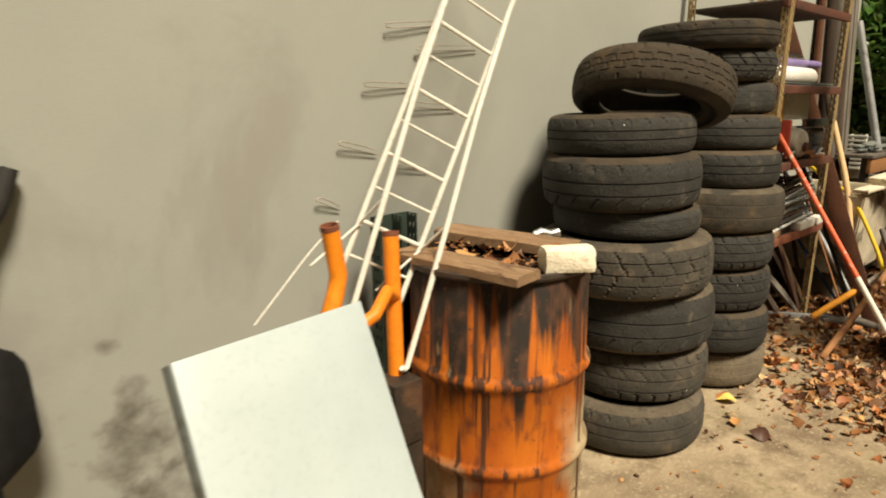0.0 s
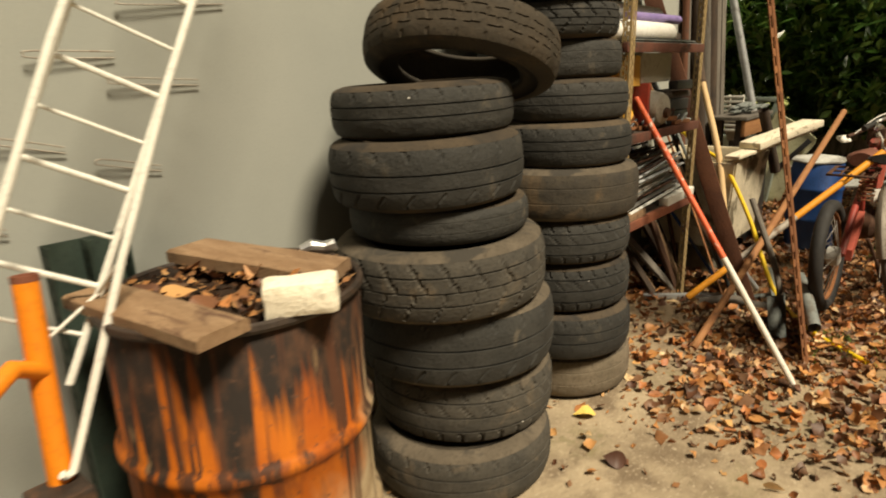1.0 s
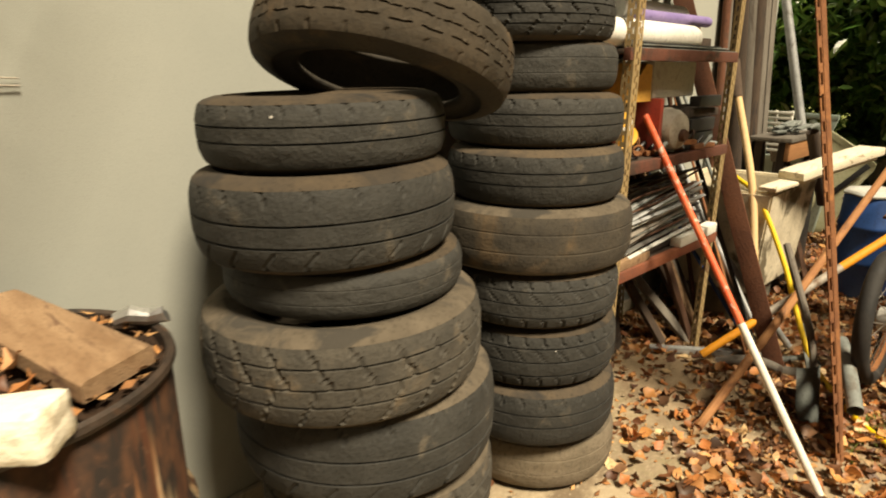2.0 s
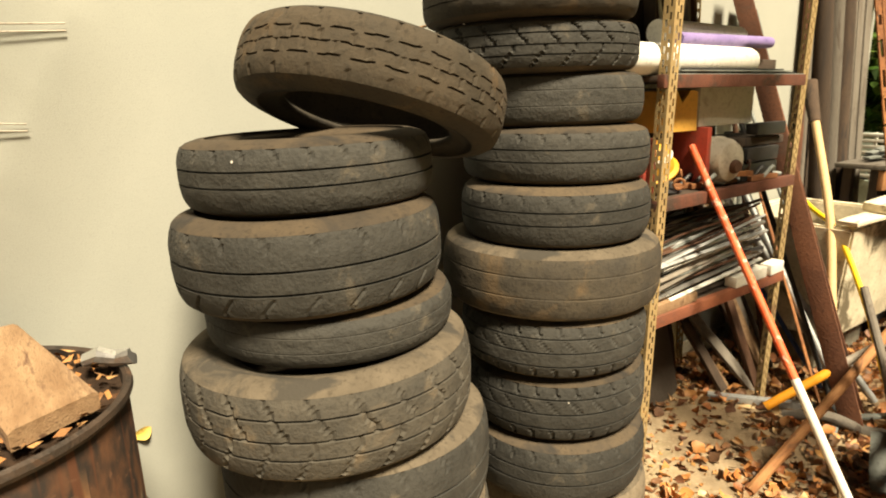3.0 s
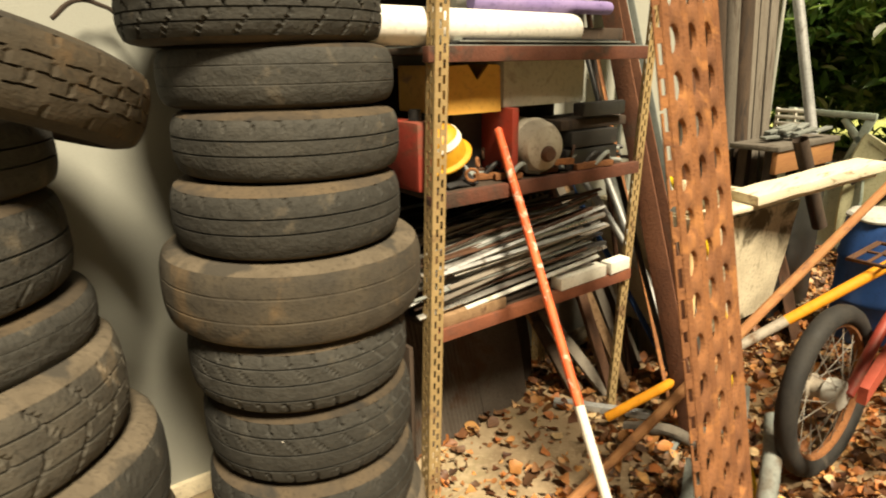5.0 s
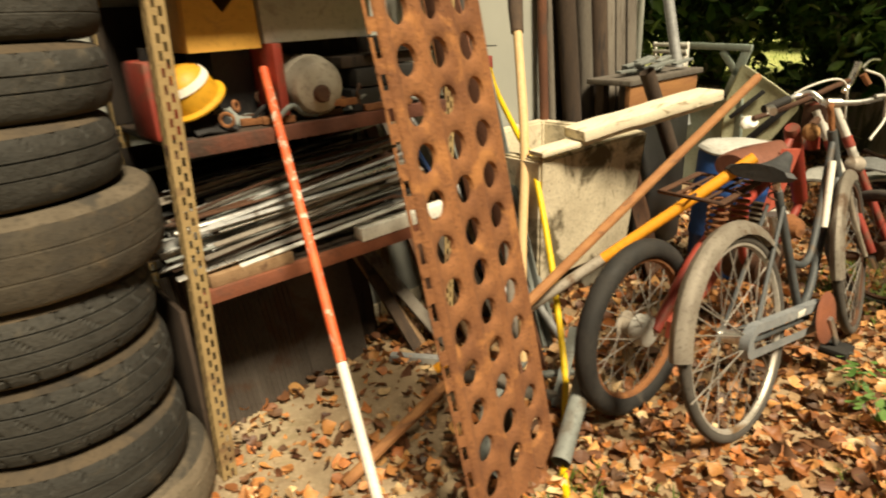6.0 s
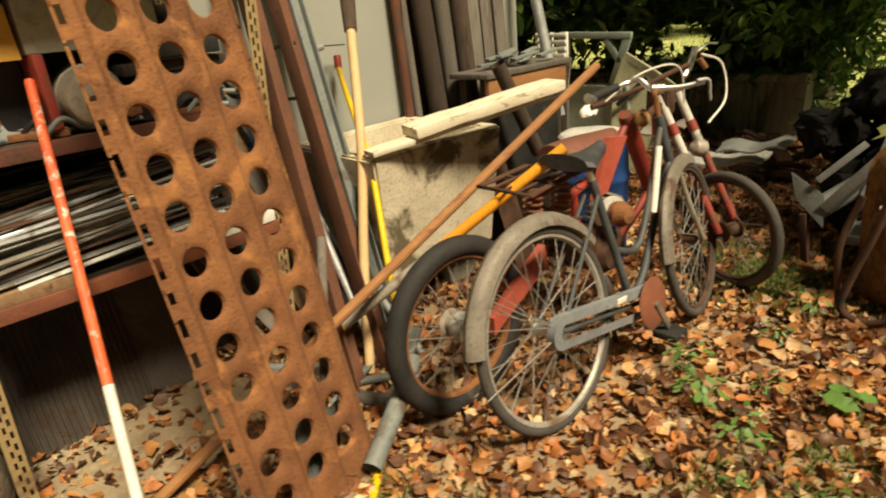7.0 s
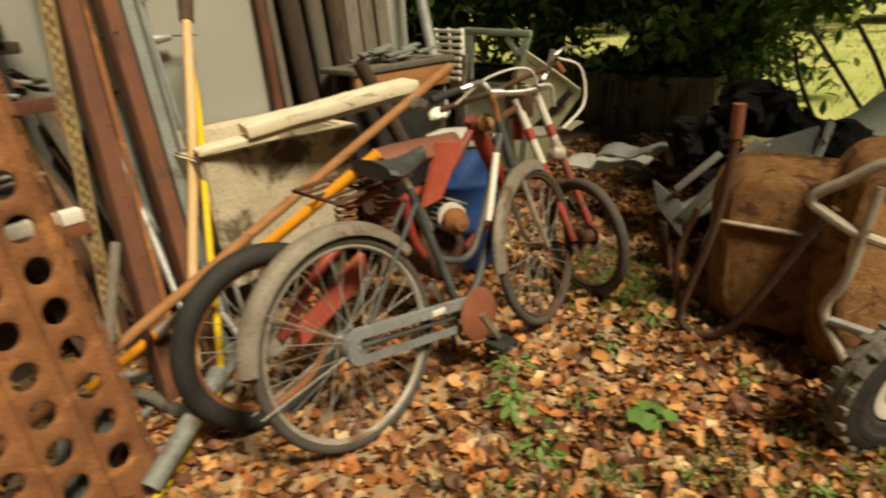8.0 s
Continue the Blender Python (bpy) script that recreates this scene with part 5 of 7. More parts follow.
for i in range(11):
    t = i / 10
    w_ = 0.085 * (1.0 if t > 0.45 else max(0.05, 1 - ((0.45 - t) / 0.45) ** 2.2) ** 0.5)
    rows.append([bm.verts.new(V(3.78 + 0.10 * t + w_ * u, 0.60 + 0.05 * t + 0.05 * u * u - 0.1 * w_ * u, 0.012 + 0.20 * t)) for u in (-1, -0.6, -0.2, 0.2, 0.6, 1)])
for a_, b_ in zip(rows, rows[1:]):
    for j in range(5):
        bm.faces.new((a_[j], a_[j + 1], b_[j + 1], b_[j]))
bmesh.ops.solidify(bm, geom=bm.faces, thickness=0.004)
part("blade", bm, GREYPAINT, sp)
part("shaft", tube(BM(), smooth_path([(3.86, 0.65, 0.14), (3.95, 0.72, 0.32), (4.12, 0.90, 0.62)], 5), 0.015, 10), GREYWOOD, sp, "grey weathered shaft")


def pierced_plate():
    """A rusty pressed plate: three columns of flanged round holes between raised ribs, hooked flanges at both edges."""
    up = V(-0.0432, 0.1742, 0.9838).normalized()
    across = V(0.9681, 0.2445, 0.0539)
    across = (across - up * across.dot(up)).normalized()
    foot = V(3.7792, 0.5193, 0.0) - across * 0.20725
    n = across.cross(up).normalized()
    m = Matrix((across, up, n)).transposed().to_4x4()
    m.translation = foot
    plate = thing("pierced_plate", foot, "rusty pierced steel landing plate standing on edge", "plate")
    pitch, col, count, hole, seg = 0.10947, 0.1235, 18, 0.0335, 24
    x0 = 0.022
    for c in range(3):
        verts, faces = [], []
        for r in range(count):
            cx, cy = x0 + col * (c + 0.5), 0.088 + pitch * (r + 0.5) + 0.0066 * (c - 1)
            base = len(verts)
            for k in range(seg):
                a = 2 * math.pi * k / seg + math.pi / 4
                ux, uy = math.cos(a), math.sin(a)
                s = 1 / max(abs(ux), abs(uy))
                ox, oy = ux * s * (col / 2 - 0.013), uy * s * pitch / 2
                for q in ((cx + ox, cy + oy, 0.0), (cx + ux * (hole + 0.011), cy + uy * (hole + 0.011), 0.0), (cx + ux * (hole + 0.003), cy + uy * (hole + 0.003), -0.004), (cx + ux * hole, cy + uy * hole, -0.015), (cx + ux * (hole + 0.003), cy + uy * (hole + 0.003), -0.015), (cx + ux * (hole + 0.010), cy + uy * (hole + 0.010), -0.005), (cx + ox, cy + oy, -0.003)):
                    verts.append(m @ V(*q))
            for k in range(seg):
                q = (k + 1) % seg
                for j in range(6):
                    faces.append((base + 7 * k + j, base + 7 * q + j, base + 7 * q + j + 1, base + 7 * k + j + 1))
        bm = BM()
        bm.from_mesh(mesh_from("pierced_strip", verts, faces))
        box(bm, (x0 + col * c + 0.013, 0.0, -0.003), (x0 + col * (c + 1) - 0.013, 0.088 + 0.0066 * (c - 1), 0.0), m)
        bmesh.ops.remove_doubles(bm, verts=bm.verts, dist=0.0004)
        part("pierced_strip", bm, RUST, plate)
    length = count * pitch + 0.10
    for c in range(4):
        x = x0 + col * c
        bm = BM()
        prof = [(-0.0165, 0.0004), (-0.010, 0.0040), (0.0, 0.0095), (0.010, 0.0040), (0.0165, 0.0004), (0.0128, -0.003), (0.0, 0.005), (-0.0128, -0.003)]
        rings = [[bm.verts.new(m @ V(x + px, t * length, pz)) for px, pz in prof] for t in (0, 0.5, 1)]
        for a, b in zip(rings, rings[1:]):
            for k in range(8):
                bm.faces.new((a[k], a[(k + 1) % 8], b[(k + 1) % 8], b[k]))
        bm.faces.new(rings[0])
        bm.faces.new(rings[-1])
        part("rib", bm, RUST, plate)
    for x, s in ((x0 - 0.013, -1), (x0 + 3 * col + 0.013, 1)):
        fm = m @ Matrix.Translation((x, 0, 0)) @ Matrix.Rotation(s * radians(28), 4, "Y")
        margin = part("slotted_margin", box(BM(), (min(0, s * 0.007), 0, -0.004), (max(0, s * 0.007), length, 0.0), fm), RUST, plate)
        k = 0
        while k * 0.0757 < length - 0.06:
            y = 0.004 + k * 0.0757 + 0.006 * math.sin(k * 2.3)
            part("bridge", box(BM(), (min(s * 0.0071, s * 0.020), y, -0.004), (max(s * 0.0071, s * 0.020), y + 0.034 + 0.005 * math.sin(k), 0.0), fm), RUST, margin)
            part("tab", box(BM(), (min(s * 0.0201, s * 0.027), y - 0.004, -0.004), (max(s * 0.0201, s * 0.027), y + 0.0756, 0.0), fm), RUST, margin)
            k += 1


pierced_plate()


# ---- tools and steel leaning between the rack and the trough ----
def leaning_bar(name, a, b, w, h, m, label, cat="bar", group="steel leaning by the trough", up=(0, 1, 0)):
    return tagged(part(name, bar(BM(), a, b, w, h, up, 0.003), m), label, cat, group)


def leaning_pipe(name, a, b, r, m, label, cat="pipe", group="steel leaning by the trough"):
    bm = BM()
    a, b = Vector(a), Vector(b)
    tube(bm, [a, a.lerp(b, 0.5), b], r, 14, caps=False)
    return tagged(part(name, bm, m), label, cat, group)


def angle_iron(a, b, w, m, label):
    ob = thing("angle_iron", a, label, "angle iron", "steel leaning by the trough")
    part("flange", bar(BM(), a, b, w, 0.006, (0, 1, 0.0), 0.001), m, ob)
    d = V(w / 2, 0.02, 0)
    part("flange", bar(BM(), Vector(a) - d + V(0, -w / 2 + 0.02, 0), Vector(b) - d + V(0, -w / 2 + 0.02, 0), 0.006, w, (0, 1, 0.0), 0.001), m, ob)
    return ob


angle_iron((4.36, 0.98, 0.0), (4.55, 1.74, 1.78), 0.085, RUST_B, "brown rusted angle iron leaning on the wall")
angle_iron((4.165, 0.90, 0.0), (4.415, 1.70, 1.86), 0.085, RUST_B, "wide brown rusted angle iron leaning on the wall")
leaning_bar("steel_flat", (4.27, 1.05, 0.0), (4.49, 1.72, 1.40), 0.024, 0.008, RUST, "narrow rusty steel flat leaning on the wall")
leaning_bar("steel_flat", (4.35, 1.02, 0.0), (4.46, 1.62, 0.98), 0.034, 0.010, GREYPAINT, "grey steel flat leaning among the bars")
leaning_bar("wall_bracket", (4.44, 1.39, 0.991), (4.494, 1.735, 0.955), 0.022, 0.014, BLACK, "black steel bracket sticking out of the wall", "bracket", "brackets on the wall", (0, 0, 1))
leaning_bar("wall_bracket", (4.46, 1.42, 1.19), (4.51, 1.735, 1.16), 0.022, 0.014, BLACK, "black steel bracket sticking out of the wall", "bracket", "brackets on the wall", (0, 0, 1))
leaning_pipe("pipe", (4.245, 0.98, 0.0), (4.33, 1.68, 1.5), 0.011, BLACK, "thin black pipe leaning behind the bars")
channel = thing("steel_channel", (4.45, 1.02, 0.0), "grey steel channel leaning on the wall", "channel", "steel leaning by the trough")
part("web", bar(BM(), (4.45, 1.02, 0.0), (4.62, 1.735, 1.75), 0.060, 0.006, (0, 1, 0), 0.001), GREYPAINT, channel)
for x in (-0.027, 0.027):
    part("flange", bar(BM(), (4.45 + x, 1.002, 0.0), (4.62 + x, 1.717, 1.75), 0.006, 0.030, (0, 1, 0), 0.001), GREYPAINT, channel)
leaning_pipe("pipe", (4.329, 0.962, 0.0), (4.405, 1.67, 1.08), 0.015, GALV, "thin galvanised pipe leaning on the wall")
leaning_pipe("pipe", (4.50, 0.92, 0.0), (4.30, 1.66, 0.95), 0.016, GALV, "galvanised pipe leaning on the rack")
leaning_pipe("pipe", (4.56, 1.04, 0.0), (4.70, 1.74, 1.32), 0.010, GREYPAINT, "thin grey pipe leaning on the wall")
leaning_bar("blue_strip", (4.45, 1.12, 0.0), (4.33, 1.70, 0.85), 0.03, 0.008, BLUE, "narrow blue plastic strip leaning on the wall", "strip")
leaning_pipe("pipe", (4.40, 1.35, 0.0), (4.44, 1.74, 1.6), 0.012, RUST_D, "thin dark rusty pipe leaning on the wall")

hoe = thing("long_tool", (4.28, 0.93, 0), "long wooden-handled tool with a steel socket leaning on the wall", "tool")
part("handle", tube(BM(), smooth_path([(4.277, 0.972, 0.0), (4.415, 1.105, 0.38), (4.562, 1.222, 0.78), (4.729, 1.41, 1.224)], 6), 0.019, 14, taper=None), HANDLEWOOD, hoe)
part("socket", tube(BM(), [(4.726, 1.408, 1.21), (4.757, 1.445, 1.30), (4.79, 1.48, 1.40)], 0.028, 14, taper=[0.95, 1.1, 1.2]), DARKWOOD, hoe, "dark steel socket")
valve = thing("water_tap", (4.72, 1.72, 1.15), "grey standpipe with a valve on the wall", "tap")
part("standpipe", tube(BM(), [(4.70, 1.735, 0.0), (4.70, 1.735, 0.7), (4.71, 1.735, 1.29)], 0.011, 10), GREYPAINT, valve)
part("valve_body", tube(BM(), [(4.66, 1.72, 1.135), (4.72, 1.715, 1.14), (4.79, 1.715, 1.145)], 0.016, 10, taper=[0.8, 1.3, 0.8]), GALV, valve)
part("lever", bar(BM(), (4.79, 1.70, 1.15), (4.90, 1.70, 1.145), 0.012, 0.006), BLACK, valve, "black lever")
part("cap", lathe(BM(), [(0, 0.04), (0.016, 0.035), (0.02, 0.0)], (4.71, 1.735, 1.285), seg=14), GREYPAINT, valve)
hz = thing("hose", (4.5, 1.1, 0), "yellow garden hose hanging from the tap to the earth", "hose")
part("tube", tube(BM(), smooth_path([(4.84, 1.69, 1.06), (4.80, 1.60, 0.95), (4.67, 1.36, 0.81), (4.57, 1.185, 0.72), (4.438, 0.989, 0.451), (4.37, 0.89, 0.26), (4.27, 0.77, 0.07), (4.08, 0.62, 0.02), (3.89, 0.47, 0.015), (3.70, 0.26, 0.02)], 8), 0.0125, 10), HOSE, hz)
part("coupling", tube(BM(), [(4.838, 1.685, 1.05), (4.85, 1.70, 1.10)], 0.017, 12), RED, hz, "red coupling")
bm = tube(BM(), [(3.92, 0.51, 0.05), (4.13, 0.60, 0.15), (4.24, 0.66, 0.20)], 0.03, 16, caps=False)
tagged(part("drain_pipe", bm, GREYPAINT), "short grey plastic drain pipe lying by the wheel", "pipe")
for a, b, w in (((4.10, 1.02, 0.012), (4.34, 0.78, 0.05), 0.03), ((4.02, 0.90, 0.012), (4.30, 0.98, 0.03), 0.025), ((4.16, 0.72, 0.012), (4.44, 0.86, 0.16), 0.04)):
    tagged(part("steel_offcut", bar(BM(), a, b, w, 0.014), GREYPAINT), "grey steel offcut lying among leaves", "offcut", "offcuts by the hose")
bm = tube(BM(), smooth_path([(4.03, 1.10, 0.02), (4.10, 0.96, 0.05), (4.14, 0.83, 0.03), (4.2, 0.75, 0.02)], 5), 0.024, 10)
tagged(part("branch", rough_up(bm, 0.004, 30), GREYWOOD), "grey broken branch lying on the earth", "branch")


# ---- the concrete trough ----
tr = thing("concrete_trough", (4.9, 1.35, 0), "stained cream concrete wash trough set on blocks", "trough")


def tapered_box(bm, lo, hi, inset):
    """A bin with sloping sides, open at the top."""
    (x0, y0, z0), (x1, y1, z1), t = lo, hi, 0.065
    out_top = [(x0, y0), (x1, y0), (x1, y1), (x0, y1)]
    out_low = [(x0 + inset, y0 + inset), (x1 - inset, y0 + inset), (x1 - inset, y1 - inset), (x0 + inset, y1 - inset)]
    in_top = [(x0 + t, y0 + t), (x1 - t, y0 + t), (x1 - t, y1 - t), (x0 + t, y1 - t)]
    in_low = [(x0 + inset + t, y0 + inset + t), (x1 - inset - t, y0 + inset + t), (x1 - inset - t, y1 - inset - t), (x0 + inset + t, y1 - inset - t)]
    loops = [[bm.verts.new((x, y, z)) for x, y in p] for p, z in ((out_low, z0), (out_top, z1), (in_top, z1), (in_low, z0 + 0.06))]
    for a, b in zip(loops, loops[1:]):
        for k in range(4):
            bm.faces.new((a[k], a[(k + 1) % 4], b[(k + 1) % 4], b[k]))
    bm.faces.new(list(reversed(loops[0])))
    bm.faces.new(loops[3])
    bmesh.ops.bevel(bm, geom=list(bm.edges), offset=0.010, segments=2, affect="EDGES")
    bmesh.ops.subdivide_edges(bm, edges=[e for e in bm.edges if e.calc_length() > 0.1], cuts=5, use_grid_fill=True)
    return rough_up(bm, 0.004, 9)


part("basin", tapered_box(BM(), (4.525, 1.105, 0.195), (5.275, 1.742, 0.752), 0.05), CONCRETE, tr)
part("block", rough_up(box(BM(), (4.64, 1.24, 0.0), (4.82, 1.54, 0.193), None, 0.01), 0.004, 9), DARKWALL, tr, "dark concrete support block")
part("block", rough_up(box(BM(), (5.00, 1.24, 0.0), (5.18, 1.54, 0.193), None, 0.01), 0.004, 9), DARKWALL, tr, "dark concrete support block")
beam = thing("timber_beam", (4.9, 1.1, 0.76), "cream weathered timber beam lying across the trough's corner", "beam")
b0, b1 = V(4.53, 1.14, 0.775), V(5.398, 0.893, 0.885)
for lo, hi, w_, h_, lift in ((0.0, 0.97, 0.10, 0.022, 0.0), (0.20, 1.0, 0.14, 0.044, 0.034)):
    p0, p1 = b0.lerp(b1, lo) + V(0, 0, lift), b0.lerp(b1, hi) + V(0, 0, lift)
    bm = bar(BM(), p0, p1, w_, h_, (0, 0, 1), 0.008)
    bmesh.ops.subdivide_edges(bm, edges=[e for e in bm.edges if e.calc_length() > 0.3], cuts=12)
    part("board", rough_up(bm, 0.005, 9), PALEWOOD, beam)


# ---- behind the trough ----
# dark boards added to stand for the black shade between the poles
for x, w_, h_, m in ((5.36, 0.14, 1.9, DARKWOOD), (5.51, 0.13, 2.1, DARKWOOD), (5.66, 0.14, 2.0, DARKWOOD)):
    leaning_bar("dark_board", (x, 1.742, 0.0), (x + 0.01, 1.745, h_), w_, 0.018, m, "dark board added for the shade behind the poles", "board", "boards behind the poles")
for i, (x, xt, r, m, lab) in enumerate(((5.22, 5.28, 0.024, RUST_B, "dark rusty pipe leaning on the wall"), (5.30, 5.30, 0.022, GREYWOOD, "grey pole leaning on the wall"), (5.40, 5.36, 0.050, DARKWOOD, "thick dark pole leaning on the wall"), (5.50, 5.52, 0.045, GREYWOOD, "thick grey-brown pole leaning on the wall"), (5.62, 5.66, 0.050, DARKWOOD, "thick dark pole leaning on the wall"))):
    leaning_pipe("pole", (x + 0.06, 1.69 if i < 2 else 1.60, 0.0), (xt - 0.06, 1.71 if i > 1 else 1.735, 2.2), r, m, lab, "pole", "poles leaning on the wall")
leaning_pipe("pipe", (5.58, 1.13, 0.55), (5.38, 1.20, 1.00), 0.035, DARKWOOD, "short dark pipe leaning by the poles", "pipe", "poles leaning on the wall")
for i, x in enumerate((5.76, 5.86, 5.97)):
    leaning_bar("grey_plank", (x + 0.02, 1.62, 0.0), (x - 0.02, 1.73, 2.2), 0.085, 0.025, GREYWOOD, "tall grey plank leaning on the wall", "plank", "planks leaning on the wall")
leaning_pipe("pipe", (6.13, 1.38, 0.62), (6.18, 1.75, 2.0), 0.03, GALV, "blue-grey galvanised pipe leaning on the wall's end", "pipe", "poles leaning on the wall")

bench = thing("work_bench", (5.8, 1.35, 0), "orange-brown timber bench heaped with grey scrap", "bench")
part("apron", box(BM(), (5.46, 1.33, 0.80), (6.12, 1.36, 0.915), None, 0.006), BROWNPOLE, bench, "worn orange-brown apron board")
part("top", box(BM(), (5.44, 1.32, 0.917), (6.16, 1.58, 0.945), None, 0.006), GREYWOOD, bench)
for x, y in ((5.48, 1.38), (6.06, 1.38), (5.48, 1.52), (6.06, 1.52)):
    part("leg", bar(BM(), (x + 0.02, y, 0), (x + 0.02, y, 0.915), 0.05, 0.05, (0, 1, 0)), DARKWOOD, bench)
for i in range(14):
    bm = BM()
    a = V(rs.uniform(5.50, 5.95), rs.uniform(1.36, 1.5), 0.955 + 0.004 * i)
    bar(bm, a, a + V(rs.uniform(0.08, 0.2), rs.uniform(-0.05, 0.05), rs.uniform(0, 0.03)), 0.04, 0.012, bevel=0.002)
    tagged(part("scrap_strip", bm, GREYPAINT), "grey scrap strip lying on a bench", "scrap", "strips on the bench")

# black board added where there is only deep shade beside the trough
tagged(part("sooty_board", rough_up(box(BM(), (5.34, 1.285, 0.0), (5.98, 1.31, 0.785), None, 0.004), 0.003, 9), BLACK), "black board added for the shade under the bench", "board")
bm = sheet(BM(), [(5.29, 1.05, 0.0), (5.50, 1.10, 0.0), (5.48, 1.27, 0.54), (5.29, 1.23, 0.52)], 0.004, 8, 8, 0.008, 0.6)
tagged(part("rusty_sheet", rough_up(bm, 0.008, 6), RUST_D), "dark rusty steel sheet leaning beside the trough", "sheet")
BX, BY = 5.68, 0.88
barrel = thing("blue_barrel", (BX, BY, 0), "blue plastic barrel with a pale dented lid", "barrel")
part("body", lathe(BM(), [(0.0, 0.0), (0.148, 0.0), (0.165, 0.03), (0.170, 0.2), (0.177, 0.21), (0.177, 0.23), (0.170, 0.24), (0.170, 0.42), (0.177, 0.43), (0.177, 0.45), (0.170, 0.46), (0.164, 0.61), (0.15, 0.63)], (BX, BY, 0), seg=44), BLUE, barrel)
bm = lathe(BM(), [(0.0, 0.668), (0.10, 0.664), (0.155, 0.650), (0.168, 0.636), (0.167, 0.626), (0.15, 0.63)], (BX, BY, 0), seg=44)
part("lid", rough_up(bm, 0.008, 10), GREYLID, barrel, "pale crumpled lid")
bm = BM()
bmesh.ops.create_icosphere(bm, subdivisions=4, radius=1.0, matrix=Matrix.Translation((5.36, 0.70, 0.815)) @ Matrix.Rotation(0.5, 4, "Z") @ Matrix.Diagonal((0.075, 0.035, 0.020, 1)))
for v in bm.verts:
    v.co += 0.022 * noise.noise_vector(v.co * 16) + 0.008 * noise.noise_vector(v.co * 40)
tagged(part("rag", bm, WHITE, edge=30), "crumpled white rag lying over the moped's frame", "rag")


# ---- wheels, bicycle, moped ----
def wheel(parent, c, axis, r, tyre_r, rim_mat, tyre_mat, spokes=28, hub=0.018, hub_w=0.09, hub_mat=None, rim_r=0.011):
    """Tyre, rim, hub and crossed spokes."""
    c, axis = Vector(c), Vector(axis).normalized()
    w = part("wheel", hoop(BM(), c, axis, r - tyre_r, tyre_r, 64, 12), tyre_mat, parent, "worn tyre on a spoked wheel")
    rim = BM()
    rr = r - 2 * tyre_r
    lathe(rim, [(rr + 0.004, -rim_r), (rr - 0.004, -rim_r * 0.9), (rr - 0.010, 0), (rr - 0.004, rim_r * 0.9), (rr + 0.004, rim_r), (rr + 0.006, 0)], c, axis, 64, True)
    part("rim", rim, rim_mat, w)
    part("hub", lathe(BM(), [(0, -hub_w / 2), (hub * 1.5, -hub_w / 2), (hub * 1.5, -hub_w / 2 + 0.006), (hub, -hub_w / 2 + 0.01), (hub, hub_w / 2 - 0.01), (hub * 1.5, hub_w / 2 - 0.006), (hub * 1.5, hub_w / 2), (0, hub_w / 2)], c, axis, 20), hub_mat or rim_mat, w)
    m = basis(axis)
    bm = BM()
    for k in range(spokes):
        a = 2 * math.pi * k / spokes
        s = 1 if k % 2 else -1
        b = a + (0.42 if (k // 2) % 2 else -0.42)
        p = c + m @ V(math.cos(a) * (rr - 0.004), math.sin(a) * (rr - 0.004), 0)
        q = c + m @ V(math.cos(b) * hub * 1.35, math.sin(b) * hub * 1.35, s * (hub_w / 2 - 0.004))
        tube(bm, [q, p], 0.0016, 5, caps=False)
    part("spokes", bm, SPOKE, w, "thin dull spokes")
    return w


def fender(parent, c, axis, r, start, turn, width, m):
    """A curved mudguard strip of round section over a wheel."""
    mb_ = basis(axis)
    bm = BM()
    rows = []
    for i in range(29):
        a = start + turn * i / 28
        ring = []
        for j in range(7):
            t = math.pi * j / 6
            x, rr = -math.cos(t) * width / 2, r - 0.020 + 0.042 * math.sin(t)
            ring.append(bm.verts.new(Vector(c) + mb_ @ V(rr * math.cos(a), rr * math.sin(a), x)))
        rows.append(ring)
    for a, b in zip(rows, rows[1:]):
        for j in range(6):
            bm.faces.new((a[j], a[j + 1], b[j + 1], b[j]))
    r_ = bmesh.ops.solidify(bm, geom=bm.faces, thickness=0.002)
    return part("fender", bm, m, parent, "weathered grey-brown mudguard")


LEANY = 0.205


def bk(x, y, z):
    """A place on the bicycle: x along, y to its far side, z up, leaning away from the path."""
    return V(x, 0.225 + y + LEANY * z * 0.95, z)


AX = V(0, 1, -LEANY)
FAX = V(-0.17, 0.985, -LEANY)
bike = thing("bicycle", (4.9, 0.2, 0), "old grey city bicycle with mudguards leaning on a moped", "bicycle")
RW, FW, CR = bk(4.49, 0, 0.322), bk(5.43, -0.02, 0.318), bk(4.958, 0, 0.232)
wheel(bike, RW, AX, 0.325, 0.017, PALERIM, GREYTYRE, 32, 0.022, 0.10, CHROME)
wheel(bike, FW, FAX, 0.315, 0.018, RUST_D, GREYTYRE, 32, 0.017, 0.08, RUST_D)
mb_ = basis(AX)


def ang(v):
    q = mb_.transposed() @ Vector(v)
    return math.atan2(q.y, q.x)


a_top = ang((0, 0.2, 1))
a_back = ang((-1, 0, 0))
sgn = 1 if ((a_back - a_top + math.pi) % (2 * math.pi) - math.pi) > 0 else -1
fender(bike, RW, AX, 0.342, a_top - sgn * 0.95, sgn * 2.35, 0.066, FENDER)
fender(bike, FW, FAX, 0.322, a_top - sgn * 0.35, sgn * 1.9, 0.05, FENDER)
for y in (-0.026, 0.026):
    for a in (1.75, 0.9):
        d = mb_ @ V(math.cos(a_top + sgn * a), math.sin(a_top + sgn * a), 0)
        part("stay", tube(BM(), [RW + AX.normalized() * y * 1.9, RW + d * 0.345 + AX.normalized() * y], 0.0022, 6), SPOKE, bike)
SEAT, HEAD_T, HEAD_L = bk(4.84, 0, 0.70), bk(5.335, 0, 0.82), bk(5.375, 0, 0.64)
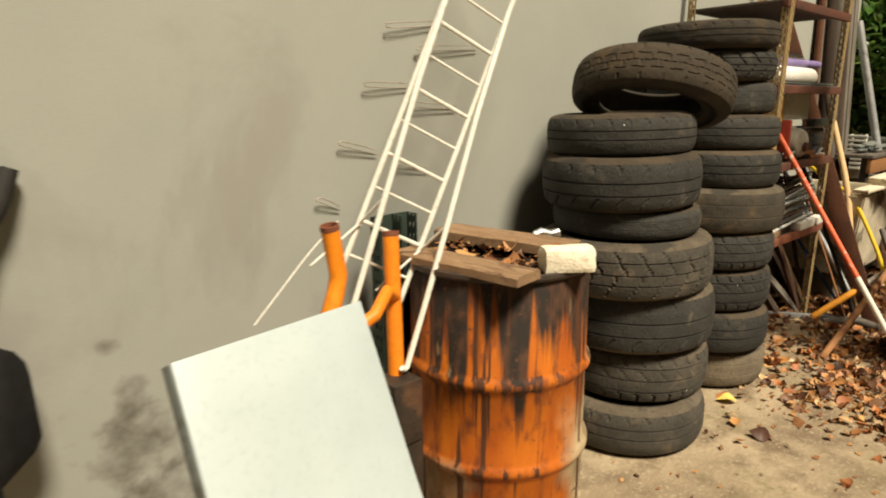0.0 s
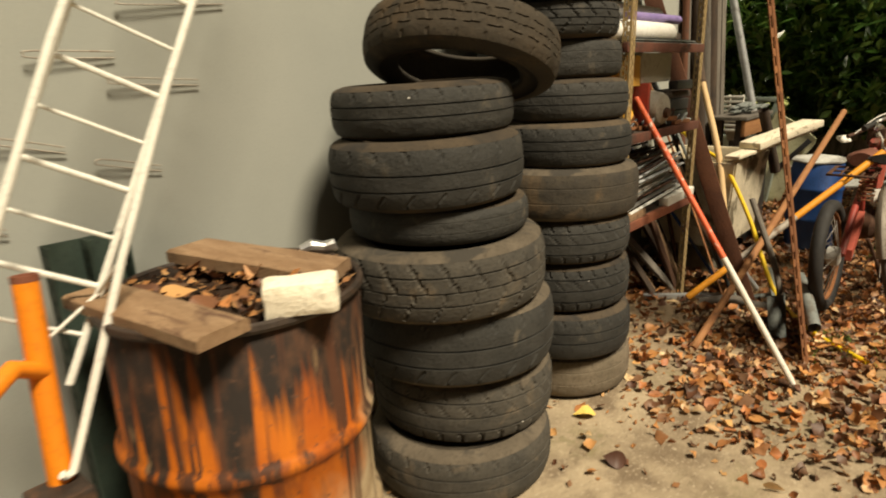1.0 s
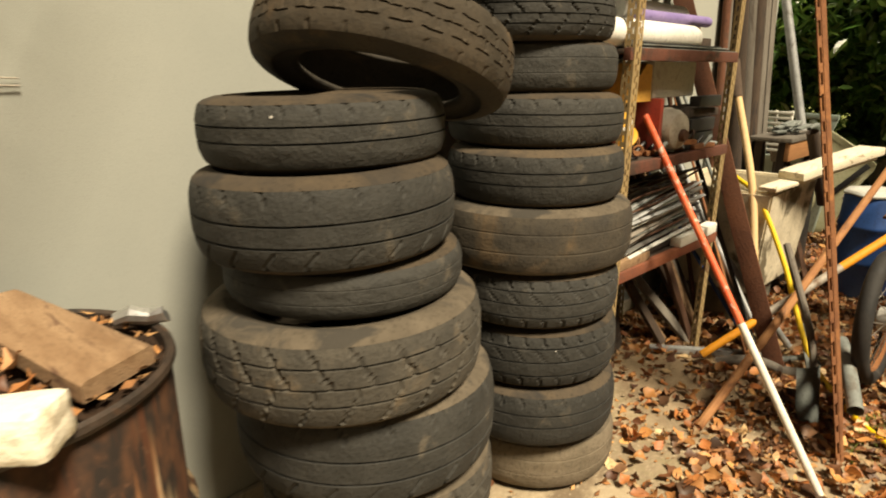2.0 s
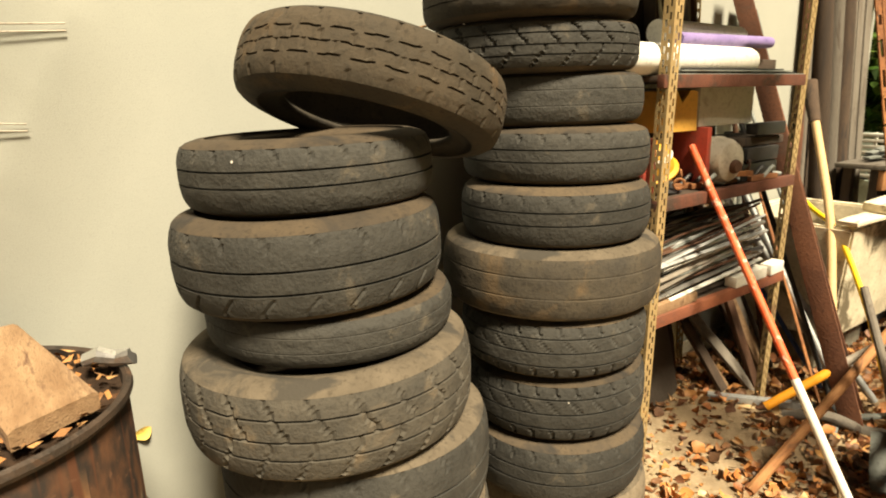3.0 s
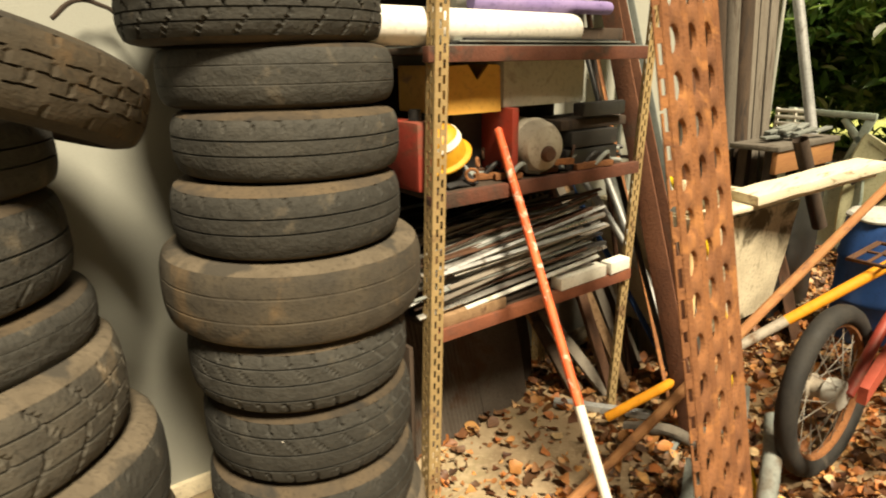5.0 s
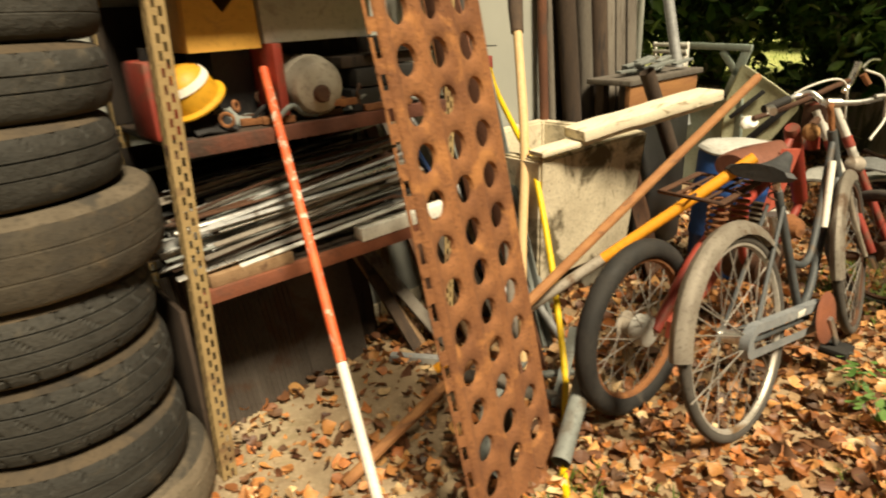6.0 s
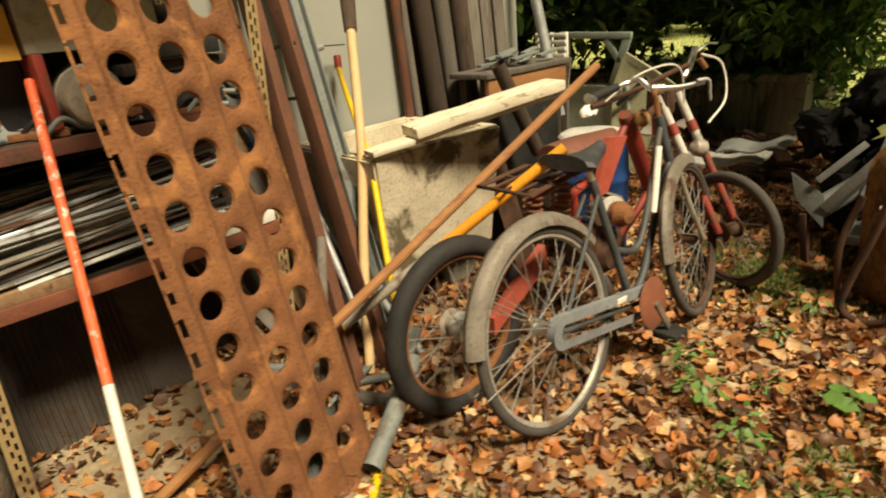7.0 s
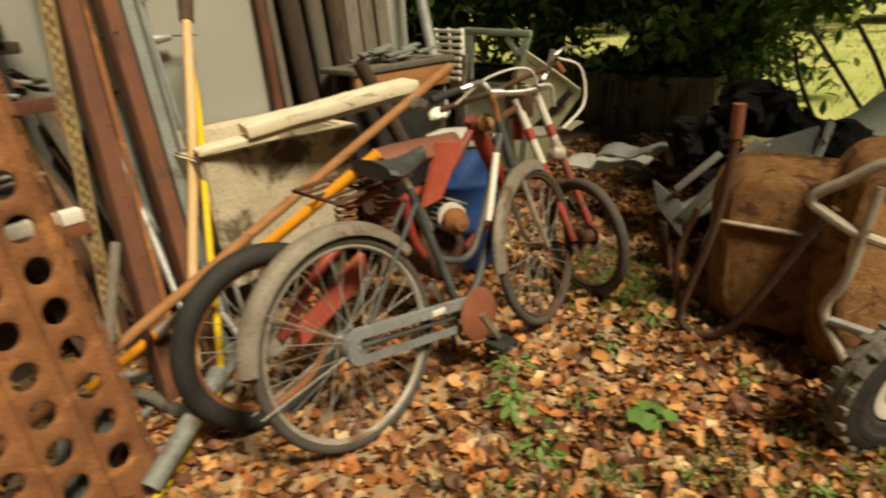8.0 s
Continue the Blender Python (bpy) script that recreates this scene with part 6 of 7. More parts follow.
tubes = [("seat_tube", [CR, SEAT], 0.0145), ("down_tube", [bk(4.965, 0, 0.24), bk(5.06, 0, 0.29), bk(5.17, 0, 0.42), HEAD_L], 0.015), ("top_tube", [bk(4.90, 0, 0.44), bk(5.03, 0, 0.40), bk(5.13, 0, 0.47), bk(5.34, 0, 0.78)], 0.013), ("head_tube", [HEAD_L, HEAD_T], 0.018)]
for name, pts, r in tubes:
    part(name, tube(BM(), smooth_path(pts, 6) if len(pts) > 2 else pts, r, 12), BIKEGREY, bike)
for y in (-0.05, 0.05):
    part("chain_stay", tube(BM(), [CR + V(0, y * 0.6, 0), RW + AX.normalized() * y], 0.009, 8), BIKEGREY, bike)
    part("seat_stay", tube(BM(), [SEAT + V(-0.0, y * 0.5, -0.05), RW + AX.normalized() * y], 0.007, 8), BIKEGREY, bike)
    part("fork_leg", tube(BM(), smooth_path([HEAD_L + V(0, y * 0.7, -0.02), bk(5.40, y * 0.9, 0.48), FW + AX.normalized() * y], 5), 0.010, 8), GASGREY, bike)
part("seat_post", tube(BM(), [SEAT, SEAT + V(-0.02, 0.015, 0.07)], 0.012, 10), CHROME, bike)
saddle = BM()
c = SEAT + V(-0.02, 0.02, 0.085)
rows = []
for i in range(13):
    t = i / 12
    w = 0.10 * (1 - t) ** 1.3 + 0.022
    if t < 0.08:
        w *= 0.75
    x = -0.115 + 0.22 * t
    ring = []
    for j in range(12):
        a = 2 * math.pi * j / 12
        ring.append(saddle.verts.new(c + V(x, w * math.cos(a), 0.028 * math.sin(a) * (1.1 if math.sin(a) > 0 else 0.9) - 0.02 * math.sin(math.pi * t))))
    rows.append(ring)
for a, b in zip(rows, rows[1:]):
    for j in range(12):
        saddle.faces.new((a[j], a[(j + 1) % 12], b[(j + 1) % 12], b[j]))
saddle.faces.new(rows[0])
saddle.faces.new(rows[-1])
sd = part("saddle", saddle, SADDLE, bike, "cracked grey-black saddle")
for y in (-0.05, 0.05):
    part("spring", tube(BM(), [c + V(-0.10 + 0.012 * math.cos(k), y + 0.012 * math.sin(k), -0.03 - 0.0045 * k) for k in np.linspace(0, 12, 40)], 0.003, 5), RUST_D, sd)
# chain case, chainring, cranks
bm = BM()
out = []
for k in range(40):
    a = 2 * math.pi * k / 40
    base_c, rr = (CR, 0.062) if math.cos(a) > 0 else (RW, 0.060)
    out.append(base_c + V(rr * math.cos(a), 0, rr * math.sin(a)))
f1 = [bm.verts.new(p + AX.normalized() * -0.062) for p in out]
f2 = [bm.verts.new(p + AX.normalized() * -0.032) for p in out]
mid = [bm.verts.new(p + ((CR if (p - CR).length < (p - RW).length else RW) - p) * 0.55 + AX.normalized() * -0.064) for p in out]
for k in range(40):
    q = (k + 1) % 40
    bm.faces.new((f1[k], f1[q], f2[q], f2[k]))
    bm.faces.new((f1[k], f1[q], mid[q], mid[k]))
part("chain_case", bm, CASEGREY, bike, "dented blue-grey chain case")
part("chain_case_mark", bar(BM(), CR.lerp(RW, 0.30) + AX.normalized() * -0.066 + V(0, 0, 0.045), CR.lerp(RW, 0.42) + AX.normalized() * -0.066 + V(0, 0, 0.04), 0.004, 0.022, (0, 0, 1)), WHITE, bike, "white painted patch")
part("chainring", lathe(BM(), [(0.0, -0.004), (0.03, -0.006), (0.088, -0.003), (0.092, 0.0), (0.088, 0.003), (0.03, 0.004), (0, 0.004)], CR + AX.normalized() * -0.088, AX, 40), RUST_O, bike, "rust-red chain disc")
part("crank", bar(BM(), CR + AX.normalized() * -0.100, CR + AX.normalized() * -0.104 + V(0.075, -0.01, -0.125), 0.014, 0.02), CHROME, bike)
part("crank", bar(BM(), CR + AX.normalized() * 0.06, CR + AX.normalized() * 0.06 + V(-0.075, 0.01, 0.125), 0.014, 0.02), CHROME, bike)
PD = CR + V(0.075, -0.117, -0.125)
pedal = part("pedal", box(BM(), (-0.045, -0.045, -0.013), (0.045, 0.045, 0.013), Matrix.Translation(PD), 0.004), BLACKRUB, bike)
part("pedal_axle", tube(BM(), [PD + V(0, -0.055, 0), PD + V(0, 0.04, 0)], 0.006, 8), CHROME, bike)
ST = HEAD_T + V(-0.012, 0.015, 0.085)
part("stem", tube(BM(), smooth_path([HEAD_T, HEAD_T + V(-0.006, 0.01, 0.06), ST, ST + V(0.03, 0.006, 0.012)], 4), 0.011, 10), RUST, bike, "rusty handlebar stem")
hb = part("handlebar", tube(BM(), smooth_path([(5.262, 0.56, 0.916), (5.354, 0.53, 0.935), (5.374, 0.49, 0.946), (5.37, 0.44, 0.915), (5.353, 0.406, 0.917), (5.42, 0.34, 0.915), (5.50, 0.29, 0.925)], 6), 0.0105, 10), CHROME, bike, "dull chrome handlebar")
part("grip", tube(BM(), [(5.19, 0.58, 0.902), (5.24, 0.566, 0.912), (5.31, 0.545, 0.926)], 0.0165, 10), BLACKRUB, hb)
part("clamp", tube(BM(), [(5.342, 0.42, 0.917), (5.372, 0.385, 0.916)], 0.019, 12), CHROME, hb)
part("brake_lever", tube(BM(), smooth_path([(5.46, 0.30, 0.935), (5.515, 0.28, 0.93), (5.535, 0.28, 0.88), (5.545, 0.28, 0.85)], 5), 0.006, 8), GREYLID, hb, "pale brake lever")
part("air_pump", tube(BM(), [bk(5.165, -0.02, 0.50), bk(5.27, -0.02, 0.72)], 0.013, 12), WHITE, bike, "white air pump on the frame")
part("dynamo", tube(BM(), [bk(4.90, 0.045, 0.60), bk(4.93, 0.05, 0.52)], 0.02, 12), CHROME, bike)
part("rack_stay", tube(BM(), [bk(4.75, 0, 0.60), bk(4.50, 0, 0.66), bk(4.46, 0, 0.62)], 0.005, 6), RUST_D, bike)

# moped
mop = thing("moped", (4.9, 0.55, 0), "rusty red moped with a brown seat and chrome handlebar", "moped")
MR, MF = V(4.372, 0.56, 0.30), V(5.735, 0.235, 0.262)
w = wheel(mop, MR, (0.03, 1, -0.06), 0.302, 0.034, RUST, BLACKRUB, 30, 0.032, 0.10, FENDER, 0.016)
part("brake_drum", lathe(BM(), [(0, -0.06), (0.035, -0.058), (0.05, -0.05), (0.054, -0.02), (0.05, 0.0)], MR, (0.03, 1, -0.06), 28), GREYLID, w, "chalky white brake drum")
FWX = V(0.94, -0.33, 0.05)
wheel(mop, MF, FWX, 0.262, 0.021, RUST_D, GREYTYRE, 28, 0.03, 0.09, RUST_D, 0.014)
part("swing_arm", sheet(BM(), [(4.43, 0.475, 0.27), (4.72, 0.475, 0.41), (4.71, 0.475, 0.49), (4.43, 0.475, 0.33)], 0.03, 6, 4), PALERED, mop, "chalky red rear guard")
part("frame_tube", tube(BM(), smooth_path([(4.38, 0.50, 0.31), (4.62, 0.50, 0.52), (4.95, 0.51, 0.60), (5.20, 0.53, 0.64), (5.30, 0.53, 0.72), (5.37, 0.53, 0.78)], 6), 0.018, 12), RED, mop)
part("frame_tube", tube(BM(), smooth_path([(4.95, 0.51, 0.60), (5.0, 0.51, 0.40), (5.15, 0.52, 0.27), (5.38, 0.53, 0.33), (5.54, 0.53, 0.42), (5.56, 0.53, 0.50)], 6), 0.017, 12), RED, mop)
part("frame_tube", tube(BM(), [(4.66, 0.46, 0.66), (4.78, 0.47, 0.68), (4.96, 0.48, 0.70)], 0.013, 10), RED, mop)
part("engine", rough_up(lathe(BM(), [(0.0, -0.10), (0.07, -0.10), (0.095, -0.07), (0.095, 0.06), (0.07, 0.09), (0, 0.09)], (5.12, 0.53, 0.33), (0, 1, 0), 24), 0.012, 18), RUST_D, mop, "greasy dark engine block")
cyl = part("cylinder", lathe(BM(), [(0.0, -0.05), (0.045, -0.05), (0.045, 0.06), (0, 0.06)], (5.19, 0.53, 0.475), (0.5, 0, 1), 16), RUST_D, mop)
for k in range(6):
    part("fin", lathe(BM(), [(0.0, -0.004), (0.065, -0.004), (0.065, 0.004), (0, 0.004)], (5.16 + 0.012 * k, 0.53, 0.43 + 0.018 * k), (0.5, 0, 1), 20), GASGREY, cyl)
part("side_cover_rim", lathe(BM(), [(0.0, -0.045), (0.046, -0.044), (0.056, -0.030), (0.056, -0.012), (0.0, -0.012)], (5.12, 0.43, 0.495), (-0.45, -1, 0.1), 28), OFFWHITE, mop, "cream painted cover rim")
part("side_cover", lathe(BM(), [(0.0, -0.03), (0.045, -0.02), (0.05, 0.01), (0.03, 0.05), (0, 0.06)], (5.09, 0.40, 0.50), (-0.2, -1, 0.1), 24), RUST, mop, "rusty round side cover")
bm = BM()
rows = []
for i in range(15):
    t = i / 14
    w_ = 0.095 * math.sin(math.pi * (0.14 + 0.80 * t)) ** 0.6
    ring = [bm.verts.new(V(4.85 + 0.40 * t, 0.53 + w_ * math.cos(a), 0.755 - 0.015 * t + 0.042 * math.sin(a))) for a in np.linspace(0, 2 * math.pi, 14, endpoint=False)]
    rows.append(ring)
for a, b in zip(rows, rows[1:]):
    for j in range(14):
        bm.faces.new((a[j], a[(j + 1) % 14], b[(j + 1) % 14], b[j]))
bm.faces.new(rows[0])
bm.faces.new(rows[-1])
part("seat", bm, BROWNSEAT, mop, "worn reddish-brown seat")
part("seat_pan", sheet(BM(), [(4.97, 0.44, 0.58), (5.06, 0.44, 0.59), (5.19, 0.44, 0.77), (5.06, 0.44, 0.79)], 0.02, 6, 4), PALERED, mop, "chalky red side panel")
rk = part("luggage_rack", tube(BM(), [(4.60, 0.43, 0.70), (4.60, 0.65, 0.70), (4.86, 0.65, 0.71), (4.86, 0.43, 0.71)], 0.007, 6, True), RUST_D, mop, "brown rusty luggage rack")
for k in range(5):
    part("rack_bar", tube(BM(), [(4.60, 0.44 + 0.05 * k, 0.70), (4.86, 0.44 + 0.05 * k, 0.71)], 0.006, 6), RUST_D, rk)
part("rack_bar", tube(BM(), [(4.73, 0.43, 0.705), (4.73, 0.65, 0.705)], 0.006, 6), RUST_D, rk)
for x, y in ((4.66, 0.47), (4.82, 0.47)):
    part("spring", tube(BM(), [(x + 0.03 * math.cos(k), y + 0.03 * math.sin(k), 0.69 - 0.0035 * k) for k in np.linspace(0, 38, 110)], 0.005, 6), RUST, mop, "rusty coil spring")
part("spring_support", tube(BM(), [(4.66, 0.49, 0.55), (4.74, 0.50, 0.62), (4.82, 0.49, 0.55)], 0.010, 8), RUST_D, mop)
YT = V(5.735, 0.535, 0.80)
side = V(0.94, -0.33, 0).normalized() * 0.055
for s in (-1, 1):
    o = side * s
    p0, p1 = YT + o + V(0.0, -0.01, 0), MF + FWX.normalized() * 0.055 * s
    part("fork_leg", tube(BM(), [p0.lerp(p1, 0.42), p0.lerp(p1, 0.9), p1], 0.017, 12), RED, mop)
    sh = part("fork_tube", tube(BM(), [p0 + (p0 - p1) * 0.06, p0.lerp(p1, 0.42)], 0.018, 12), OFFWHITE, mop, "white painted fork tube")
    part("band", tube(BM(), [p0.lerp(p1, 0.16), p0.lerp(p1, 0.24)], 0.0215, 12), RED, sh, "red band")
    part("axle_cap", tube(BM(), [p1 - V(0, 0, 0.02), p1 + V(0.02, -0.02, -0.07)], 0.013, 10), CHROME, mop)
part("head_bracket", box(BM(), (-0.04, -0.05, -0.05), (0.04, 0.05, 0.06), Matrix.Translation(YT + V(-0.02, 0.03, 0)), 0.012), RUST_D, mop)
part("head_pipe", tube(BM(), [YT + V(-0.02, 0.03, -0.14), YT + V(-0.03, 0.045, 0.06)], 0.03, 14), RED, mop)
part("steering_head", tube(BM(), [(5.35, 0.53, 0.815), (5.36, 0.53, 0.80), (5.46, 0.53, 0.64), (5.565, 0.53, 0.475), (5.575, 0.53, 0.46)], 0.032, 14, taper=[0.8, 1, 1.05, 0.95, 0.8]), RED, mop, "rust-streaked thick red steering tube")
part("head_arm", tube(BM(), [(5.42, 0.53, 0.72), (5.58, 0.535, 0.79), (5.715, 0.555, 0.80)], 0.016, 10), RUST_D, mop)
part("horn", lathe(BM(), [(0.0, 0.0), (0.03, 0.0), (0.035, 0.02), (0.02, 0.04), (0, 0.045)], V(5.36, 0.475, 0.80), (-0.3, -0.9, 0.2), 20), RUST_TRAY, mop, "brass-brown horn")
hb = part("handlebar", tube(BM(), smooth_path([(5.343, 0.679, 0.836), (5.46, 0.635, 0.855), (5.60, 0.585, 0.885), (5.72, 0.54, 0.92), (5.82, 0.50, 0.945)], 6), 0.0115, 10), RUST_D, mop, "rusty brown handlebar")
part("bar_end", tube(BM(), smooth_path([(5.80, 0.505, 0.90), (5.825, 0.50, 0.93), (5.842, 0.488, 0.985), (5.85, 0.485, 1.02)], 5), 0.014, 10), CHROME, hb, "bright chrome bar end")
part("bar_end", tube(BM(), smooth_path([(5.07, 0.50, 0.915), (5.02, 0.49, 0.935), (4.99, 0.47, 0.93)], 5), 0.014, 10), CHROME, hb, "bright chrome bar end")
part("brake_lever", tube(BM(), smooth_path([(5.82, 0.46, 1.0), (5.88, 0.45, 1.025), (5.96, 0.44, 1.02)], 5), 0.005, 8), CHROME, hb)
part("grip", tube(BM(), [(5.825, 0.455, 0.972), (5.84, 0.43, 0.93)], 0.013, 10), RUST, hb, "worn reddish-brown grip")
part("cable", tube(BM(), smooth_path([(5.83, 0.45, 0.99), (5.93, 0.40, 0.94), (5.90, 0.36, 0.80), (5.74, 0.36, 0.72)], 8), 0.005, 6), WHITE, mop, "pale control cable")
part("cable", tube(BM(), smooth_path([(5.40, 0.65, 0.85), (5.50, 0.55, 0.95), (5.66, 0.47, 0.96), (5.72, 0.46, 0.80)], 8), 0.004, 6), WHITE, mop, "pale control cable")
part("head_lamp", lathe(BM(), [(0, -0.02), (0.03, -0.02), (0.04, 0.0), (0.036, 0.03), (0.015, 0.05), (0, 0.055)], (5.78, 0.40, 0.60), (-0.6, 0.5, 0.1), 24), FENDER, mop)
part("kick_stand", tube(BM(), [(5.02, 0.46, 0.26), (5.04, 0.40, 0.12), (5.02, 0.36, 0.0)], 0.011, 8), RUST_D, mop)


# ---- scrap heap, car parts and barrows ----
def pressed_panel(outline, normal, thick=0.02):
    """A sheet metal pressing: folded rim, raised border and a slightly dished middle."""
    pts, n = [Vector(p) for p in outline], Vector(normal).normalized()
    mid = sum(pts, Vector()) / len(pts)
    bm, k = BM(), len(pts)
    rings = [[bm.verts.new(p.lerp(mid, f) + n * d) for p in pts] for f, d in ((0.03, -thick), (0.0, -thick * 0.6), (0.0, 0.0), (0.03, thick * 0.4), (0.14, thick * 0.3), (0.20, 0.0), (0.6, thick * 0.5))]
    for a, b in zip(rings, rings[1:]):
        for i in range(k):
            bm.faces.new((a[i], a[(i + 1) % k], b[(i + 1) % k], b[i]))
    bm.faces.new(rings[0][::-1])
    bm.faces.new(rings[-1])
    bmesh.ops.recalc_face_normals(bm, faces=bm.faces)
    return rough_up(bm, 0.005, 6)


door = thing("scrap_car_body", (7.1, 1.75, 0), "pale green scrapped car side with an empty window", "car body")
part("skin", pressed_panel([(7.10, 2.07, 0.64), (7.10, 1.80, 0.65), (7.10, 1.49, 0.645), (7.10, 1.47, 0.40), (7.10, 1.52, 0.0), (7.10, 2.02, 0.0), (7.10, 2.06, 0.35)], (-1, 0, 0)), CARGREEN, door)
part("front_pillar", bar(BM(), (7.10, 2.00, 0.99), (7.10, 2.04, 0.64), 0.095, 0.03, (1, 0, 0), bevel=0.008), CARGREEN, door)
part("roof_rail", bar(BM(), (7.10, 2.05, 0.995), (7.10, 1.47, 0.977), 0.045, 0.035, (1, 0, 0), bevel=0.008), CARGREEN, door)
part("rear_pillar", bar(BM(), (7.10, 1.67, 0.96), (7.10, 1.545, 0.80), 0.05, 0.03, (1, 0, 0), bevel=0.008), CARGREEN, door)
part("rear_pillar", bar(BM(), (7.10, 1.50, 0.97), (7.10, 1.61, 0.64), 0.06, 0.03, (1, 0, 0), bevel=0.008), CARGREEN, door)
part("seal", bar(BM(), (7.075, 2.04, 0.655), (7.075, 1.50, 0.655), 0.012, 0.02, (1, 0, 0)), BLACK, door, "black rubber window seal")
fender = thing("car_fender", (7.2, 1.5, 0), "olive cream car fender with a black stripe", "car fender")
part("skin", pressed_panel([(7.09, 1.52, 0.885), (7.17, 1.34, 0.755), (7.23, 1.25, 0.675), (7.29, 1.195, 0.61), (7.30, 1.20, 0.56), (7.29, 1.23, 0.51), (7.21, 1.34, 0.32), (7.16, 1.42, 0.0), (7.10, 1.60, 0.0), (7.06, 1.60, 0.30), (7.06, 1.59, 0.65)], (-0.85, -0.5, 0.1)), CARDOOR, fender)
for a, b, w_ in (((7.13, 1.50, 0.30), (7.245, 1.245, 0.60), 0.045), ((7.06, 1.55, 0.52), (7.15, 1.38, 0.70), 0.03)):
    part("stripe", bar(BM(), V(*a) + V(-0.017, -0.01, 0), V(*b) + V(-0.017, -0.01, 0), w_, 0.014, (-0.85, -0.5, 0.1)), BLACK, fender, "black trim stripe")
crate = thing("plastic_crate", (6.65, 1.8, 0.0), "white slatted plastic crate standing on scrap", "crate")
for k in range(-4, 4):
    part("slat", box(BM(), (6.63, 1.69 - 0.004 * k, 0.89 + 0.042 * k), (6.65, 1.925, 0.914 + 0.042 * k), None, 0.004), WHITE, crate)
for y in (1.685, 1.80, 1.915):
    part("upright", box(BM(), (6.651, y, 0.70), (6.672, y + 0.02, 1.045), None, 0.004), WHITE, crate)
part("side_panel", sheet(BM(), [(6.65, 1.86, 0.885), (6.65, 1.65, 0.885), (6.66, 1.69, 0.64), (6.66, 1.80, 0.64)], 0.012, 6, 6), FENDER, crate, "pale tapering side panel")
part("support", box(BM(), (6.67, 1.70, 0.0), (6.70, 1.79, 0.66), None, 0.004), GREYWOOD, crate)
for i, (a, b, m_) in enumerate((((6.45, 0.60, 0.40), (6.50, 0.25, 0.44), GALV), ((6.5, 0.85, 0.30), (6.6, 0.40, 0.33), GREYLID), ((6.62, 1.25, 0.42), (6.60, 0.85, 0.48), FENDER))):
    a, b = Vector(a), Vector(b)
    bm = sheet(BM(), [a, b, b + V(0.16, 0.0, 0.03), a + V(0.18, 0.04, 0.01)], 0.012, 8, 6, 0.015, 1.5)
    rough_up(bm, 0.03, 4)
    tagged(part("bent_panel", bm, m_), "pale bent sheet metal panel on the scrap heap", "panel", "panels on the scrap heap")
bm = BM()
for i in range(16):
    x, y = rs.uniform(7.2, 8.2), rs.uniform(0.1, 1.3)
    a = V(x, y, rs.uniform(0.02, 0.22))
    bar(bm, a, a + V(rs.uniform(-0.4, 0.4), rs.uniform(-0.4, 0.4), rs.uniform(-0.05, 0.16)), rs.uniform(0.02, 0.09), rs.uniform(0.01, 0.05), bevel=0.004)
for v in bm.verts:
    v.co.z = max(v.co.z, 0.005)
tagged(part("scrap_heap", bm, RUST_D), "dark heap of rusty scrap under the trees", "scrap", kind="stuff")

# grey frames and tubes before the barrow
tagged(part("steel_tube", tube(BM(), [(6.19, 0.03, 0.25), (6.60, -0.20, 0.42), (6.9, -0.36, 0.55)], 0.05, 20, caps=False), GREYPAINT), "grey steel tube sticking out of the scrap", "tube")
for i, (p, w_, h_, tilt) in enumerate((((6.25, -0.10, 0.12), 0.30, 0.62, 0.5), ((6.10, -0.20, 0.02), 0.26, 0.55, 0.3))):
    p = Vector(p)
    fr_ = thing("scrap_casing", p, "grey-green folded sheet metal casing in the scrap heap", "casing", "casings in the heap")
    a, b = V(0.10, -1, 0.05).normalized(), V(tilt, -0.15, 1).normalized()
    part("panel", sheet(BM(), [p, p + a * w_, p + a * w_ * 0.9 + b * h_, p + b * h_ * 0.8], 0.01, 6, 6), GREYPAINT, fr_)
    for k in range(5):
        f_ = 0.15 + 0.16 * k
        part("slat", bar(BM(), p + a * 0.03 + b * h_ * f_ * 0.82 + V(-0.018, 0, 0), p + a * w_ * 0.93 + b * h_ * f_ * 0.95 + V(-0.018, 0, 0), 0.012, 0.03, (0.4, 0, 1)), GREYPAINT, fr_)
    for q0, q1 in ((p, p + a * w_), (p + a * w_, p + a * w_ * 0.9 + b * h_), (p, p + b * h_ * 0.8)):
        part("fold", bar(BM(), q0 + V(-0.012, 0, 0), q1 + V(-0.012, 0, 0), 0.02, 0.04), GALV, fr_)
br_ = thing("scrap_bracket", (6.15, 0.0, 0.0), "grey folded steel bracket with a round hole in the heap", "bracket")
part("gusset", sheet(BM(), [(6.16, 0.135, 0.43), (6.15, 0.10, 0.31), (6.13, -0.03, 0.20), (6.16, -0.01, 0.34)], 0.008, 6, 6), GREYPAINT, br_)
part("channel", bar(BM(), (6.16, -0.045, 0.27), (6.20, -0.31, 0.64), 0.012, 0.062, (1, 0, 0.1)), GREYPAINT, br_)
part("flange", bar(BM(), (6.135, -0.02, 0.285), (6.175, -0.285, 0.655), 0.045, 0.008, (1, 0, 0.1)), GALV, br_)
part("flange", bar(BM(), (6.14, 0.02, 0.41), (6.20, -0.13, 0.58), 0.03, 0.010, (1, 0, 0.1)), GALV, br_)
part("foot", bar(BM(), (6.15, 0.06, 0.25), (6.17, 0.03, 0.0), 0.03, 0.05, (1, 0, 0)), RUST_D, br_)
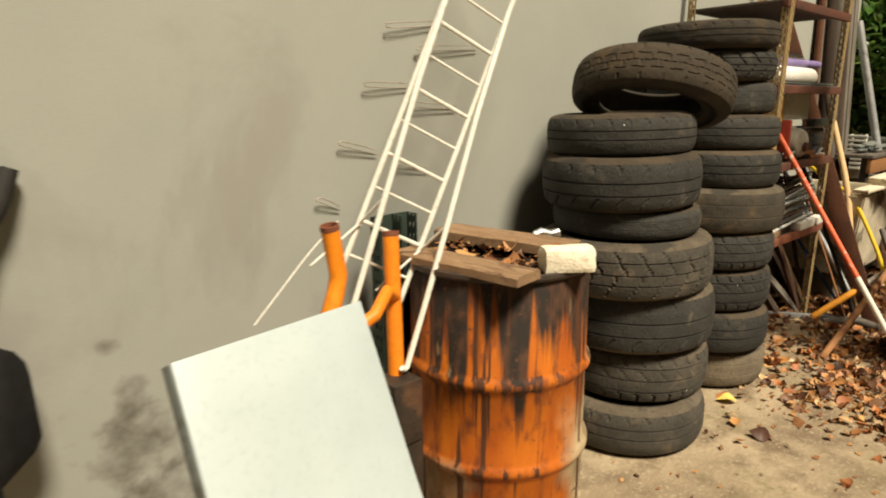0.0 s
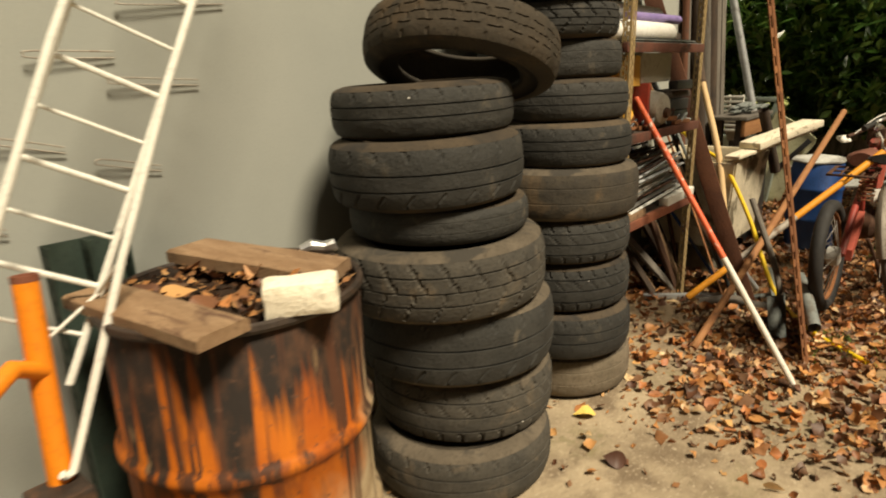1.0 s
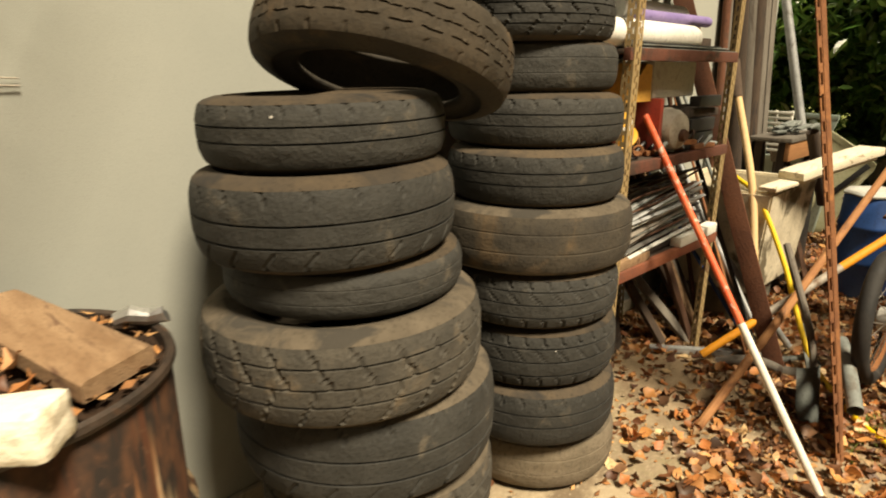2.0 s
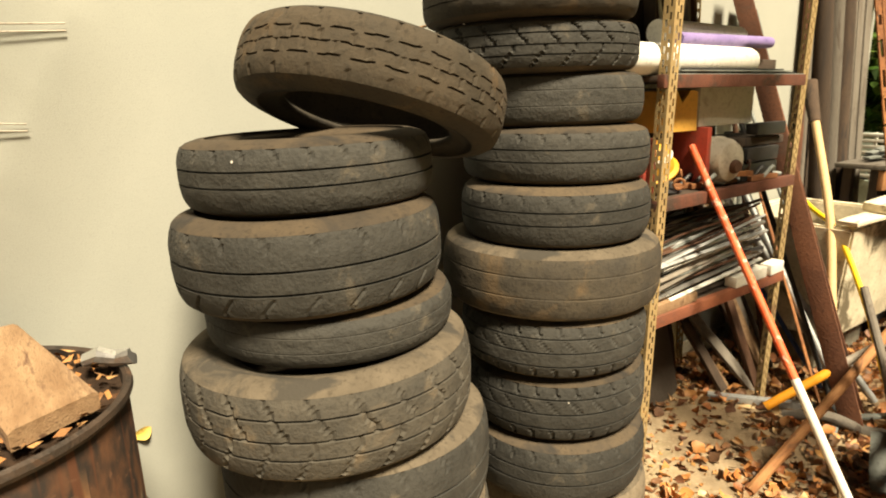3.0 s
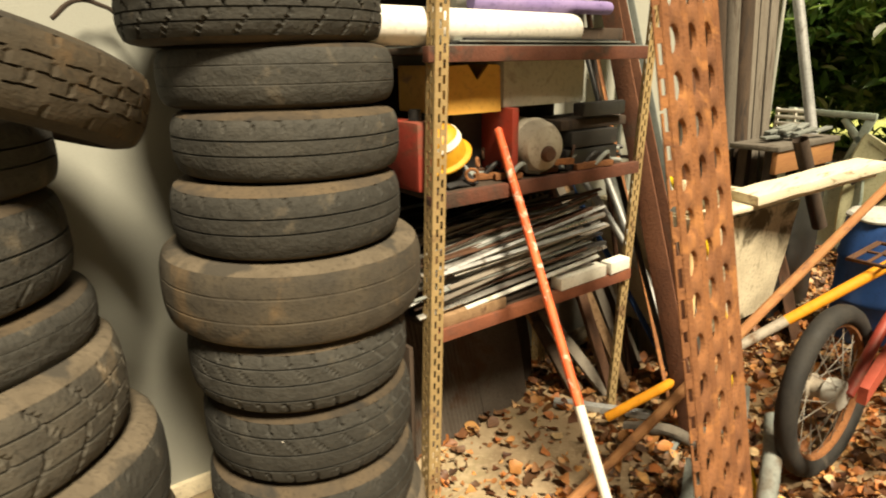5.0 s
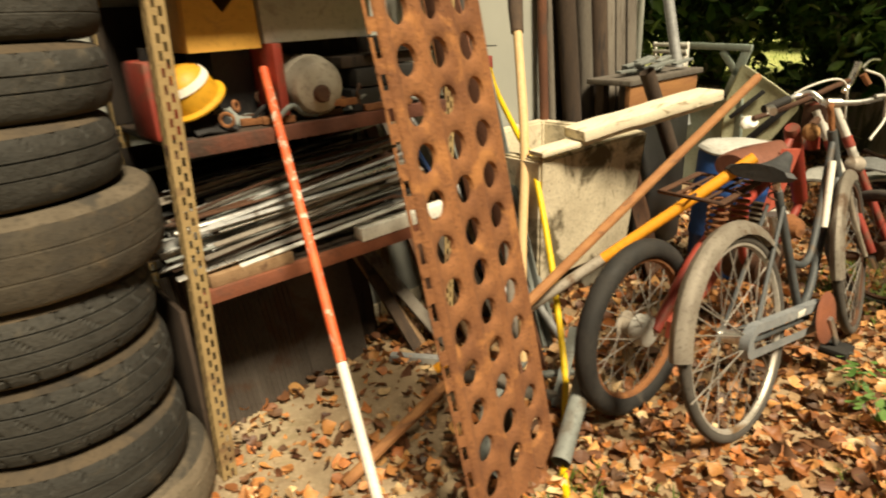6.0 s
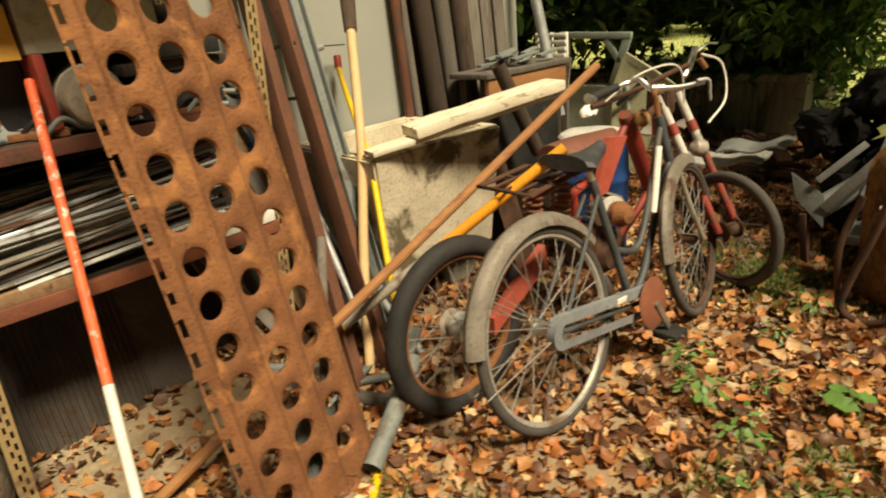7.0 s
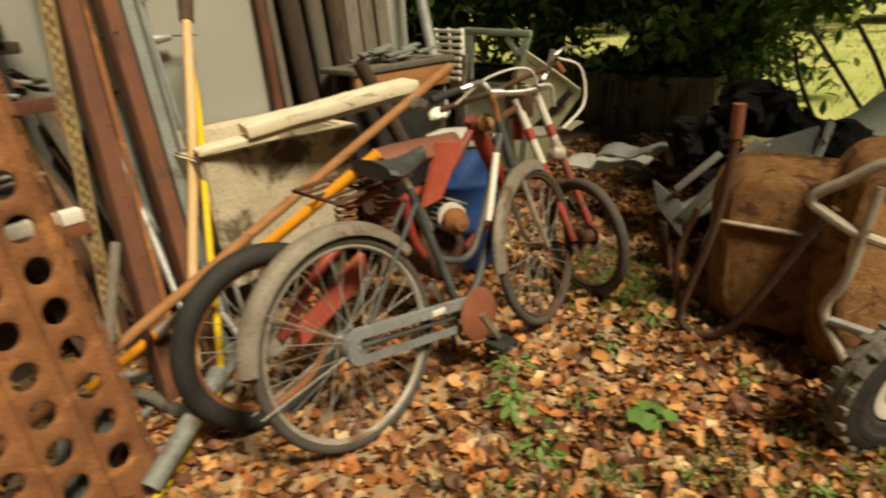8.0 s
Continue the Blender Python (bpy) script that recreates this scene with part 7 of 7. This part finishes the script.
for i, (c_, s_) in enumerate((((6.60, -0.15, 0.69), (0.15, 0.17, 0.10)), ((6.68, -0.44, 0.56), (0.20, 0.18, 0.07)), ((6.48, 0.06, 0.55), (0.12, 0.14, 0.10)), ((6.60, -0.30, 0.26), (0.32, 0.38, 0.27)))):
    bm = BM()
    bmesh.ops.create_icosphere(bm, subdivisions=5, radius=1.0, matrix=Matrix.Translation(c_) @ Matrix.Diagonal((*s_, 1)))
    for v in bm.verts:
        q = v.co.copy()
        fold = V(abs(noise.noise(q * 7)), abs(noise.noise(q * 7 + V(9, 0, 0))), abs(noise.noise(q * 7 + V(0, 9, 0))) - 0.2)
        v.co += 0.13 * fold * (1 if i < 3 else 0.5) + 0.05 * noise.noise_vector(q * 13) + 0.025 * noise.noise_vector(q * 34)
    tagged(part("plastic_sheeting", bm, SHEETING, edge=24), "crumpled dark plastic sheeting on the scrap heap", "sheeting", "sheeting on the heap")
bm = sheet(BM(), [(6.85, -0.36, 0.57), (6.85, -0.98, 0.52), (7.3, -1.1, 0.80), (7.15, -0.56, 0.74)], 0.01, 10, 10, 0.03, 1)
tagged(part("tarpaulin", rough_up(bm, 0.03, 5), CARGREEN), "pale green tarpaulin draped over scrap", "tarpaulin")
tagged(part("support_heap", rough_up(box(BM(), (6.9, -1.2, 0.0), (7.25, -0.52, 0.54), None, 0.05), 0.05, 4), DARKWALL), "dark block under the tarpaulin", "block")


def barrow(at, m, label, with_wheel):
    """A wheelbarrow: pressed tray with rim and ribs, tube chassis, legs, handles and wheel."""
    ob = thing("wheelbarrow", at, label, "wheelbarrow", "rusty barrows")
    # tray: a shallow pan opening away from the viewer; local x across, y along, z deep
    bm = BM()
    rows = []
    for d, (w0, w1, l) in ((0.0, (0.14, 0.18, 0.24)), (0.012, (0.16, 0.20, 0.265)), (0.12, (0.21, 0.26, 0.315)), (0.20, (0.24, 0.29, 0.345)), (0.205, (0.255, 0.305, 0.36))):
        ring = []
        for k in range(48):
            a = 2 * math.pi * k / 48
            cx, cy = math.cos(a), math.sin(a)
            e = 0.45
            x, y = math.copysign(abs(cx) ** e, cx), math.copysign(abs(cy) ** e, cy)
            w_ = w0 + (w1 - w0) * (y + 1) / 2
            ring.append(bm.verts.new(m @ V(x * w_, y * l, d)))
        rows.append(ring)
    for a, b in zip(rows, rows[1:]):
        for k in range(48):
            bm.faces.new((a[k], a[(k + 1) % 48], b[(k + 1) % 48], b[k]))
    bm.faces.new(rows[0])
    bmesh.ops.solidify(bm, geom=bm.faces, thickness=0.004)
    rough_up(bm, 0.004, 8)
    part("tray", bm, RUST_TRAY, ob, "deeply rusted steel tray")
    part("strap", bar(BM(), m @ V(-0.22, 0.10, -0.012), m @ V(0.22, 0.10, -0.012), 0.03, 0.01), FENDER, ob, "pale steel strap across the tray")
    return ob


LOOP = [V(5.66, -0.346, 0.85), V(5.66, -0.348, 0.749), V(5.66, -0.319, 0.462), V(5.66, -0.25, 0.172), V(5.66, -0.236, 0.06), V(5.66, -0.30, 0.018), V(5.66, -0.391, 0.05), V(5.66, -0.479, 0.199), V(5.66, -0.609, 0.488), V(5.66, -0.669, 0.596)]
B1 = Matrix.Translation((5.80, -0.50, 0.335)) @ Matrix(((0.12, 0.20, 0.97), (-0.99, 0.03, 0.11), (-0.01, 0.98, -0.20))).to_3x3().to_4x4()
bw = barrow((5.8, -0.45, 0), B1, "rusty wheelbarrow tipped up on its nose", False)
part("handle", tube(BM(), smooth_path(LOOP, 6), 0.015, 10), RUST_D, bw, "bent brown tube handle")
part("grip", tube(BM(), [LOOP[0] + V(0, 0, 0.04), LOOP[0], LOOP[0].lerp(LOOP[1], 0.7)], 0.021, 10), RUST_O, bw, "worn reddish grip")
part("leg", tube(BM(), smooth_path([(5.70, -0.24, 0.5), (5.66, -0.20, 0.3), (5.70, -0.22, 0.05)], 5), 0.013, 10), RUST_D, bw)
bar2 = thing("wheelbarrow", (5.4, -1.0, 0), "second rusty wheelbarrow with a knobbly wheel", "wheelbarrow", "rusty barrows")
bm = BM()
rows = []
m2 = Matrix.Translation((5.68, -0.93, 0.44)) @ Matrix(((0.25, 0.25, 0.93), (-0.96, 0.05, 0.25), (-0.05, 0.96, -0.22))).to_3x3().to_4x4()
for d, w0, l in ((0.0, 0.19, 0.27), (0.012, 0.21, 0.30), (0.16, 0.27, 0.38), (0.165, 0.285, 0.395)):
    rows.append([bm.verts.new(m2 @ V(math.copysign(abs(math.cos(a)) ** 0.45, math.cos(a)) * w0, math.copysign(abs(math.sin(a)) ** 0.45, math.sin(a)) * l, d)) for a in np.linspace(0, 2 * math.pi, 48, endpoint=False)])
for a, b in zip(rows, rows[1:]):
    for k in range(48):
        bm.faces.new((a[k], a[(k + 1) % 48], b[(k + 1) % 48], b[k]))
bm.faces.new(rows[0])
bmesh.ops.solidify(bm, geom=bm.faces, thickness=0.004)
part("tray", rough_up(bm, 0.004, 8), RUST_TRAY, bar2, "deeply rusted steel tray")
part("handle", tube(BM(), smooth_path([(5.5, -0.95, 0.86), (5.5, -0.783, 0.792), (5.5, -0.706, 0.733), (5.5, -0.640, 0.685), (5.5, -0.632, 0.655), (5.5, -0.66, 0.635), (5.5, -0.746, 0.59), (5.52, -0.84, 0.56)], 6), 0.016, 10), FENDER, bar2, "worn pale steel tube handle")
part("chassis", tube(BM(), smooth_path([(5.5, -0.786, 0.73), (5.5, -0.757, 0.452), (5.5, -0.72, 0.346), (5.5, -0.738, 0.275), (5.48, -0.807, 0.182), (5.42, -0.86, 0.10)], 6), 0.014, 10), FENDER, bar2, "worn pale steel tube")
part("chassis", bar(BM(), (5.5, -0.738, 0.30), (5.5, -1.05, 0.272), 0.03, 0.02), GALV, bar2)
WH, WA = V(5.40, -0.93, 0.208), V(0.50, 0.86, 0.05)
tread, walls_ = tyre_mesh(0.205, 0.09, "block", 90, 0.5)
wz = Matrix.Translation(WH) @ basis(WA).to_4x4()
for me in (tread, walls_):
    me.transform(wz)
wh = part("tyre", tread, DUSTRUB, bar2, "knobbly dusty grey pneumatic tyre")
part("sidewall", walls_, BLACKRUB, wh)
mw = basis(WA)
for k in range(22):
    a = 2 * math.pi * k / 22
    for s in (-1, 1):
        p = WH + mw @ V(0.204 * math.cos(a + s * 0.07), 0.204 * math.sin(a + s * 0.07), s * 0.025)
        part("knob", box(BM(), (-0.014, -0.009, -0.006), (0.014, 0.009, 0.007), Matrix.Translation(p) @ (mw @ Matrix.Rotation(a, 3, "Z") @ Matrix(((0, 0, 1), (0, 1, 0), (-1, 0, 0)))).to_4x4()), DUSTRUB, wh)
part("rim", lathe(BM(), [(0.0, -0.02), (0.03, -0.035), (0.05, -0.02), (0.085, -0.03), (0.095, -0.03), (0.095, 0.03), (0.05, 0.02), (0, 0.02)], WH, WA, 32), OFFWHITE, wh, "cream painted wheel disc")


# ---- plants ----
def weed(x, y, n, size, round_leaf, label):
    ob = thing("weed", (x, y, 0), label, "weed", "green weeds among the leaves")
    r_ = random.Random(int(x * 1000 + y * 777))
    verts, faces = [], []
    for i in range(n):
        a, d, s = r_.uniform(0, 6.28), r_.uniform(0.2, 1.0) * size, r_.uniform(0.5, 1.0) * size * (0.7 if round_leaf else 0.45)
        h = r_.uniform(0.35, 1.0) * size * (0.8 if round_leaf else 1.2)
        c_ = V(x + d * math.cos(a), y + d * math.sin(a), h + 0.01)
        m = Matrix.Translation(c_) @ Matrix.Rotation(a, 4, "Z") @ Matrix.Rotation(r_.uniform(0.1, 0.7), 4, "Y")
        o = len(verts)
        k = 10
        verts.append(m @ V(0, 0, -0.10 * s))
        for j in range(k):
            t = 2 * math.pi * j / k
            rr = s * ((0.55 + 0.07 * math.cos(5 * t)) if round_leaf else 0.5)
            verts.append(m @ V(rr * math.cos(t) * (1.0 if round_leaf else 1.3), rr * math.sin(t) * (1.0 if round_leaf else 0.6), 0.06 * s * math.cos(2 * t)))
        faces += [(o, o + 1 + j, o + 1 + (j + 1) % k) for j in range(k)]
    tagged(part("leaves", mesh_from("leaves", verts, faces, True), WEED, ob), kind="stuff")
    bm = BM()
    for i in range(max(3, n // 3)):
        a = r_.uniform(0, 6.28)
        tube(bm, [(x, y, -0.005), (x + 0.3 * size * math.cos(a), y + 0.3 * size * math.sin(a), size * 0.5), (x + 0.6 * size * math.cos(a), y + 0.6 * size * math.sin(a), size * 0.8)], 0.0016, 5)
    tagged(part("stem", bm, WEED, ob), kind="stuff")


weed(5.08, -0.40, 7, 0.10, True, "broad-leaved green weed among fallen leaves")
for x, y, n, s in ((4.83, -0.05, 26, 0.09), (4.95, 0.05, 22, 0.09), (4.72, -0.22, 22, 0.08), (4.52, -0.28, 14, 0.06), (5.35, -0.1, 12, 0.06), (4.62, -0.5, 10, 0.05), (5.6, -0.15, 14, 0.08), (4.9, -0.62, 12, 0.05), (4.35, -0.42, 8, 0.05), (5.25, -0.75, 16, 0.05), (5.05, -0.85, 14, 0.045), (5.45, -0.55, 14, 0.05), (4.78, -0.78, 12, 0.045), (5.0, -0.2, 14, 0.06)):
    weed(x, y, n, s, False, "small leafy green weed among fallen leaves")


def tufts(name, count, seed, area, h, label, keep):
    r_ = random.Random(seed)
    verts, faces = [], []
    while count > 0:
        x, y = r_.uniform(area[0], area[1]), r_.uniform(area[2], area[3])
        if r_.random() > keep(x, y):
            continue
        count -= 1
        z = lie(x, y)
        for b in range(4):
            a, l, w_ = r_.uniform(0, 6.28), r_.uniform(0.4, 1.0) * h, r_.uniform(0.0015, 0.003)
            dx, dy = math.cos(a), math.sin(a)
            o = len(verts)
            verts += [(x - dy * w_, y + dx * w_, z), (x + dy * w_, y - dx * w_, z), (x + dx * l * 0.3 + dy * w_, y + dy * l * 0.3 - dx * w_, z + l * 0.6), (x + dx * l * 0.3 - dy * w_, y + dy * l * 0.3 + dx * w_, z + l * 0.6), (x + dx * l * 0.75, y + dy * l * 0.75, z + l * 0.85)]
            faces += [(o, o + 1, o + 2, o + 3), (o + 3, o + 2, o + 4)]
    tagged(part(name, mesh_from(name, verts, faces), GRASS), label, "grass", kind="stuff")


tufts("grass", 4200, 8, (3.6, 8.5, -2.4, 0.5), 0.06, "thin short grass among fallen leaves", lambda x, y: max(0.0, noise.noise(V(x * 1.1, y * 1.1, 20)) * 1.6 + (0.15 if y < -0.3 else 0)))
tufts("moss_tuft", 260, 9, (5.72, 5.98, -0.02, 0.22), 0.07, "mossy grass tuft at the moped's front wheel", lambda x, y: 1.0)
tufts("lawn_grass", 5000, 10, (9.6, 24, -8, 16), 0.12, "sunlit grass beyond the garden wall", lambda x, y: 1.0)


def tree(name, foot, height, crown_c, crown_r, leaves, leaf, seed, label, droop=0.0, mat=None, low=None):
    """Tapered trunk, forking limbs, and a crown of single leaves gathered in ragged clumps along twigs."""
    r_ = random.Random(seed)
    ob = thing(name, foot, label, "tree")
    foot, crown_c = Vector(foot), Vector(crown_c)
    top = V(foot.x * 0.5 + crown_c.x * 0.5, foot.y * 0.5 + crown_c.y * 0.5, height)
    bm = BM()
    trunk = smooth_path([foot - V(0, 0, 0.1), foot.lerp(top, 0.35) + V(0.05, -0.04, 0), foot.lerp(top, 0.7) + V(-0.05, 0.05, 0), top], 5)
    tube(bm, trunk, 0.16, 12, taper=[1.25 - 1.0 * i / (len(trunk) - 1) for i in range(len(trunk))])
    part("trunk", rough_up(bm, 0.012, 6), BARK, ob)
    bm = BM()
    clumps = []
    for i in range(26):
        d = V(r_.gauss(0, 1), r_.gauss(0, 1), r_.gauss(0, 0.8)).normalized()
        end = crown_c + V(d.x * crown_r[0], d.y * crown_r[1], d.z * crown_r[2]) * r_.uniform(0.55, 0.95)
        start = foot.lerp(top, r_.uniform(0.45, 0.98))
        mid = start.lerp(end, 0.5) + V(0, 0, 0.25)
        path = smooth_path([start, mid, end + V(0, 0, -droop * 0.4)], 4)
        tube(bm, path, 0.035, 6, taper=[1 - 0.8 * k / (len(path) - 1) for k in range(len(path))])
        for k in range(5):
            clumps.append((path[-1].lerp(path[len(path) // 2], k / 5.0) + V(r_.gauss(0, 0.25), r_.gauss(0, 0.25), r_.gauss(0, 0.2) - droop * r_.random()), r_.uniform(0.22, 0.5)))
    part("limbs", bm, BARK, ob)
    verts, faces = [], []
    for i in range(leaves):
        c_, s = clumps[r_.randrange(len(clumps))]
        d = V(r_.gauss(0, 1), r_.gauss(0, 1), r_.gauss(0, 0.75)) * s * 0.62
        if low and (c_ + d).z < low(c_ + d):
            continue
        l = leaf * r_.uniform(0.6, 1.25)
        m = Matrix.Translation(c_ + d) @ Matrix.Rotation(r_.uniform(0, 6.28), 4, "Z") @ Matrix.Rotation(r_.gauss(0.5, 0.5), 4, "X") @ Matrix.Rotation(r_.gauss(0, 0.5), 4, "Y")
        a = np.array(m)
        pts = np.array([(0, -0.5, 0), (0.23, -0.1, 0.05), (0.17, 0.25, 0.03), (0, 0.55, -0.06), (-0.17, 0.25, 0.03), (-0.23, -0.1, 0.05), (0, 0.0, -0.02)]) * l
        w_ = pts @ a[:3, :3].T + a[:3, 3]
        o = len(verts)
        verts.extend(w_.tolist())
        faces += [(o + 6, o + k, o + (k + 1) % 6) for k in range(6)]
    part("crown", mesh_from("crown", verts, faces, False), mat or TREE_LEAF, ob)


def GAP(p):
    """A ragged gap between the crowns above the wall, through which the lawn shines."""
    u = (p.x - 8.5) / 2.5
    d = ((p.y - 1.73 - 1.15 * u) / 0.33) ** 2 + ((p.z - 0.84 + 0.20 * u) / 0.15) ** 2
    return 9.0 if p.x < 12 and d < 1.0 + 1.2 * noise.noise(p * 4) else 0.0


def UNDER(p):
    """Height of the crowns' underside, which rises over the open end of the garden wall."""
    if GAP(p) > 0:
        return GAP(p)
    return 0.3 if p.y > 1.0 else min(1.1, 0.72 + 0.30 * (1.0 - p.y) + 0.10 * noise.noise(p * 3))


tree("tree", (9.9, 3.2, 0), 3.6, (9.0, 2.6, 2.55), (2.2, 2.2, 1.35), 20000, 0.15, 21, "dark green broad-leaved tree with hanging branches", 0.75, None, UNDER)
tree("tree", (10.9, 1.3, 0), 3.8, (9.3, 1.1, 2.6), (2.3, 1.5, 1.3), 20000, 0.14, 22, "dark green leafy tree over the garden wall", 0.75, None, UNDER)
tree("shrub", (9.75, 1.35, 0), 1.3, (9.55, 1.3, 1.0), (0.45, 0.6, 0.65), 9000, 0.11, 27, "dark green shrub behind the garden wall", 0.2, None, GAP)
tree("tree", (8.4, 4.9, 0), 3.4, (7.9, 4.3, 2.1), (1.9, 1.6, 1.8), 12000, 0.19, 23, "bright leafy green tree behind the wall's end", 0.8, LIGHT_LEAF)
# added crown out of view, placed so its shade falls around the scrap heap
tree("tree", (7.4, -3.9, 0), 4.2, (7.0, -1.75, 3.6), (1.5, 1.3, 0.9), 1500, 0.17, 28, "unseen leafy tree added to shade the scrap heap", 0.3)
tree("tree", (9.8, -4.6, 0), 4.0, (8.9, -4.0, 3.2), (2.3, 2.0, 1.3), 12000, 0.15, 24, "dark leafy tree at the garden's edge", 0.5)
tree("tree", (11.6, 6.2, 0), 4.2, (11.2, 5.6, 2.8), (2.4, 2.4, 2.2), 12000, 0.16, 25, "dense dark green tree behind the others", 0.8)
tree("tree", (13.2, 2.6, 0), 4.2, (12.8, 2.4, 3.2), (2.4, 2.4, 2.0), 9000, 0.18, 26, "dense dark green tree further back", 0.8)
for i in range(16):
    x, y = 22 + 2.5 * math.sin(i * 1.7), -15 + 3.0 * i
    tree("tree", (x, y, 0), 4.5, (x, y, 3.4), (2.6, 2.4, 3.2), 1500, 0.42, 40 + i, "yellow-green tree far across the grass", 1.0, FAR_LEAF)

# bare sticks leaning at the open end of the garden wall
for pts in (((7.9, -0.72, 0.0), (7.9, -0.33, 0.516), (7.9, 0.05, 1.02)), ((7.95, -0.70, 0.0), (7.92, -0.41, 0.68), (7.9, -0.22, 1.0)), ((8.0, -0.30, 0.0), (7.9, 0.0, 0.62), (7.85, 0.06, 0.85))):
    tagged(part("stick", tube(BM(), smooth_path([Vector(p) for p in pts], 5), 0.013, 8), BARK), "bare dark stick leaning in the scrap before the lawn", "stick", "sticks by the lawn")
